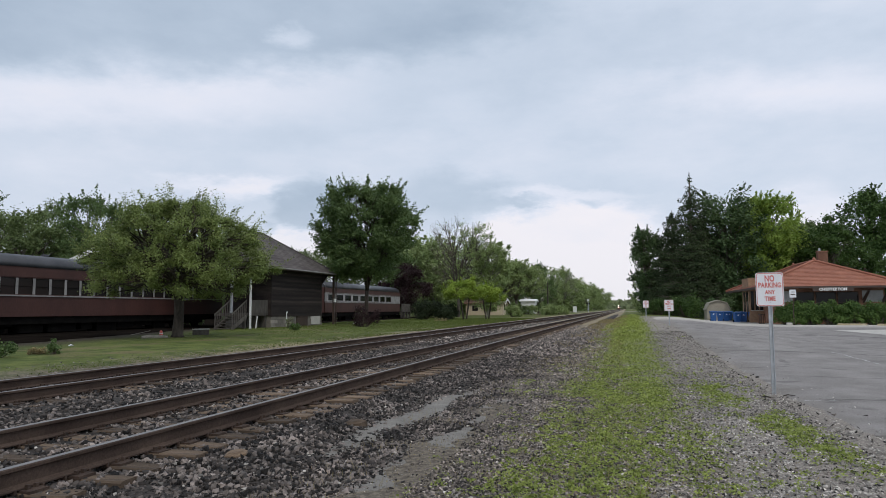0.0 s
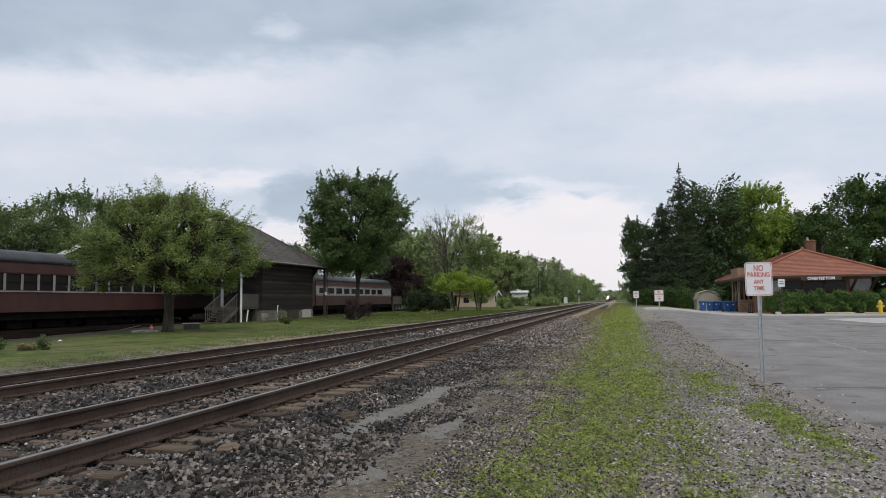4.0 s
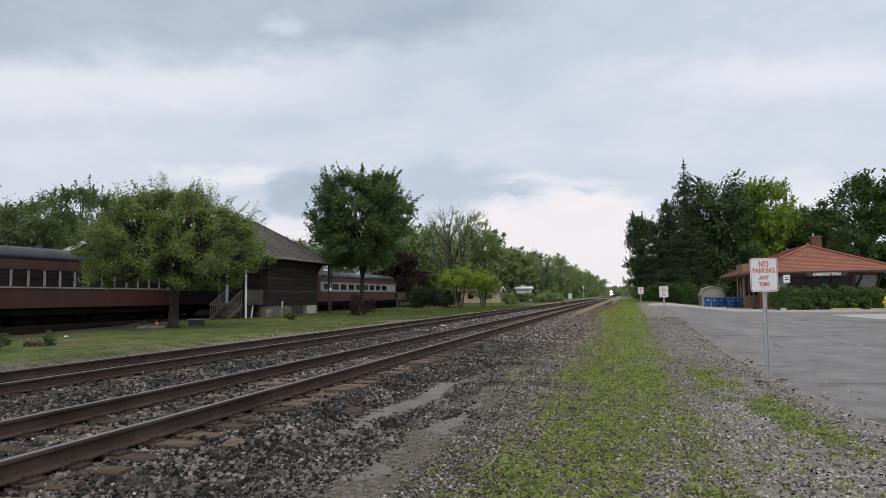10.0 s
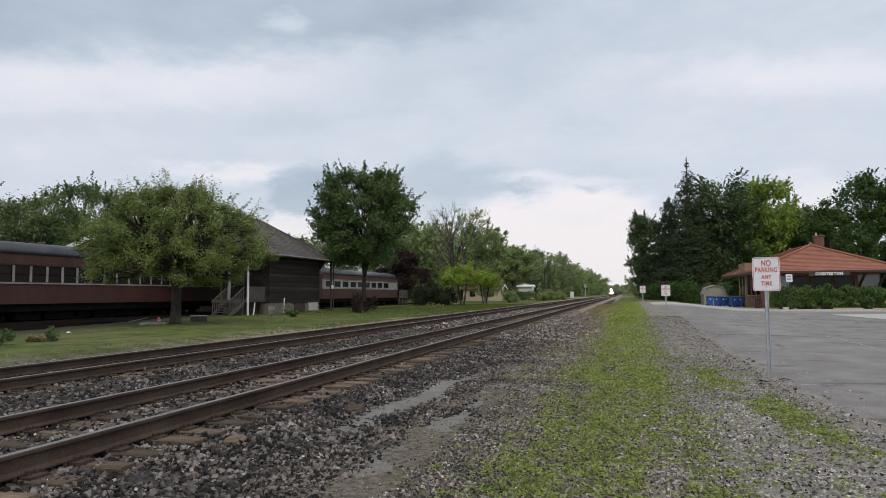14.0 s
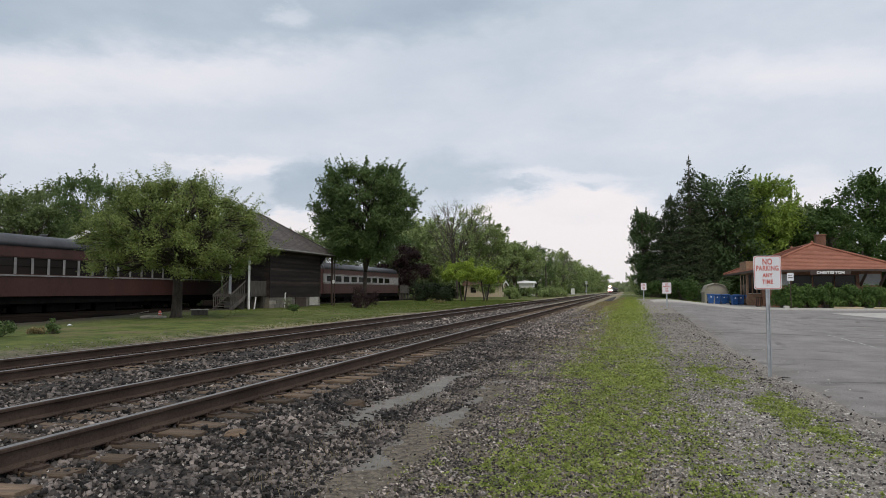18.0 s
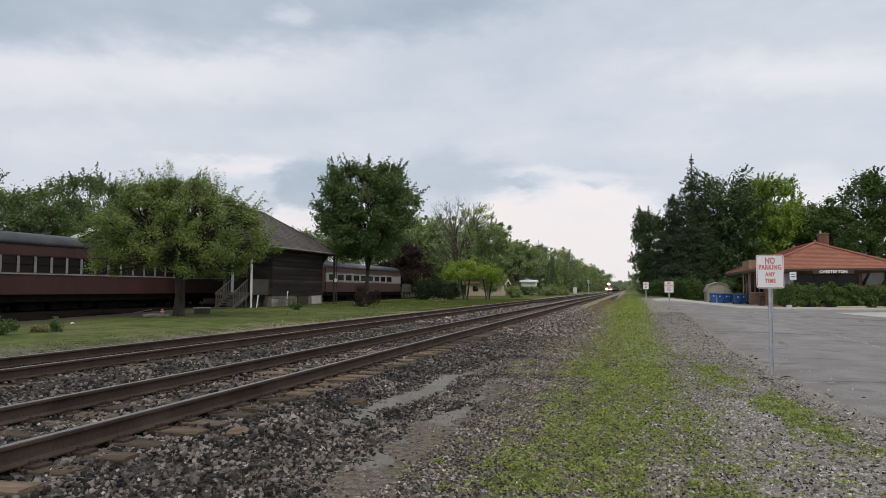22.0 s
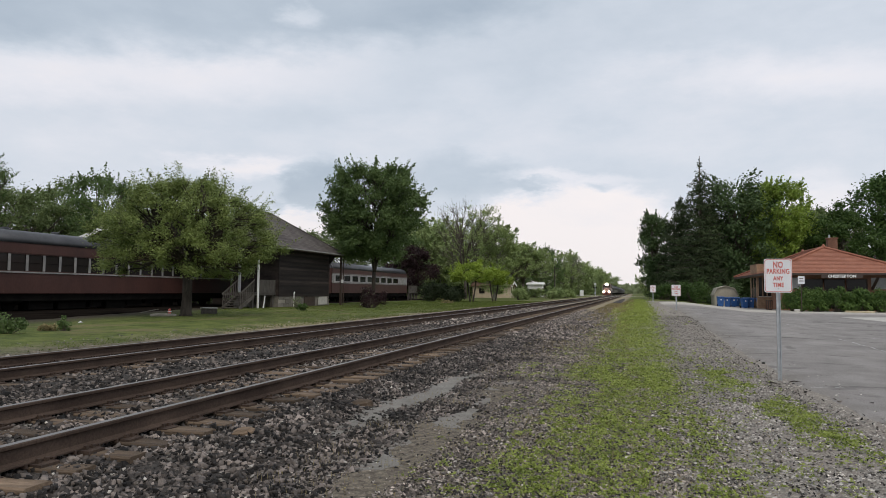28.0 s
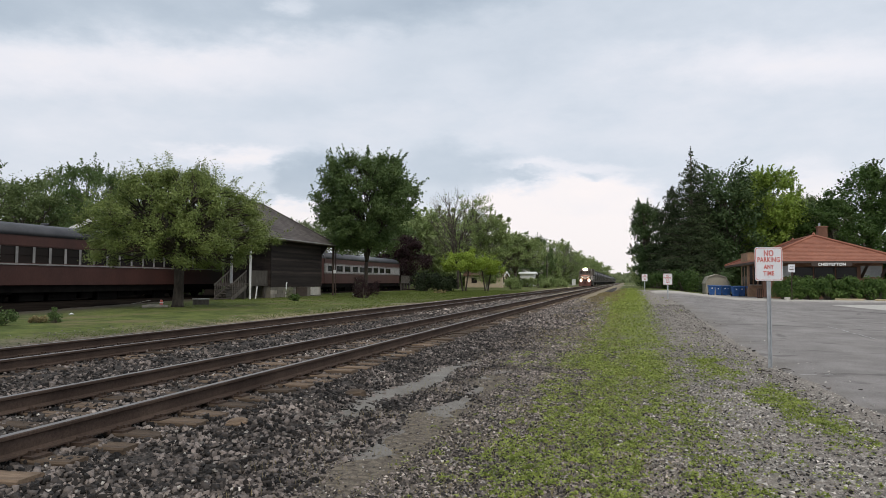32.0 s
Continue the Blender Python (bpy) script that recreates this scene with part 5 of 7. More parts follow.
    fc.body = "CHESTERTON"
    fc.size = 0.29
    fc.extrude = 0.008
    fc.offset = 0.016
    fc.align_x = 'CENTER'
    fc.align_y = 'CENTER'
    fc.space_character = 1.12
    fc.materials.append(WHITE)
    lt = new("letters", fc)
    lt.parent = board
    lt.matrix_basis = pose(15.7, b0 - 0.075, 2.98, 90, 0, 0)
    lt["label"] = "pale station name letters"
    # bay towards the tracks, its front wall rising through the eave
    bay = part("bay", Geo().box(10.42, x0, 66.0, 69.6, base - 0.1, 4.1), BRICK_TAN, t, "tan brick bay rising through the eave")
    part("bay_coping", Geo().box(10.39, x0, 65.97, 69.63, 4.1, 4.18), BRICK_TAN, bay)
    for xx in (10.56, 10.92, 11.28):
        win = part("bay_window", Geo().box(xx, xx + 0.24, 65.97, 66.05, 1.35, 3.0), PANE, bay, "narrow dark window")
        part("window_sill", Geo().box(xx - 0.04, xx + 0.28, 65.93, 66.0, 1.29, 1.35), CONCRETE, win)
    for yy in (66.5, 67.9):
        part("bay_window", Geo().box(10.39, 10.47, yy, yy + 0.9, 1.2, 3.0), PANE, bay, "narrow dark window")
    for yy in (63.0, 71.0, 73.5):
        part("side_window", Geo().box(x0 - 0.03, x0 + 0.05, yy, yy + 1.2, 1.1, 2.7), PANE, wall, "dark window")


build_depot()

can = thing("litter_bin", "brown slatted litter bin beside the station wall", "litter bin", 10.85, 63.0, ground_z(10.85, 63.0) + 0.02)
part("body", Geo().tube([(0, 0, 0), (0, 0, 0.05), (0, 0, 0.75)], [0.2, 0.24, 0.26], 12), DARKWOOD, can)
part("rim", Geo().tube([(0, 0, 0.75), (0, 0, 0.80)], [0.28, 0.28], 12), DARKWOOD, can)
for a in range(10):
    part("slat", Geo().box(-0.035, 0.035, -0.285, -0.262, 0.06, 0.74).turned(36 * a), BRICK, can)
blk = part("concrete_block", Geo().box(-0.2, 0.2, -0.1, 0.1, 0, 0.2, 0.02), CONCRETE, at=pose(11.9, 57.9, ground_z(11.9, 57.9) + 0.02, 0, 0, 8))
tagged(blk, "pale concrete block beside the hedge", "block")

# hedge before the station, one shrub beside the next
for k, (hx, hw) in enumerate([(12.3, 2.7), (13.8, 2.6), (15.3, 2.7), (16.8, 2.6), (18.3, 2.7), (19.8, 2.7), (21.3, 2.6)]):
    shrub("hedge_shrub", "dense green clipped hedge shrub before the station", hx, 59.7 + 0.08 * (k % 2), 2.3 + 0.15 * math.sin(k * 2.1), hw, HEDGE_LEAF, 60 + k, 5200, 0.085, 1.7, group="station hedge", lobes=44)


def text_part(body, size, m, material, parent, extrude=0.002, sx=1.0):
    fc = bpy.data.curves.new("lettering", 'FONT')
    fc.body, fc.size, fc.extrude, fc.align_x, fc.align_y = body, size, extrude, 'CENTER', 'CENTER'
    fc.offset, fc.space_character = 0.004, 1.12
    fc.materials.append(material)
    ob = new("lettering", fc)
    ob.parent = parent
    ob.matrix_basis = m @ Matrix.Diagonal((sx, 1, 1, 1))
    return ob


def parking_sign(label, x, y, post_top, rz):
    """White sheet with rounded corners on a channel post."""
    z = ground_z(x, y)
    t = thing("parking_sign", label, "road sign", x, y, z - 0.02, rz, group="parking signs")
    w, h = 0.485, 0.62
    post = Geo().box(-0.034, -0.022, -0.006, 0.022, 0, post_top).box(0.022, 0.034, -0.006, 0.022, 0, post_top).box(-0.024, 0.024, 0.016, 0.022, 0, post_top)
    part("post", post, GALV, t, "galvanised steel channel post")
    c = 0.04
    ring = []
    for cx, cz, a0 in ((w / 2 - c, post_top - c, 0), (-w / 2 + c, post_top - c, 90), (-w / 2 + c, post_top - h + c, 180), (w / 2 - c, post_top - h + c, 270)):
        for k in range(5):
            a = radians(a0 + 22.5 * k)
            ring.append((cx + c * math.cos(a), cz + c * math.sin(a)))
    sheet = part("sign_sheet", Geo().prism(ring, "y", -0.012, -0.009), SIGN_WHITE, t, "white sign sheet with red border")
    mid = post_top - h / 2
    inner, outer = [(u * 0.915, mid + (v - mid) * 0.935) for u, v in ring], [(u * 0.955, mid + (v - mid) * 0.965) for u, v in ring]
    g = Geo()
    n = len(ring)
    g.add([(u, -0.0125, v) for u, v in outer] + [(u, -0.0125, v) for u, v in inner] + [(u, -0.0135, v) for u, v in outer] + [(u, -0.0135, v) for u, v in inner],
          [(2 * n + k, 2 * n + (k + 1) % n, 3 * n + (k + 1) % n, 3 * n + k) for k in range(n)])
    part("border", g, SIGN_RED, sheet, "thin red border")
    for body, size, dz, sx in (("NO", 0.155, 0.195, 0.68), ("PARKING", 0.125, 0.075, 0.70), ("ANY", 0.10, -0.055, 0.78), ("TIME", 0.11, -0.175, 0.74)):
        text_part(body, size, pose(0, -0.0135, mid + dz, 90), SIGN_RED, sheet, 0.001, sx)
    for dz in (0.24, -0.24):
        part("bolt", Geo().tube([(0, -0.02, mid + dz), (0, -0.012, mid + dz)], [0.010, 0.010], 8), GALV, sheet)
    return t


parking_sign("white and red no parking sign on a galvanised post", 2.55, 13.9, 2.245, 7)
parking_sign("white and red no parking sign on a galvanised post", 2.24, 40.3, 1.42, -2)
parking_sign("white and red no parking sign on a galvanised post", 1.6, 63.5, 1.46, 0)


def build_small_sign():
    t = thing("small_sign", "small white sign on a thin dark post by the hedge", "road sign", 12.3, 58.2, ground_z(12.3, 58.2) - 0.02, -8)
    part("post", Geo().box(-0.03, 0.03, 0, 0.04, 0, 2.7), DARKWOOD, t)
    sh = part("sign_sheet", Geo().box(-0.23, 0.23, -0.012, 0, 2.15, 2.75), SIGN_WHITE, t)
    part("bar", Geo().box(-0.15, 0.15, -0.016, -0.013, 2.35, 2.42).box(-0.13, 0.13, -0.016, -0.013, 2.55, 2.59), DARKWOOD, sh)


build_small_sign()

# recycling bins


def build_bin(x, y, rz, first=None):
    z = ground_z(x, y) + 0.02
    if first:
        return copy_thing(first, pose(x, y, z, 0, 0, rz))
    t = thing("recycling_bin", "blue plastic wheeled recycling bin", "bin", x, y, z, rz, group="recycling bins")
    g = Geo().add([(-0.24, -0.26, 0.05), (0.24, -0.26, 0.05), (0.24, 0.28, 0.05), (-0.24, 0.28, 0.05), (-0.31, -0.34, 0.98), (0.31, -0.34, 0.98), (0.31, 0.36, 0.98), (-0.31, 0.36, 0.98)],
                  [(0, 3, 2, 1), (0, 1, 5, 4), (1, 2, 6, 5), (2, 3, 7, 6), (3, 0, 4, 7), (4, 5, 6, 7)])
    part("body", g, BIN_BLUE, t)
    part("rim", Geo().box(-0.335, 0.335, -0.365, 0.385, 0.95, 1.0, 0.012), BIN_BLUE, t)
    part("lid", Geo().prism([(-0.40, 1.0), (0.40, 1.0), (0.38, 1.05), (0.1, 1.10), (-0.25, 1.08), (-0.40, 1.03)], "x", -0.34, 0.34), BIN_BLUE, t, "blue hinged lid")
    part("handle", Geo().tube([(-0.28, 0.44, 0.98), (0.28, 0.44, 0.98)], [0.018, 0.018], 8), BIN_BLUE, t)
    part("label_patch", Geo().box(-0.06, 0.06, -0.345, -0.330, 0.70, 0.82), WHITE, t, "white printed patch")
    for s in (-0.27, 0.27):
        part("wheel", Geo().tube([(s - 0.03, 0.30, 0.13), (s + 0.03, 0.30, 0.13)], [0.13, 0.13], 14), UNDER, t)
    return t


BIN = build_bin(7.55, 67.4, 4)
BIN.scale = (0.86, 0.86, 0.84)
for bx, by, br in ((8.3, 68.5, -14), (8.85, 69.2, 10), (9.25, 69.9, -5), (9.45, 66.6, 12), (10.1, 67.2, -8), (10.68, 66.4, 5), (9.85, 68.2, -20)):
    build_bin(bx, by, br, BIN)


def build_shed():
    t = thing("garden_shed", "taupe gambrel-roofed garden shed", "shed", 8.58, 72.0, ground_z(8.58, 72.0) - 0.03)
    part("wall_shell", Geo().prism([(-1.05, 0), (1.05, 0), (1.05, 1.13), (0.76, 1.72), (0, 1.95), (-0.76, 1.72), (-1.05, 1.13)], "y", 0, 3.0), SHED, t)
    part("roof", Geo().prism([(-1.13, 1.05), (-1.13, 1.11), (-0.8, 1.78), (0, 2.02), (0.8, 1.78), (1.13, 1.11), (1.13, 1.05), (0.76, 1.73), (0, 1.96), (-0.76, 1.73)], "y", -0.12, 3.1), SHED, t)
    for s in (-0.51, 0.01):
        part("door", Geo().box(s, s + 0.5, -0.03, 0.0, 0.06, 1.45), SHED, t)


build_shed()


def build_bollard():
    t = thing("hydrant", "yellow fire hydrant by the kerb", "hydrant", 18.35, 56.2, ground_z(18.35, 56.2))
    part("barrel", Geo().tube([(0, 0, 0), (0, 0, 0.06), (0, 0, 0.061), (0, 0, 0.75), (0, 0, 0.76), (0, 0, 0.82)], [0.2, 0.2, 0.13, 0.13, 0.17, 0.17], 16), YELLOW, t)
    part("bonnet", Geo().tube([(0, 0, 0.82), (0, 0, 0.92), (0, 0, 0.99), (0, 0, 1.05)], [0.15, 0.13, 0.07, 0.035], 16), YELLOW, t)
    for s in (-1, 1):
        part("hose_nozzle", Geo().tube([(0.1 * s, 0, 0.58), (0.24 * s, 0, 0.58)], [0.07, 0.075], 12), YELLOW, t)


build_bollard()


def build_pavement():
    """A pale concrete pad let into the asphalt near the hydrant."""
    g = Geo()
    near, far = ((12.5, 39.2), (26.0, 33.5)), ((11.7, 45.4), (26.0, 51.0))
    n = 14
    for k in range(n + 1):
        u = k / n
        for (xa, ya), (xb, yb), lift in ((*near, 0.030), (*far, 0.034)):
            x, y = xa + (xb - xa) * u, ya + (yb - ya) * u + 0.15 * noise.noise((u * 9, ya, 0))
            g.v.append((x, y, ground_z(x, y) + lift))
    g.f = [(2 * k, 2 * k + 2, 2 * k + 3, 2 * k + 1) for k in range(n)]
    tagged(part("pavement", g, CONCRETE), "pale concrete pad in the parking place", "pavement", kind="structure")


build_pavement()
for k in range(3):
    w = thing("parking_kerb", "concrete wheel stop with faded yellow paint", "wheel stop", 16.2 + 2.4 * k, 58.1 - 0.9 * k, ground_z(16.2 + 2.4 * k, 58.1 - 0.9 * k) + 0.02, -18, group="wheel stops")
    part("block", Geo().box(-0.95, 0.95, -0.08, 0.08, 0, 0.13, 0.03), KERB, w)

# ---- train ----


def build_truck(parent, yc, axles=3):
    tk = part("truck", Geo().box(-1.12, -0.98, yc - 2.1, yc + 2.1, 0.45, 0.85, 0.04).box(0.98, 1.12, yc - 2.1, yc + 2.1, 0.45, 0.85, 0.04).box(-1.0, 1.0, yc - 0.4, yc + 0.4, 0.5, 0.95), UNDER, parent)
    for k in range(axles):
        y = yc + (k - (axles - 1) / 2) * (1.75 if axles > 2 else 1.78)
        for x in (-0.75, 0.75):
            part("wheel", Geo().tube([(x - 0.065, y, 0.48), (x + 0.065, y, 0.48)], [0.48, 0.48], 18), UNDER, tk)
    return tk


def build_locomotive(y=0):
    """Six-axle diesel; its nose points to -y, the origin lies on the rail top under the coupler."""
    t = thing("locomotive", "dull red and grey diesel locomotive with lit headlights", "locomotive", FAR, y, RAIL)
    part("frame", Geo().box(-1.55, 1.55, 0.9, 21.8, 1.25, 1.62, 0.03), LOCO_BLACK, t, "black underframe")
    part("plow", Geo().prism([(0.62, 0.12), (0.35, 0.2), (0.62, 1.25), (0.85, 1.25), (0.85, 0.12)], "x", -1.45, 1.45), LOCO_RED, t, "dull red snow plough and pilot")
    part("coupler", Geo().box(-0.14, 0.14, 0.0, 0.9, 0.72, 1.0, 0.03), UNDER, t)
    nose = part("nose", Geo().prism([(1.55, 1.62), (1.45, 2.55), (1.62, 2.75), (2.9, 2.85), (2.9, 1.62)], "x", -0.95, 0.95), LOCO_RED, t, "short dull red nose")
    part("nose_stripe", Geo().add([(-0.93, 1.425, 2.5), (-0.93, 1.45, 2.28), (0, 1.475, 1.82), (0.93, 1.45, 2.28), (0.93, 1.425, 2.5), (0, 1.46, 2.06)], [(0, 1, 2, 5), (5, 2, 3, 4)]), WHITE, nose, "pale chevron stripe")
    cab = part("cab", Geo().prism([(-1.5, 1.62), (1.5, 1.62), (1.5, 3.7), (1.25, 4.25), (0.7, 4.5), (-0.7, 4.5), (-1.25, 4.25), (-1.5, 3.7)], "y", 2.75, 5.2), LOCO_GREY, t, "grey-brown cab")
    for xa, xb in ((-1.2, -0.72), (-0.62, -0.06), (0.06, 0.62), (0.72, 1.2)):
        part("windscreen", Geo().box(xa, xb, 2.72, 2.76, 3.15, 3.85), PANE, cab, "dark windscreen")
    for s in (-1.51, 1.47):
        part("cab_side_window", Geo().box(s, s + 0.04, 3.4, 4.7, 2.95, 3.7), PANE, cab)
    part("hood", Geo().prism([(-0.95, 1.62), (0.95, 1.62), (0.95, 3.9), (0.75, 4.2), (-0.75, 4.2), (-0.95, 3.9)], "y", 5.2, 20.6), LOCO_RED, t, "long dull red hood")
    part("radiator", Geo().prism([(-1.5, 3.0), (1.5, 3.0), (1.45, 4.5), (-1.45, 4.5)], "y", 16.2, 20.6), LOCO_GREY, t)
    part("air_intake", Geo().box(-1.3, 1.3, 6.2, 9.0, 3.2, 4.4, 0.08), LOCO_GREY, t)
    part("fuel_tank", Geo().box(-1.45, 1.45, 8.6, 13.6, 0.35, 1.25, 0.12), LOCO_BLACK, t)
    build_truck(t, 4.6)
    build_truck(t, 17.8)
    hl = part("headlight", Geo().box(-0.4, 0.4, 2.62, 2.75, 3.97, 4.39, 0.03), LOCO_BLACK, t, "headlight housing over the cab windows")
    for s in (-0.19, 0.19):
        part("lens", Geo().tube([(s, 2.55, 4.18), (s, 2.62, 4.18)], [0.20, 0.18], 14), LAMP_WHITE, hl, "bright headlight lens")
    for s in (-0.95, 0.95):
        dl = part("ditch_light", Geo().box(s - 0.15, s + 0.15, 0.92, 1.06, 1.28, 1.62, 0.02), LOCO_BLACK, t, "ditch light on the deck")
        part("lens", Geo().tube([(s, 0.84, 1.46), (s, 0.92, 1.46)], [0.21, 0.19], 14), LAMP_WARM, dl, "bright ditch light lens")
    for s in (-1.5, 1.5):
        rail = part("handrail", Geo().tube([(s, 0.95, 2.6), (s, 2.7, 2.65)], [0.02, 0.02], 6).tube([(s, 5.3, 2.65), (s, 21.6, 2.65)], [0.02, 0.02], 6), WHITE, t, "pale handrail")
        for y2 in [0.95, 1.8] + [5.4 + 2.3 * k for k in range(8)]:
            part("stanchion", Geo().tube([(s, y2, 1.6), (s, y2, 2.62)], [0.018, 0.018], 6), WHITE, rail)
    part("end_rail", Geo().tube([(-1.5, 0.95, 2.6), (-0.5, 0.95, 2.4), (0.5, 0.95, 2.4), (1.5, 0.95, 2.6)], [0.02] * 4, 6), WHITE, t)
    return t


def build_tank_car(y=0):
    t = thing("tank_car", "glossy black railway tank car", "tank car", FAR, y, RAIL, group="tank cars of the train")
    n = 28
    part("tank", Geo().tube([(0, 0.9, 2.75), (0, 0.95, 2.75), (0, 1.15, 2.75), (0, 1.6, 2.75), (0, 16.2, 2.75), (0, 16.65, 2.75), (0, 16.85, 2.75), (0, 16.9, 2.75)], [0.5, 0.85, 1.25, 1.52, 1.52, 1.25, 0.85, 0.5], n), TANK, t, "black cylindrical tank", True)
    part("dome", Geo().tube([(0, 8.9, 4.15), (0, 8.9, 4.55), (0, 8.9, 4.62)], [0.45, 0.45, 0.3], 16), TANK, t)
    part("sill", Geo().box(-0.4, 0.4, 0.2, 17.6, 0.95, 1.28), LOCO_BLACK, t)
    part("coupler", Geo().box(-0.13, 0.13, -0.35, 0.2, 0.72, 1.0).box(-0.13, 0.13, 17.6, 18.1, 0.72, 1.0), UNDER, t)
    part("platform", Geo().box(-1.0, 1.0, 7.6, 10.2, 4.22, 4.27), LOCO_BLACK, t)
    for s in (-1.45, 1.45):
        part("ladder", Geo().tube([(s, 8.5, 1.3), (s, 8.5, 4.1)], [0.02, 0.02], 6).tube([(s, 9.0, 1.3), (s, 9.0, 4.1)], [0.02, 0.02], 6), WHITE, t)
    build_truck(t, 2.3, 2)
    build_truck(t, 15.5, 2)
    return t


# ---- level crossing ----


def build_crossing():
    cy = 252.0
    road = part("crossing_road", Geo().box(-120, 80, cy - 4, cy + 4, 0.25, 0.385), CONCRETE)
    tagged(road, "pale road across the tracks at the level crossing", "road", kind="structure")
    cab = thing("signal_cabinet", "white signal cabinet by the level crossing", "cabinet", -17.6, 246.0, ground_z(-17.6, 246))
    part("body", Geo().box(-0.6, 0.6, -0.45, 0.45, 0, 2.0, 0.04), WHITE, cab)
    part("roof", Geo().box(-0.68, 0.68, -0.52, 0.52, 2.0, 2.1), WHITE, cab)
    for x, y in ((-13.0, 246.0), (4.3, 262.0)):
        s = thing("crossing_signal", "level crossing signal mast with gate and crossbuck", "signal", x, y, ground_z(x, y), group="crossing signals")
        part("mast", Geo().tube([(0, 0, 0), (0, 0, 4.7)], [0.13, 0.10], 10), GALV, s)
        for a in (45, -45):
            part("crossbuck", Geo().add([tuple(Vector((u * math.cos(radians(a)) - v * math.sin(radians(a)), -0.12 + w, 4.2 + u * math.sin(radians(a)) + v * math.cos(radians(a))))) for w in (0, 0.02) for u, v in ((-0.6, -0.1), (0.6, -0.1), (0.6, 0.1), (-0.6, 0.1))], [(0, 1, 2, 3), (7, 6, 5, 4), (0, 4, 5, 1), (1, 5, 6, 2), (2, 6, 7, 3), (3, 7, 4, 0)]), WHITE, s)
        for k in (-0.4, 0.4):
            part("lamp_head", Geo().tube([(k, -0.2, 3.0), (k, -0.1, 3.0)], [0.28, 0.28], 16), LOCO_BLACK, s)
        part("gate_arm", Geo().box(-0.06, 0.06, -0.03, 0.03, 1.2, 4.6), WHITE, s)
        part("gate_box", Geo().box(-0.25, 0.25, -0.25, 0.25, 0.7, 1.5), GALV, s)


build_crossing()

# ---- woods and distance ----
WOODS = [
    # x, y, height, width, kind
    (-33, 146, 14.5, 13, 0), (-36, 128, 14, 14, 1), (-36, 164, 16, 14, 2), (-31, 184, 13, 10, 3), (-33, 176, 15, 12, 2), (-26, 212, 14.5, 11, 3),
    (-34, 215, 15, 15, 1), (-22, 228, 11, 10, 1), (-26, 270, 16, 15, 0), (-21, 285, 12, 14, 1), (-24, 320, 14, 16, 0), (-21, 365, 13, 16, 1),
    (-24, 420, 15, 18, 0), (-22, 490, 15, 20, 1), (-24, 580, 17, 24, 0), (-42, 150, 16, 15, 0), (-48, 190, 16, 16, 1), (-38, 260, 17, 17, 2),
    (-48, 112, 12, 14, 5), (-46, 96, 9, 12, 5), (-54, 84, 11, 13, 5), (-52, 66, 9.5, 12, 5), (-60, 52, 11, 13, 5),
    (-66, 64, 12, 14, 5), (-57, 55, 9.5, 10, 5),
    (15, 205, 12, 11, 1), (14, 235, 12, 13, 0), (16, 275, 13, 14, 1), (15, 320, 13, 15, 0), (17, 390, 14, 17, 1), (18, 480, 15, 20, 0), (20, 590, 16, 24, 1),
    (24, 104, 12.5, 12, 5), (31, 102, 16, 12, 4), (36, 100, 16.5, 13, 4), (24, 92, 11.0, 10, 4),
    (28, 118, 12.5, 14, 0), (17, 128, 14, 13, 4), (14, 150, 12.5, 12, 4), (13, 178, 12, 12, 4), (38, 82, 12, 9, 4),
    (-56, 62, 12, 12, 3), (-50, 58, 10.5, 10, 3), (-47, 78, 9, 9, 3), (19.5, 98, 11.8, 8, 0), (3.4, 135, 8, 6, 1), (-20, 232, 13.5, 10, 2),
]
BASE_TREES = [
    tree("woodland_tree", "leafy green tree of the wood along the railway", -40, 138, 13, 13, 0.5, LEAF_MID, 31, "oval", 56, 1.6, 5200, 0.30, 0.3, group="woods", twigs=0, shoots=80),
    tree("woodland_tree", "leafy green tree of the wood along the railway", -38, 124, 14, 14, 0.5, LEAF_WOOD, 32, "round", 56, 1.7, 5200, 0.32, 0.3, group="woods", twigs=0, shoots=60),
    tree("woodland_tree", "pale dead-topped tree of the wood along the railway", -44, 170, 15, 12, 3.0, LEAF_GREY, 33, "vase", 50, 1.4, 2000, 0.24, 0.55, group="woods", bark=BARK_PALE, twigs=5),
    tree("woodland_tree", "soft green leafy tree behind the railway", -56, 74, 12, 12, 1.0, LEAF_DARK, 34, "round", 84, 1.2, 17000, 0.13, 0.3, group="woods", twigs=0, shoots=120, fill=0.25),
    tree("woodland_tree", "tall dark leafy tree behind the depot", 41, 108, 16, 12, 1.0, LEAF_SHADE, 35, "round", 120, 1.45, 20000, 0.18, 0.3, group="woods", twigs=0, shoots=120, fill=0.25),
    tree("woodland_tree", "mid-green leafy tree behind the parked coaches", -60, 86, 12, 12, 0.8, LEAF_FRESH, 36, "dome", 84, 1.2, 17000, 0.13, 0.3, group="woods", twigs=0, shoots=120, fill=0.25),
]
for n, (wx, wy, wh, ww, wk) in enumerate(WOODS):
    src = BASE_TREES[wk]
    if wx < -43 and wy < 100:
        wh *= 1.1
    h0, w0 = ((13, 13), (14, 14), (15, 12), (12, 12), (16, 12), (12, 12))[wk]
    copy_thing(src, pose(wx, wy, ground_z(wx, wy) - 0.05, 0, 0, (n * 137) % 360) @ Matrix.Diagonal((ww / w0, ww / w0, wh / h0, 1)))

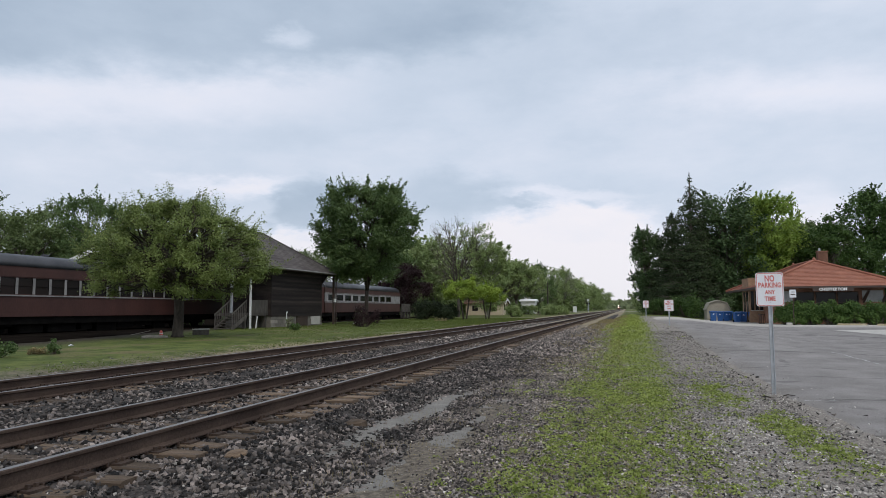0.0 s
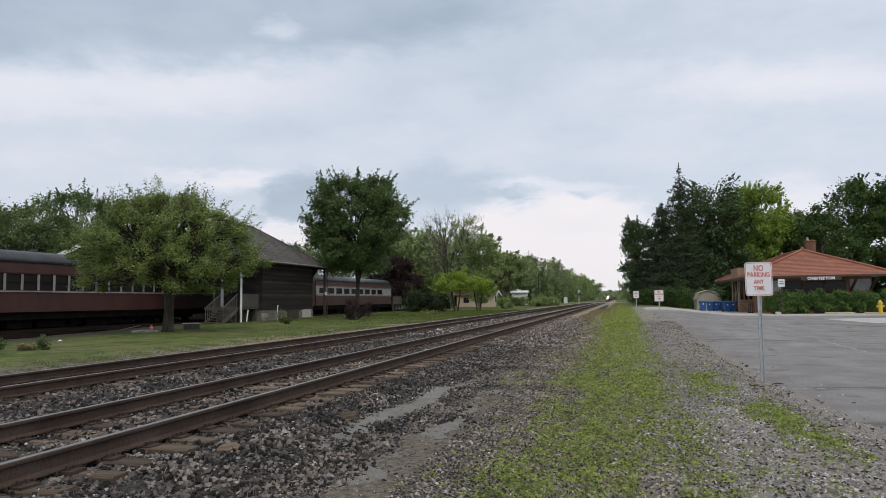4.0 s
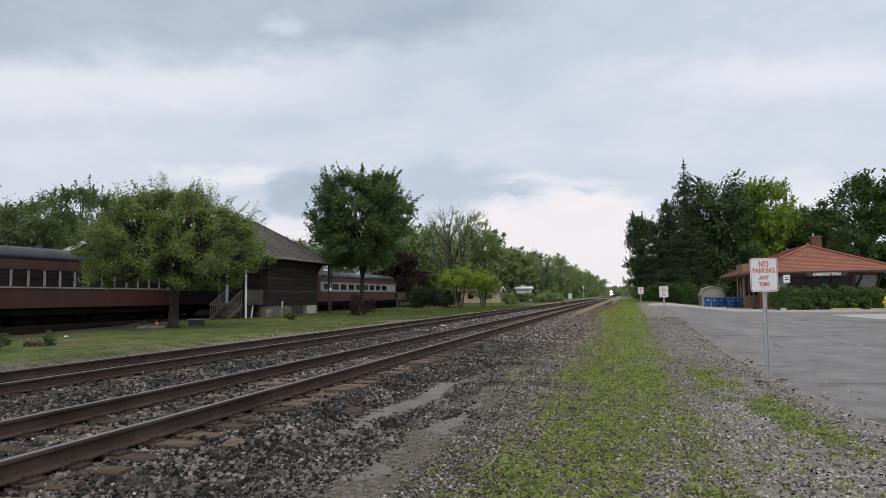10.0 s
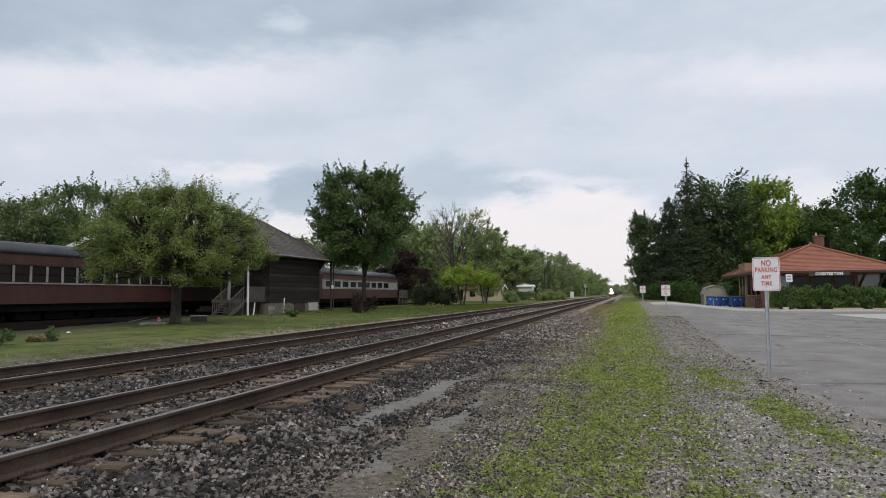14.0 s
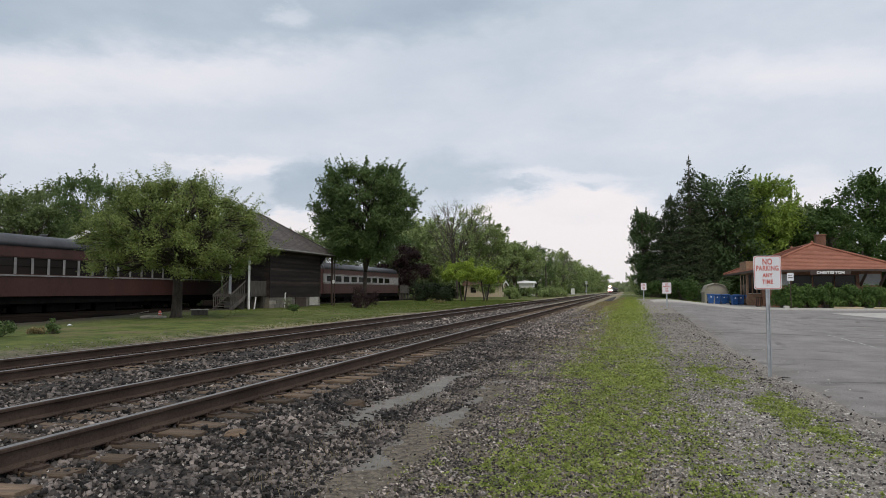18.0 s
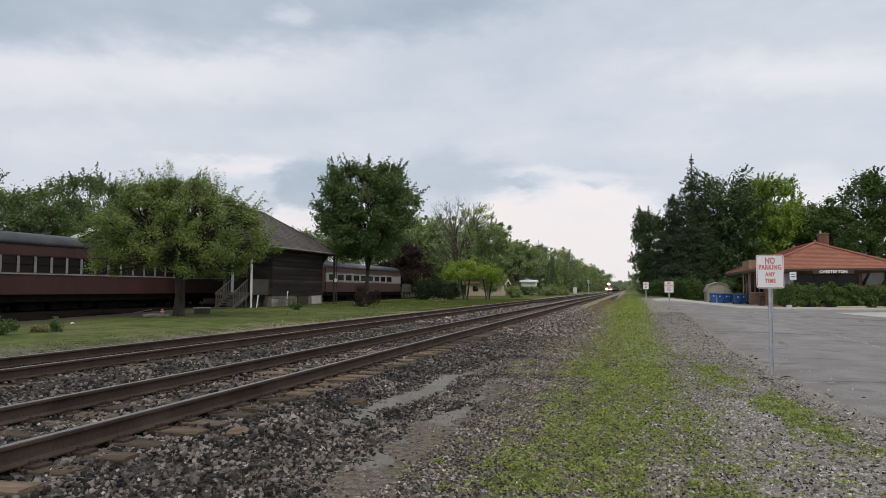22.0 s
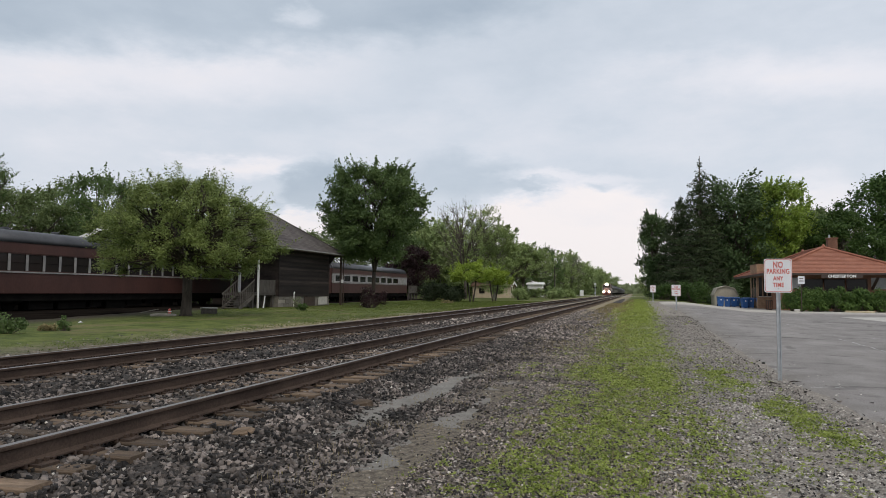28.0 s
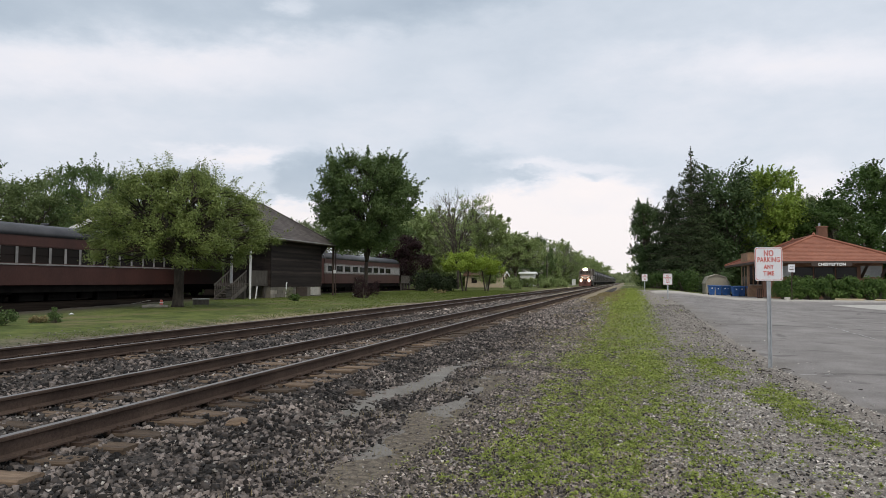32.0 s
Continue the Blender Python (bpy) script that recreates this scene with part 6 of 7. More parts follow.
tree("twiggy_tree", "dark twiggy half-dead tree behind the coaches", -54.0, 45.5, 12.2, 6.0, 5.0, LEAF_SHADE, 38, "vase", 80, 1.0, 4200, 0.10, 0.2, bark=BARK_DARK, fill=0.3, twigs=9, split=3.0, leaders=5, shoots=20)

spruce("spruce", "tall dark spruce with a bare tip behind the parking place", 7.7, 88.0, 17.9, 8.4, 41, "spruces", leaf=0.19, round_top=0.75, bare_tip=True)
tree("dark_tree", "broad dark green tree behind the parking place", 12.4, 90.0, 14.6, 8.6, 0.8, LEAF_PINE, 42, "oval", 130, 1.35, 26000, 0.15, 0.3, twigs=0, shoots=160)
spruce("spruce", "dark spruce at the end of the parking place", 5.7, 91.0, 13.4, 7.0, 43, "spruces", round_top=0.55, leaf=0.19)
tree("dark_tree", "dense blackish evergreen at the end of the parking place", 2.75, 94.0, 10.6, 4.4, 0.5, LEAF_PINE, 44, "oval", 90, 0.85, 16000, 0.13, 0.25, twigs=0, shoots=90)
spruce("spruce", "dark spruce behind the depot", 9.8, 93.5, 14.5, 8.5, 45, "spruces", round_top=0.5, leaf=0.19)
tree("dark_tree", "mid-green tree behind the depot", 21.0, 97.0, 11.5, 9.5, 0.8, LEAF_FRESH, 46, "round", 80, 1.35, 12000, 0.18, 0.3, twigs=0, shoots=80)
tree("bright_tree", "bright green broadleaf tree among darker trees", 16.2, 90.0, 14.2, 7.2, 5.5, LEAF_BRIGHT, 61, "oval", 80, 1.05, 21000, 0.14, 0.25, twigs=0, shoots=150)
shrub("edge_shrub", "green shrub at the edge of the parking place", 6.0, 76.0, 3.4, 3.2, LEAF_SHADE, 62, 3500, 0.10)
shrub("edge_shrub", "dark green shrub at the edge of the parking place", 3.4, 84.0, 2.4, 3.2, LEAF_SHADE, 63, 2500, 0.10)
shrub("edge_shrub", "dark green shrub at the edge of the parking place", 9.6, 82.0, 3.0, 4.2, LEAF_PINE, 64, 3000, 0.12)


def build_haze_line():
    """Low far woods that close the view beyond the bend of the line."""
    rng = np.random.default_rng(8)
    n = 26000
    ang = rng.uniform(-1.5, 1.2, n)
    dist = rng.uniform(900, 1100, n)
    c = np.stack([np.sin(ang) * dist, np.cos(ang) * dist, rng.random(n) ** 1.2 * 12], 1)
    v, f = leaf_cards(c, np.tile([0, -1.0, 0.4], (n, 1)), rng.uniform(2.2, 4.5, n), 8)
    ob = part("far_woods", array_mesh("far_woods", v, f, LEAF_GREY), None)
    tagged(ob, "hazy far woods on the horizon", "woods", kind="stuff")


build_haze_line()


def build_house(x, y, w, d, wall_h, rise, label, wall_mat, roof_mat, rz=0):
    """A small house behind the railway, gable towards the tracks."""
    t = thing("house", label, "house", x, y, ground_z(x, y), rz)
    part("wall_shell", Geo().box(-w / 2, w / 2, -d / 2, d / 2, 0, wall_h), wall_mat, t)
    g = Geo().prism([(-d / 2 - 0.4, wall_h - 0.1), (0, wall_h + rise), (d / 2 + 0.4, wall_h - 0.1), (d / 2 + 0.4, wall_h + 0.08), (0, wall_h + rise + 0.2), (-d / 2 - 0.4, wall_h + 0.08)], "x", -w / 2 - 0.4, w / 2 + 0.4)
    roof = part("roof", g, roof_mat, t)
    part("gable", Geo().prism([(-d / 2, wall_h), (d / 2, wall_h), (0, wall_h + rise - 0.1)], "x", w / 2 - 0.1, w / 2), wall_mat, t)
    part("barge_board", Geo().prism([(-d / 2 - 0.45, wall_h - 0.25), (-d / 2 - 0.45, wall_h + 0.1), (0, wall_h + rise + 0.22), (d / 2 + 0.45, wall_h + 0.1), (d / 2 + 0.45, wall_h - 0.25), (0, wall_h + rise - 0.2)], "x", w / 2 + 0.4, w / 2 + 0.46), WHITE, roof, "white barge board")
    for k in (-0.25, 0.25):
        part("window", Geo().box(k * w - 0.6, k * w + 0.6, -d / 2 - 0.04, -d / 2 + 0.02, 0.9, 2.0), PANE, t)
        part("window", Geo().box(w / 2 - 0.02, w / 2 + 0.04, k * d - 0.5, k * d + 0.5, 1.0, 2.3), PANE, t)
    return t


build_house(-47.2, 52.7, 8, 3.6, 5.35, 1.15, "house with a white-trimmed gable behind the coaches", FH_WOOD, FH_ROOF, -46)
build_house(-28.9, 146.0, 8, 6, 2.5, 0.8, "low cream house among the trees", CREAM, BROWN_ROOF)
build_house(-25.2, 184.0, 3.8, 3.2, 3.3, 0.35, "long white shed among the trees", WHITE, WHITE)


def build_rear_deck():
    t = thing("timber_deck", "grey timber platform at the end of the coach", "platform", -32.6, 96.6, 0.28)
    part("floor", Geo().box(-1.6, 0.8, 0, 4.2, 0.95, 1.1), GREYWOOD, t)
    for y in (0.1, 1.4, 2.7, 4.0):
        part("support", Geo().box(0.55, 0.75, y, y + 0.2, -0.05, 0.95), GREYWOOD, t)
    for k in range(14):
        part("rail_board", Geo().box(0.72, 0.78, k * 0.3, k * 0.3 + 0.22, 1.1, 2.1), GREYWOOD, t)


build_rear_deck()


def build_utility_pole(x, y, h):
    t = thing("utility_pole", "weathered grey timber utility pole beside the line", "pole", x, y, ground_z(x, y) - 0.05)
    part("post", Geo().tube([(0, 0, 0), (0, 0, h)], [0.16, 0.11], 10), GREYWOOD, t)
    part("crossarm", Geo().box(-0.9, 0.9, -0.06, 0.06, h - 0.7, h - 0.58, 0.01), GREYWOOD, t)


build_utility_pole(-17.5, 160.0, 7.4)


def build_utility_box():
    t = thing("utility_box", "low grey box with a pale lid on the lawn", "box", -22.0, 32.6, 0.26, 40)
    part("body", Geo().box(-0.4, 0.4, -0.25, 0.25, 0, 0.30, 0.02), GREYWOOD, t, "weathered grey sides")
    part("lid", Geo().box(-0.43, 0.43, -0.28, 0.28, 0.30, 0.34, 0.015), CONCRETE, t)


build_utility_box()


def build_tree_foot():
    """A small red hydrant-like marker and a rotting log beside the lawn tree."""
    t = thing("ground_marker", "small faded red marker post beside the lawn tree", "marker", -21.75, 29.0, 0.27)
    part("body", Geo().tube([(0, 0, 0), (0, 0, 0.05), (0, 0, 0.06), (0, 0, 0.30), (0, 0, 0.36)], [0.11, 0.11, 0.075, 0.07, 0.03], 12), SIGN_RED, t)
    part("collar", Geo().tube([(0, 0, 0.20), (0, 0, 0.23)], [0.09, 0.09], 12), SIGN_WHITE, t)
    log = part("log", Geo().tube([(-0.55, 0, 0.07), (-0.2, 0.03, 0.09), (0.2, 0.0, 0.08), (0.6, 0.05, 0.07)], [0.08, 0.10, 0.095, 0.07], 9), BARK_PALE, at=pose(-21.6, 28.3, 0.25, 0, 0, 35), smooth=True)
    tagged(log, "pale rotting log lying on the lawn", "log")


build_tree_foot()


def build_scraps():
    """Odd bits that lie about on the lawn and at the foot of the sign."""
    rnd = random.Random(12)
    paper = Geo().add([(-0.08, -0.06, 0.0), (0.07, -0.07, 0.02), (0.09, 0.06, 0.0), (-0.06, 0.07, 0.03), (0.0, 0.0, 0.07), (0.02, 0.01, -0.01)], [(0, 1, 4), (1, 2, 4), (2, 3, 4), (3, 0, 4), (1, 0, 5), (2, 1, 5), (3, 2, 5), (0, 3, 5)])
    tagged(part("paper_scrap", paper, SIGN_WHITE, at=pose(-20.0, 21.5, 0.29, 0, 0, 30)), "crumpled white scrap of paper on the lawn", "litter")
    board = part("loose_board", Geo().box(-0.5, 0.5, -0.07, 0.07, 0, 0.03, 0.006), BARK_PALE, at=pose(-25.6, 32.4, 0.36, 0, -12, 25))
    tagged(board, "loose pale board on the ground before the coach", "board")
    for k, (px, py, ln, turn) in enumerate(((2.72, 13.5, 0.24, 20), (2.30, 13.1, 0.22, -35), (2.1, 16.4, 0.25, 70))):
        pts = [(-ln / 2, 0, 0.012), (-ln / 6, rnd.uniform(-0.03, 0.03), 0.03), (ln / 5, rnd.uniform(-0.03, 0.03), 0.02), (ln / 2, 0.02, 0.012)]
        tw = part("twig", Geo().tube(pts, [0.007, 0.009, 0.008, 0.004], 6).tube([pts[1], (0.02, 0.05, 0.035)], [0.005, 0.003], 5), BARK_DARK, at=pose(px, py, ground_z(px, py) + 0.015, 0, 0, turn))
        tagged(tw, "dark fallen twig at the edge of the asphalt", "twig", group="fallen twigs")


build_scraps()

# painted lines and repairs on the asphalt
for lx, ly, ln, wd, rz in ((6.3, 22.6, 4.4, 0.06, 0), (6.35, 31.6, 1.2, 0.08, 25), (3.05, 12.8, 0.5, 0.035, 92), (14.0, 50.0, 6.0, 0.07, 60), (7.4, 26.2, 2.6, 0.05, 70)):
    g = Geo()
    n = int(ln / 0.12)
    for j in range(n):
        if noise.noise((j * 0.33, lx, 2)) < -0.12:
            continue
        for e in (0, 1):
            yy = -ln / 2 + ln * (j + e) / n
            w = wd * (0.65 + 0.5 * noise.noise((yy * 3, lx, 1)))
            c = 0.10 * noise.noise((yy * 1.1, 3, lx)) + 0.02 * noise.noise((yy * 6, 3, lx))
            px = lx + math.cos(radians(rz)) * c - math.sin(radians(rz)) * yy
            py = ly + math.sin(radians(rz)) * c + math.cos(radians(rz)) * yy
            for s in (-w / 2, w / 2):
                qx, qy = px + math.cos(radians(rz)) * s, py + math.sin(radians(rz)) * s
                g.v.append((qx, qy, ground_z(qx, qy) + 0.032))
        k = len(g.v) - 4
        g.f.append((k, k + 1, k + 3, k + 2))
    tagged(part("painted_line", g, STUCCO), "worn broken white line on the asphalt", "line", group="painted lines", kind="structure")

stake = thing("bent_stake", "bent pale stake standing beside the freight house", "stake", -23.4, 58.6, 0.24)
part("rod", Geo().tube([(0, 0, 0), (0.02, 0, 0.9), (-0.08, 0.1, 1.35), (-0.25, 0.2, 1.55)], [0.06, 0.055, 0.05, 0.04], 8), STUCCO, stake)
part("foot_stone", Geo().box(-0.45, 0.1, -0.25, 0.2, 0, 0.16, 0.04), CONCRETE, stake)

# ---- loose stones, weeds and grass ----


def in_view(x, y):
    return (x > -1.16 * y - 1.0) & (x < 0.36 * y + 0.8)


def stones(name, label, pts, sizes, material, seed, flat=0.75, tiny=False):
    """Angular stones, each one a crooked block."""
    rng = np.random.default_rng(seed)
    base = np.array([(-1, -1, -1), (1, -1, -1), (1, 1, -1), (-1, 1, -1), (-1, -1, 1), (1, -1, 1), (1, 1, 1), (-1, 1, 1)]) * 0.66
    tri = np.array([(4, 5, 6), (4, 6, 7), (0, 1, 5), (0, 5, 4), (1, 2, 6), (1, 6, 5), (2, 3, 7), (2, 7, 6), (3, 0, 4), (3, 4, 7)])
    if tiny:
        base = np.array([(1, 0, 0), (-1, 0, 0), (0, 1, 0), (0, -1, 0), (0, 0, 1), (0, 0, -1)]) * 1.05
        tri = np.array([(0, 2, 4), (2, 1, 4), (1, 3, 4), (3, 0, 4)])
    n, k = len(pts), len(base)
    v = np.tile(base, (n, 1, 1)) * rng.uniform(0.45, 1.35, (n, k, 3)) + rng.normal(0, 0.18, (n, k, 3))
    v *= rng.uniform(0.6, 1.3, (n, 1, 3)) * np.array([1, 1, flat])
    # lay each on a chance side
    a = rng.uniform(0, 6.283, n)
    c, s = np.cos(a)[:, None], np.sin(a)[:, None]
    x, y = v[:, :, 0] * c - v[:, :, 1] * s, v[:, :, 0] * s + v[:, :, 1] * c
    b = rng.normal(0, 0.6, n)
    c, s = np.cos(b)[:, None], np.sin(b)[:, None]
    z = v[:, :, 2]
    v = np.stack([x * c - z * s, y, x * s + z * c], 2) * sizes[:, None, None] + pts[:, None, :]
    f = (tri[None] + np.arange(n)[:, None, None] * k).reshape(-1, 3)
    ob = part(name, array_mesh(name, v.reshape(-1, 3), f, material), None)
    tagged(ob, label, "gravel", kind="stuff")


def scatter(n, seed, xa, xb, y0, y1, power=1.6):
    """Chance places, thicker towards the near end."""
    rng = np.random.default_rng(seed)
    y = y0 + (y1 - y0) * rng.random(n) ** power
    x = xa + (xb - xa) * rng.random(n)
    k = in_view(x, y)
    return x[k], y[k], rng


PATCHES = [  # centre x at both ends, y from, y to, half width
    (-3.04, -2.74, 6.6, 12.8, 0.22), (-1.98, -1.98, 4.7, 8.8, 0.42), (-2.04, -1.96, 9.0, 12.6, 0.30),
]


def in_patch(x, y, grow=0.0):
    for xa, xb, ya, yb, hw in PATCHES:
        if ya < y < yb:
            u = (y - ya) / (yb - ya)
            w = hw * (0.45 + 0.75 * math.sin(math.pi * min(1, max(0, u))) ** 0.6) + 0.12 * noise.noise((x * 2.5, y * 2.5, 9)) + grow
            if abs(x - (xa + (xb - xa) * u) - 0.06 * math.sin(y * 2.1)) < w:
                return True
    return False


def build_patches():
    for xa, xb, ya, yb, hw in PATCHES:
        g = Geo()
        n, m = int((yb - ya) / 0.06), 18
        for j in range(n + 1):
            u = j / n
            y = ya + (yb - ya) * u
            w = 1.35 * hw * (0.25 + 0.95 * math.sin(math.pi * u) ** 0.6)
            c = xa + (xb - xa) * u + 0.06 * math.sin(y * 2.1)
            for i in range(m + 1):
                s = 2 * i / m - 1
                x = c + s * w + 0.04 * noise.noise((s * 3, y * 5, xb))
                g.v.append((x, y, bed_z(x, y) + 0.018 - 0.02 * s * s + 0.006 * noise.noise((x * 9, y * 9, 1))))
        q = m + 1
        for j in range(n):
            for i in range(m):
                x, y, _ = g.v[j * q + i]
                s = abs(2 * (i + 0.5) / m - 1)
                e = abs(2 * (j + 0.5) / n - 1) ** 4
                if s * 0.9 + 0.3 * e + 0.55 * noise.noise((x * 2.6, y * 2.0, 3)) + 0.42 * noise.noise((x * 8, y * 6, 4)) < 0.74:
                    g.f.append((j * q + i, j * q + i + 1, (j + 1) * q + i + 1, (j + 1) * q + i))
        tagged(part("stone_dust_patch", g, FINES, smooth=True), "grey patch of packed stone dust beside the ballast", "stone dust", group="stone dust patches", kind="stuff")


build_patches()


def lay_ballast():
    for name, n, seed, xa, xb, y0, y1, lo, hi, power in (
            ("ballast_stones", 48000, 1, -4.25, -1.15, 2.6, 30, 0.015, 0.029, 1.8),
            ("ballast_stones", 15000, 6, -2.9, -0.9, 2.8, 16, 0.013, 0.026, 1.7),
            ("ballast_stones", 28000, 2, -7.6, -4.0, 3.0, 30, 0.016, 0.032, 1.6),
            ("ballast_stones", 20000, 3, -11.9, -6.6, 7.0, 34, 0.018, 0.033, 1.4),
            ("ballast_stones", 14000, 4, -4.2, -1.5, 22, 60, 0.030, 0.050, 1.2),
            ("ballast_stones", 6000, 5, -12.2, -6.6, 28, 70, 0.040, 0.070, 1.2)):
        x, y, rng = scatter(n, seed, xa, xb, y0, y1, power)
        keep = []
        for a, b in zip(x, y):
            edge = a > -1.9 and rng.random() < (a + 1.9) / 0.9
            if not edge and not (in_patch(a, b, -0.20 if a > -2.6 else -0.13) and rng.random() > (0.07 if a > -2.5 else 0.03)):
                keep.append((a, b, bed_z(a, b) + rng.uniform(-0.010, 0.018)))
        pts = np.array(keep)
        stones(name, "dark angular ballast stones beside the rails", pts, rng.uniform(lo, hi, len(pts)) * rng.choice([0.7, 1.0, 1.0, 1.35], len(pts)), STONE_MIX if y0 > 20 else STONE_DARK, seed, 0.9, tiny=y0 > 20)
    # a few pale ones among them
    x, y, rng = scatter(2600, 7, -7.4, -1.3, 2.6, 26, 1.6)
    pts = np.array([(a, b, bed_z(a, b) + 0.012) for a, b in zip(x, y) if not in_patch(a, b, -0.05) or rng.random() < 0.06])
    stones("pale_ballast_stones", "pale limestone pieces among the ballast", pts, rng.uniform(0.010, 0.026, len(pts)), STONE_PALE, 8)
    for k, (px, py, ps) in enumerate(((-3.35, 8.3, 0.15), (-3.75, 6.2, 0.12))):
        t = part("flat_stone", Geo().add([(math.cos(a) * ps * q, math.sin(a) * ps * 0.7 * q, z) for z, q in ((-0.02, 1.05), (0.05, 1.0), (0.075, 0.6)) for a in [0.3 + 1.05 * i for i in range(6)]], [(j * 6 + i, j * 6 + (i + 1) % 6, (j + 1) * 6 + (i + 1) % 6, (j + 1) * 6 + i) for j in range(2) for i in range(6)] + [(12, 13, 14, 15, 16, 17)]), TIE, at=pose(px, py, bed_z(px, py), 8, -6, 40 * k))
        tagged(t, "large flat brown stone lying on the ballast", "stone", group="flat stones")


lay_ballast()


def lay_gravel():
    """Pale chippings between the turf and the asphalt, thinner in the turf."""
    x, y, rng = scatter(110000, 21, -1.6, 3.6, 3.6, 20, 1.8)
    keep = []
    for a, b in zip(x, y):
        d = smooth_step(-0.4, 1.1, a) * (1 - smooth_step(2.2, 2.9, a))
        d = max(d, 0.16 if a < 2.2 else 0.05)
        d *= 1 - 0.8 * smooth_step(11, 17, b)
        if rng.random() < d * (0.55 + 0.9 * noise.noise((a * 1.3, b * 1.3, 4))):
            keep.append((a, b, ground_z(a, b) + (0.002 if a < 2.5 else 0.024)))
    pts = np.array(keep)
    stones("limestone_chippings", "pale limestone chippings on the verge", pts, rng.uniform(0.007, 0.024, len(pts)), STONE_PALE, 22, 0.6, tiny=True)
    x, y, rng = scatter(13000, 23, -1.7, 2.6, 3.6, 18, 1.6)
    pts = np.array([(a, b, ground_z(a, b) + 0.002) for a, b in zip(x, y)])
    stones("dark_chippings", "dark stone chippings on the verge", pts, rng.uniform(0.008, 0.026, len(pts)), STONE_DARK, 24, 0.65, tiny=True)


lay_gravel()


def lay_turf_stones():
    """Brown and grey stones that lie between the weeds."""
    x, y, rng = scatter(22000, 29, -1.8, 0.9, 3.6, 15, 1.7)
    pts = np.array([(a, b, ground_z(a, b) + 0.004) for a, b in zip(x, y)])
    stones("turf_stones", "brown and grey stones among the weeds", pts, rng.uniform(0.008, 0.024, len(pts)), STONE_MIX, 30, 0.7, tiny=True)


lay_turf_stones()


def lay_clods():
    """Dark clods and lumps of old asphalt along the broken edge of the parking place."""
    rng = np.random.default_rng(91)
    y = 8 + 30 * rng.random(420) ** 1.2
    x = 2.55 - 0.018 * np.maximum(0, y - 9) + rng.normal(0, 0.28, 420)
    keep = np.array([noise.noise((a * 0.8, b * 0.45, 17)) > -0.05 for a, b in zip(x, y)])
    pts = np.array([(a, b, ground_z(a, b) + (0.012 if a < 2.5 else 0.026)) for a, b in zip(x[keep], y[keep])])
    stones("asphalt_crumbs", "dark crumbs of broken asphalt along its edge", pts, rng.uniform(0.010, 0.030, len(pts)), STONE_DARK, 92, 0.5)


lay_clods()


def lay_shoulder():
    """Fine dark and brown gravel where the ballast runs out into the turf, and over the dust patches."""
    x, y, rng = scatter(34000, 25, -2.7, -0.2, 3.0, 22, 1.8)
    pts = np.array([(a, b, max(bed_z(a, b), ground_z(a, b)) + 0.003) for a, b in zip(x, y) if rng.random() < ((0.14 if a > -2.5 else 0.05) if in_patch(a, b, -0.13 if a > -2.6 else -0.05) else 1.0)])
    stones("shoulder_gravel", "fine dark gravel between ballast and turf", pts, rng.uniform(0.006, 0.019, len(pts)), STONE_DARK, 26, 0.7, tiny=True)
    x, y, rng = scatter(6000, 27, -2.6, -0.2, 3.0, 18, 1.8)
    pts = np.array([(a, b, max(bed_z(a, b), ground_z(a, b)) + 0.004) for a, b in zip(x, y) if rng.random() < (0.15 if in_patch(a, b, -0.13 if a > -2.6 else -0.05) else 1.0)])
    stones("shoulder_chippings", "pale chippings between ballast and turf", pts, rng.uniform(0.005, 0.015, len(pts)), STONE_PALE, 28, 0.7, tiny=True)


lay_shoulder()


def lay_margins():
    """Thin gravel farther along both sides of the turf."""
    x, y, rng = scatter(11000, 81, -2.7, -0.7, 11, 42, 1.2)
    pts = np.array([(a, b, max(bed_z(a, b), ground_z(a, b)) + 0.006) for a, b in zip(x, y)])
    stones("margin_gravel", "brown and grey gravel between ballast and turf", pts, rng.uniform(0.012, 0.026, len(pts)) * (0.7 + pts[:, 1] / 30), STONE_MIX, 82, 0.7, tiny=True)
    x, y, rng = scatter(6000, 83, 0.7, 2.5, 11, 34, 1.2)
    pts = np.array([(a, b, ground_z(a, b) + 0.004) for a, b in zip(x, y)])
    stones("margin_chippings", "grey gravel between turf and asphalt", pts, rng.uniform(0.010, 0.022, len(pts)) * (0.7 + pts[:, 1] / 30), STONE_GREY, 84, 0.6, tiny=True)


lay_margins()


def lay_far_edge():
    """Grey gravel strip between the far track and the lawn."""
    x, y, rng = scatter(16000, 61, -13.9, -11.3, 9.5, 48, 1.3)
    pts = np.array([(a, b, max(bed_z(a, b), ground_z(a, b)) + 0.004) for a, b in zip(x, y) if rng.random() < 1 - smooth_step(-12.1, -12.8, a) * 0.93])
    stones("edge_gravel", "grey gravel between the far track and the lawn", pts, rng.uniform(0.016, 0.036, len(pts)), STONE_GREY, 62, 0.7, tiny=True)


lay_far_edge()


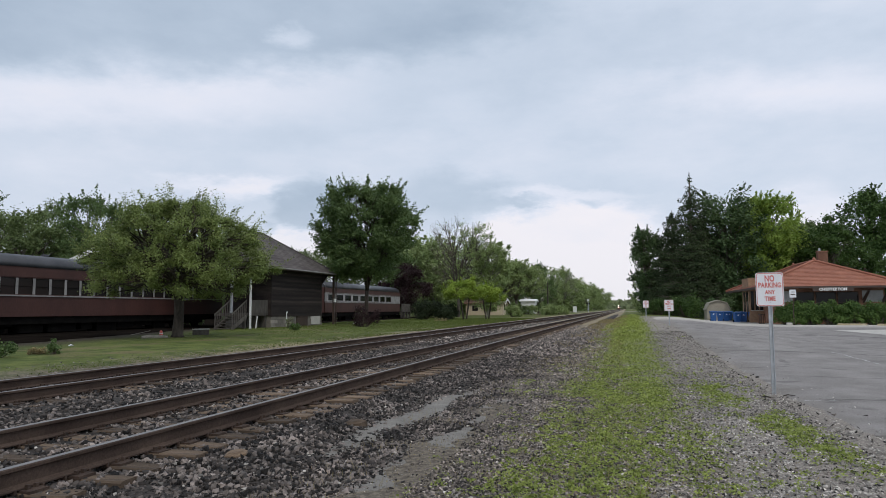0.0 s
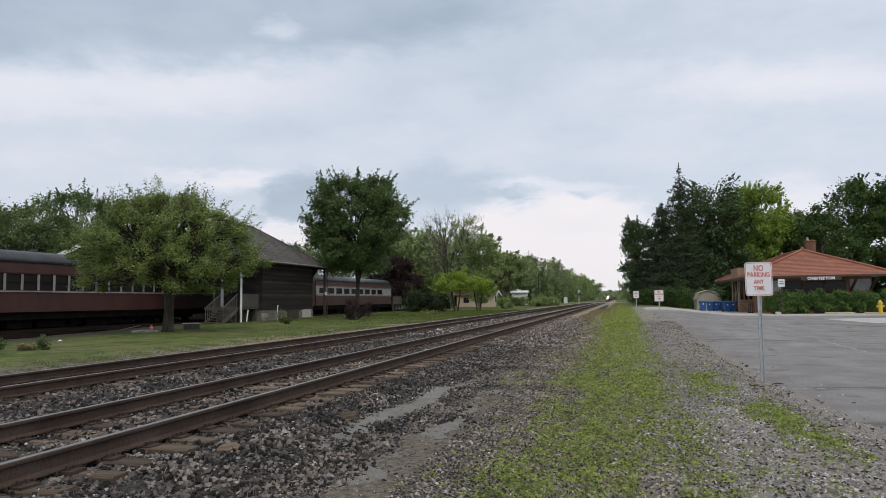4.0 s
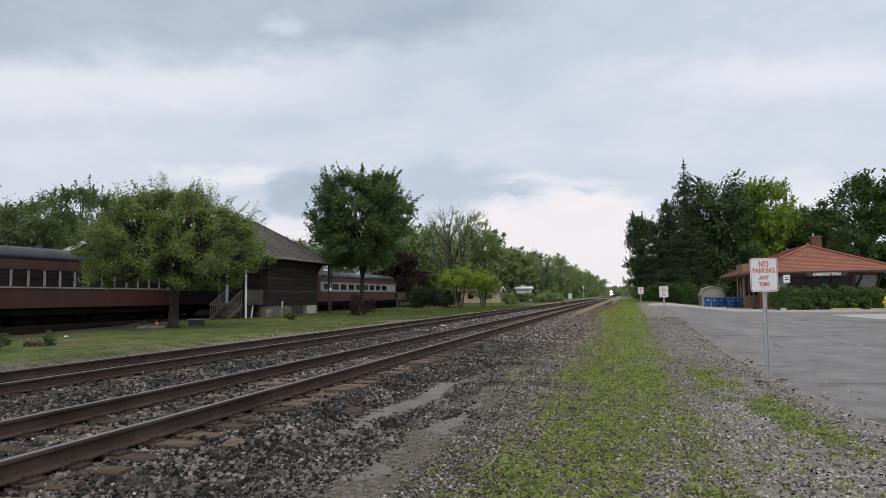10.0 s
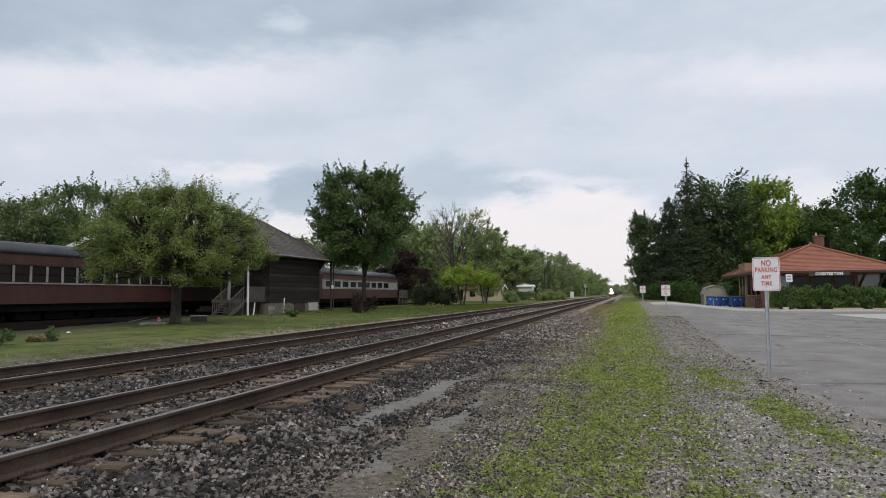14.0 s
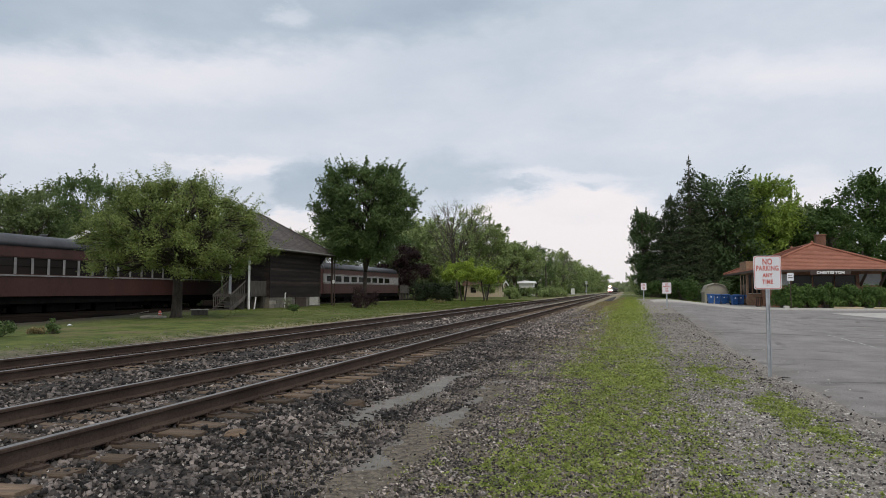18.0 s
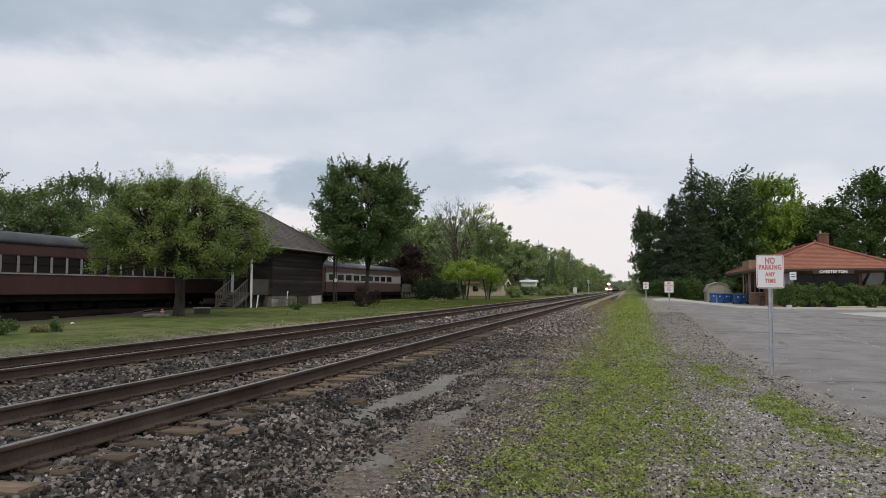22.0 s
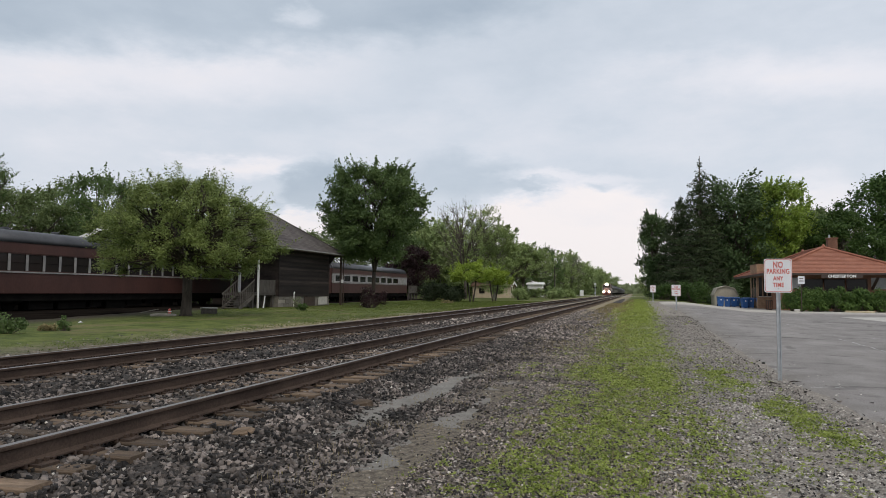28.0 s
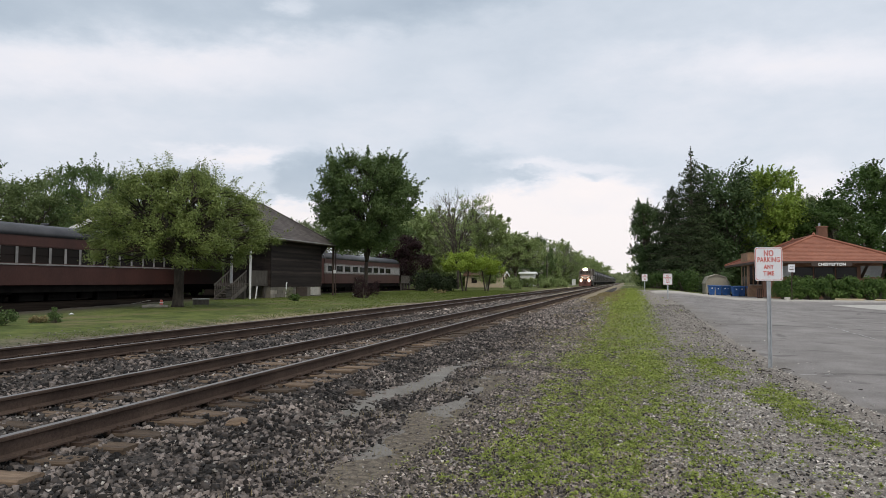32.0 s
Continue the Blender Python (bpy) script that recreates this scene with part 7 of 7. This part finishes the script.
def weed_cover(x, y):
    """How thickly weeds grow there, 0 to 1."""
    inner = -0.7 * smooth_step(12, 30, y)
    strip = smooth_step(-1.6 - 0.5 * inner, -0.65 - 0.7 * inner, x) * (1 - smooth_step(0.15, 1.35, x))
    n = 0.8 * noise.noise((x * 1.7, y * 0.55, 11)) + 0.5 * noise.noise((x * 4.5, y * 2.2, 12))
    d = strip * (0.36 + 0.95 * n + 0.16 * smooth_step(-0.6, 0.4, x) + 0.34 * smooth_step(10, 19, y))
    # a second, patchy belt that slants past the sign
    belt = math.exp(-((x - 2.10 + 0.085 * (y - 8)) / 0.42) ** 2) * smooth_step(6.8, 8.6, y) * (1 - smooth_step(14.5, 17, y))
    d = max(d, belt * (0.26 + 1.3 * n))
    d = max(d, (0.12 - 0.11 * smooth_step(16, 24, y)) * smooth_step(-2.0, -1.2, x) * (1 - smooth_step(2.0, 2.6, x)) * (0.5 + n))
    d = max(d, 0.16 * smooth_step(10, 14, y) * smooth_step(-2.6, -1.8, x) * (1 - smooth_step(-0.9, -0.5, x)) * (0.3 + 2 * n))
    return min(1.0, max(0.0, d))


def grow_weeds():
    """Small rosettes near by, single tufts farther off."""
    for name, label, mat_, n, seed, y0, y1, lo, hi, power, many, spread in (
            ("low_weeds", "low broad-leaved green weeds on the verge", WEED, 32000, 31, 3.5, 15, 0.009, 0.019, 1.5, 11, 0.029),
            ("low_weeds", "low broad-leaved green weeds on the verge", WEED, 22000, 32, 12, 34, 0.014, 0.032, 1.2, 4, 0.05),
            ("low_weeds", "low broad-leaved green weeds on the verge", WEED, 15000, 33, 30, 90, 0.03, 0.06, 1.2, 3, 0.09)):
        x, y, rng = scatter(n, seed, -2.5, 2.9, y0, y1, power)
        cs = []
        for a, b in zip(x, y):
            d = weed_cover(a, b)
            if rng.random() < d:
                z, big, tall = ground_z(a, b), spread * rng.uniform(0.6, 1.5), rng.uniform(0.015, 0.055)
                for _ in range(many):
                    ox, oy = rng.normal(0, big), rng.normal(0, big)
                    cs.append((a + ox, b + oy, z + 0.005 + tall * max(0.05, 1 - math.hypot(ox, oy) / (2 * big)) * rng.uniform(0.4, 1)))
        c = np.array(cs)
        v, f = leaf_cards(c, np.tile([0, 0, 1.1], (len(c), 1)), rng.uniform(lo, hi, len(c)), seed, 0.7, 0.2)
        tagged(part(name, array_mesh(name, v, f, mat_), None), label, "weeds", kind="stuff")


def blades(name, label, mat_, pts, heights, widths, seed):
    rng = np.random.default_rng(seed)
    n = len(pts)
    a = rng.uniform(0, 6.283, n)
    lean = rng.normal(0, 0.35, (n, 2)) * heights[:, None]
    side = np.stack([np.cos(a), np.sin(a), np.zeros(n)], 1) * widths[:, None]
    tip = pts + np.concatenate([lean, heights[:, None]], 1)
    mid = pts + np.concatenate([lean * 0.35, heights[:, None] * 0.6], 1)
    v = np.stack([pts - side, pts + side, mid + side * 0.7, mid - side * 0.7, tip], 1).reshape(-1, 3)
    i = np.arange(n)[:, None] * 5
    f = np.concatenate([i + np.array([[0, 1, 2]]), i + np.array([[0, 2, 3]]), i + np.array([[3, 2, 4]])], 1).reshape(-1, 3)
    tagged(part(name, array_mesh(name, v, f, mat_), None), label, "grass", kind="stuff")


def grow_grass():
    x, y, rng = scatter(42000, 41, -1.9, 1.6, 3.4, 60, 2.2)
    pts = np.array([(a, b, ground_z(a, b) - 0.005) for a, b in zip(x, y) if rng.random() < (0.12 if a < 0.6 else 0.02) + weed_cover(a, b)])
    far = np.clip(pts[:, 1] / 14, 0.8, 3)
    blades("verge_grass", "short green grass on the verge", VERGE, pts, rng.uniform(0.015, 0.04, len(pts)) * far, rng.uniform(0.0018, 0.0036, len(pts)) * far ** 1.5, 42)
    x, y, rng = scatter(17000, 48, -3.0, 0.0, 16, 85, 1.1)
    pts = np.array([(a, b, max(bed_z(a, b), ground_z(a, b))) for a, b in zip(x, y) if rng.random() < 0.35 + noise.noise((a * 1.2, b * 0.5, 5)) - 0.2 * abs(a + 1.6)])
    far = pts[:, 1] / 20
    blades("straw_verge", "straw-coloured dry grass along the ballast", STRAW, pts, rng.uniform(0.03, 0.07, len(pts)) * np.clip(far, 1, 2.5), rng.uniform(0.004, 0.009, len(pts)) * far, 49)
    x, y, rng = scatter(16000, 43, -2.9, 0.2, 3.2, 24, 1.6)
    pts = np.array([(a, b, bed_z(a, b) if a < -1.4 else ground_z(a, b)) for a, b in zip(x, y) if rng.random() < 0.25 + noise.noise((a * 1.7, b * 1.7, 3))])
    blades("dry_grass", "straw-coloured dry grass on the ballast's edge", STRAW, pts, rng.uniform(0.03, 0.10, len(pts)), rng.uniform(0.0012, 0.0028, len(pts)), 44)
    # lawn beyond the tracks
    rng = np.random.default_rng(45)
    n = 60000
    x = -12.0 - 16 * rng.random(n) ** 1.3
    y = 10 + 85 * rng.random(n) ** 1.3
    k = in_view(x, y)
    pts = np.array([(a, b, 0.26) for a, b in zip(x[k], y[k]) if noise.noise((a * 0.35, b * 0.35, 8)) > -0.35 + 0.85 * smooth_step(-20.2, -23.6, a + 0.28 * (b - 24.6))])
    far = np.clip(pts[:, 1] / 25, 0.8, 2.5)
    blades("lawn_grass", "mown green lawn beyond the tracks", GRASS, pts, rng.uniform(0.018, 0.045, len(pts)) * far, rng.uniform(0.008, 0.016, len(pts)) * far, 46)


def lay_litter():
    """Dead leaves, bark and straw bits on the verge."""
    x, y, rng = scatter(30000, 51, -2.2, 2.2, 3.4, 18, 1.7)
    c = np.array([(a, b, max(ground_z(a, b), bed_z(a, b) if a < -1.3 else -9) + 0.008) for a, b in zip(x, y) if rng.random() < (0.9 - 0.35 * abs(a + 0.6)) * (0.25 if a < -1.3 else 1)])
    v, f = leaf_cards(c, np.tile([0, 0, 1.4], (len(c), 1)), rng.uniform(0.006, 0.018, len(c)), 52, 0.4, 0.15)
    tagged(part("leaf_litter", array_mesh("leaf_litter", v, f, STRAW), None), "dry leaves and straw bits on the verge", "litter", kind="stuff")


grow_weeds()
grow_grass()
lay_litter()

# ---- what moves ----
LOCO = build_locomotive()
CARS = [build_tank_car()]
for _ in range(21):
    CARS.append(copy_thing(CARS[0], pose(FAR, 100, RAIL)))


def build_bird():
    """A small dark bird in flight, wings spread."""
    t = thing("bird", "small dark bird flying past", "bird", 0, -30, 12)
    part("body", Geo().tube([(0, -0.09, 0), (0, -0.06, 0.005), (0, 0.0, 0), (0, 0.06, 0), (0, 0.13, 0.01)], [0.008, 0.022, 0.03, 0.02, 0.006], 8), LOCO_BLACK, t, smooth=True)
    for s in (-1, 1):
        part("wing", Geo().add([(0.01 * s, -0.04, 0.01), (0.10 * s, -0.06, 0.05), (0.20 * s, 0.0, 0.03), (0.11 * s, 0.03, 0.045), (0.01 * s, 0.05, 0.01), (0.01 * s, 0.0, -0.004), (0.10 * s, -0.01, 0.036)], [(0, 1, 3, 4), (1, 2, 3), (0, 5, 6, 1), (1, 6, 2), (2, 6, 3), (3, 6, 5, 4)]), LOCO_BLACK, t, "dark pointed wing")
    part("tail", Geo().prism([(0.12, 0.004), (0.20, 0.0), (0.20, 0.006), (0.12, 0.014)], "x", -0.02, 0.02), LOCO_BLACK, t)
    return t


BIRD = build_bird()
SPEED, HEAD_END = 21.5, 171.0


def motions():
    """The train comes on at an even pace and is 171 m down the line when the clip ends."""
    offset = 0.0
    for ob, length in [(LOCO, 22.6)] + [(c, 18.4) for c in CARS]:
        y1 = HEAD_END + offset
        walk(ob, [(0, pose(FAR, y1 + SPEED * 32.0, RAIL)), (16, pose(FAR, y1 + SPEED * 16.0, RAIL)), (32, pose(FAR, y1, RAIL))])
        offset += length
    walk(BIRD, [(0, pose(-16, -4, 14, 0, 0, -70)), (6.6, pose(-15.2, 14, 11.0, 0, 0, -70)), (6.9, pose(-8.9, 20.0, 9.2, 0, 0, -70)), (7.0, pose(-4.6, 20.9, 5.9, 0, 0, -70)), (7.3, pose(9, 23, 1.4, 0, 0, -70)), (7.8, pose(30, 30, 4, 0, 0, -70)), (32, pose(60, -20, 14, 0, 0, -70))])


motions()
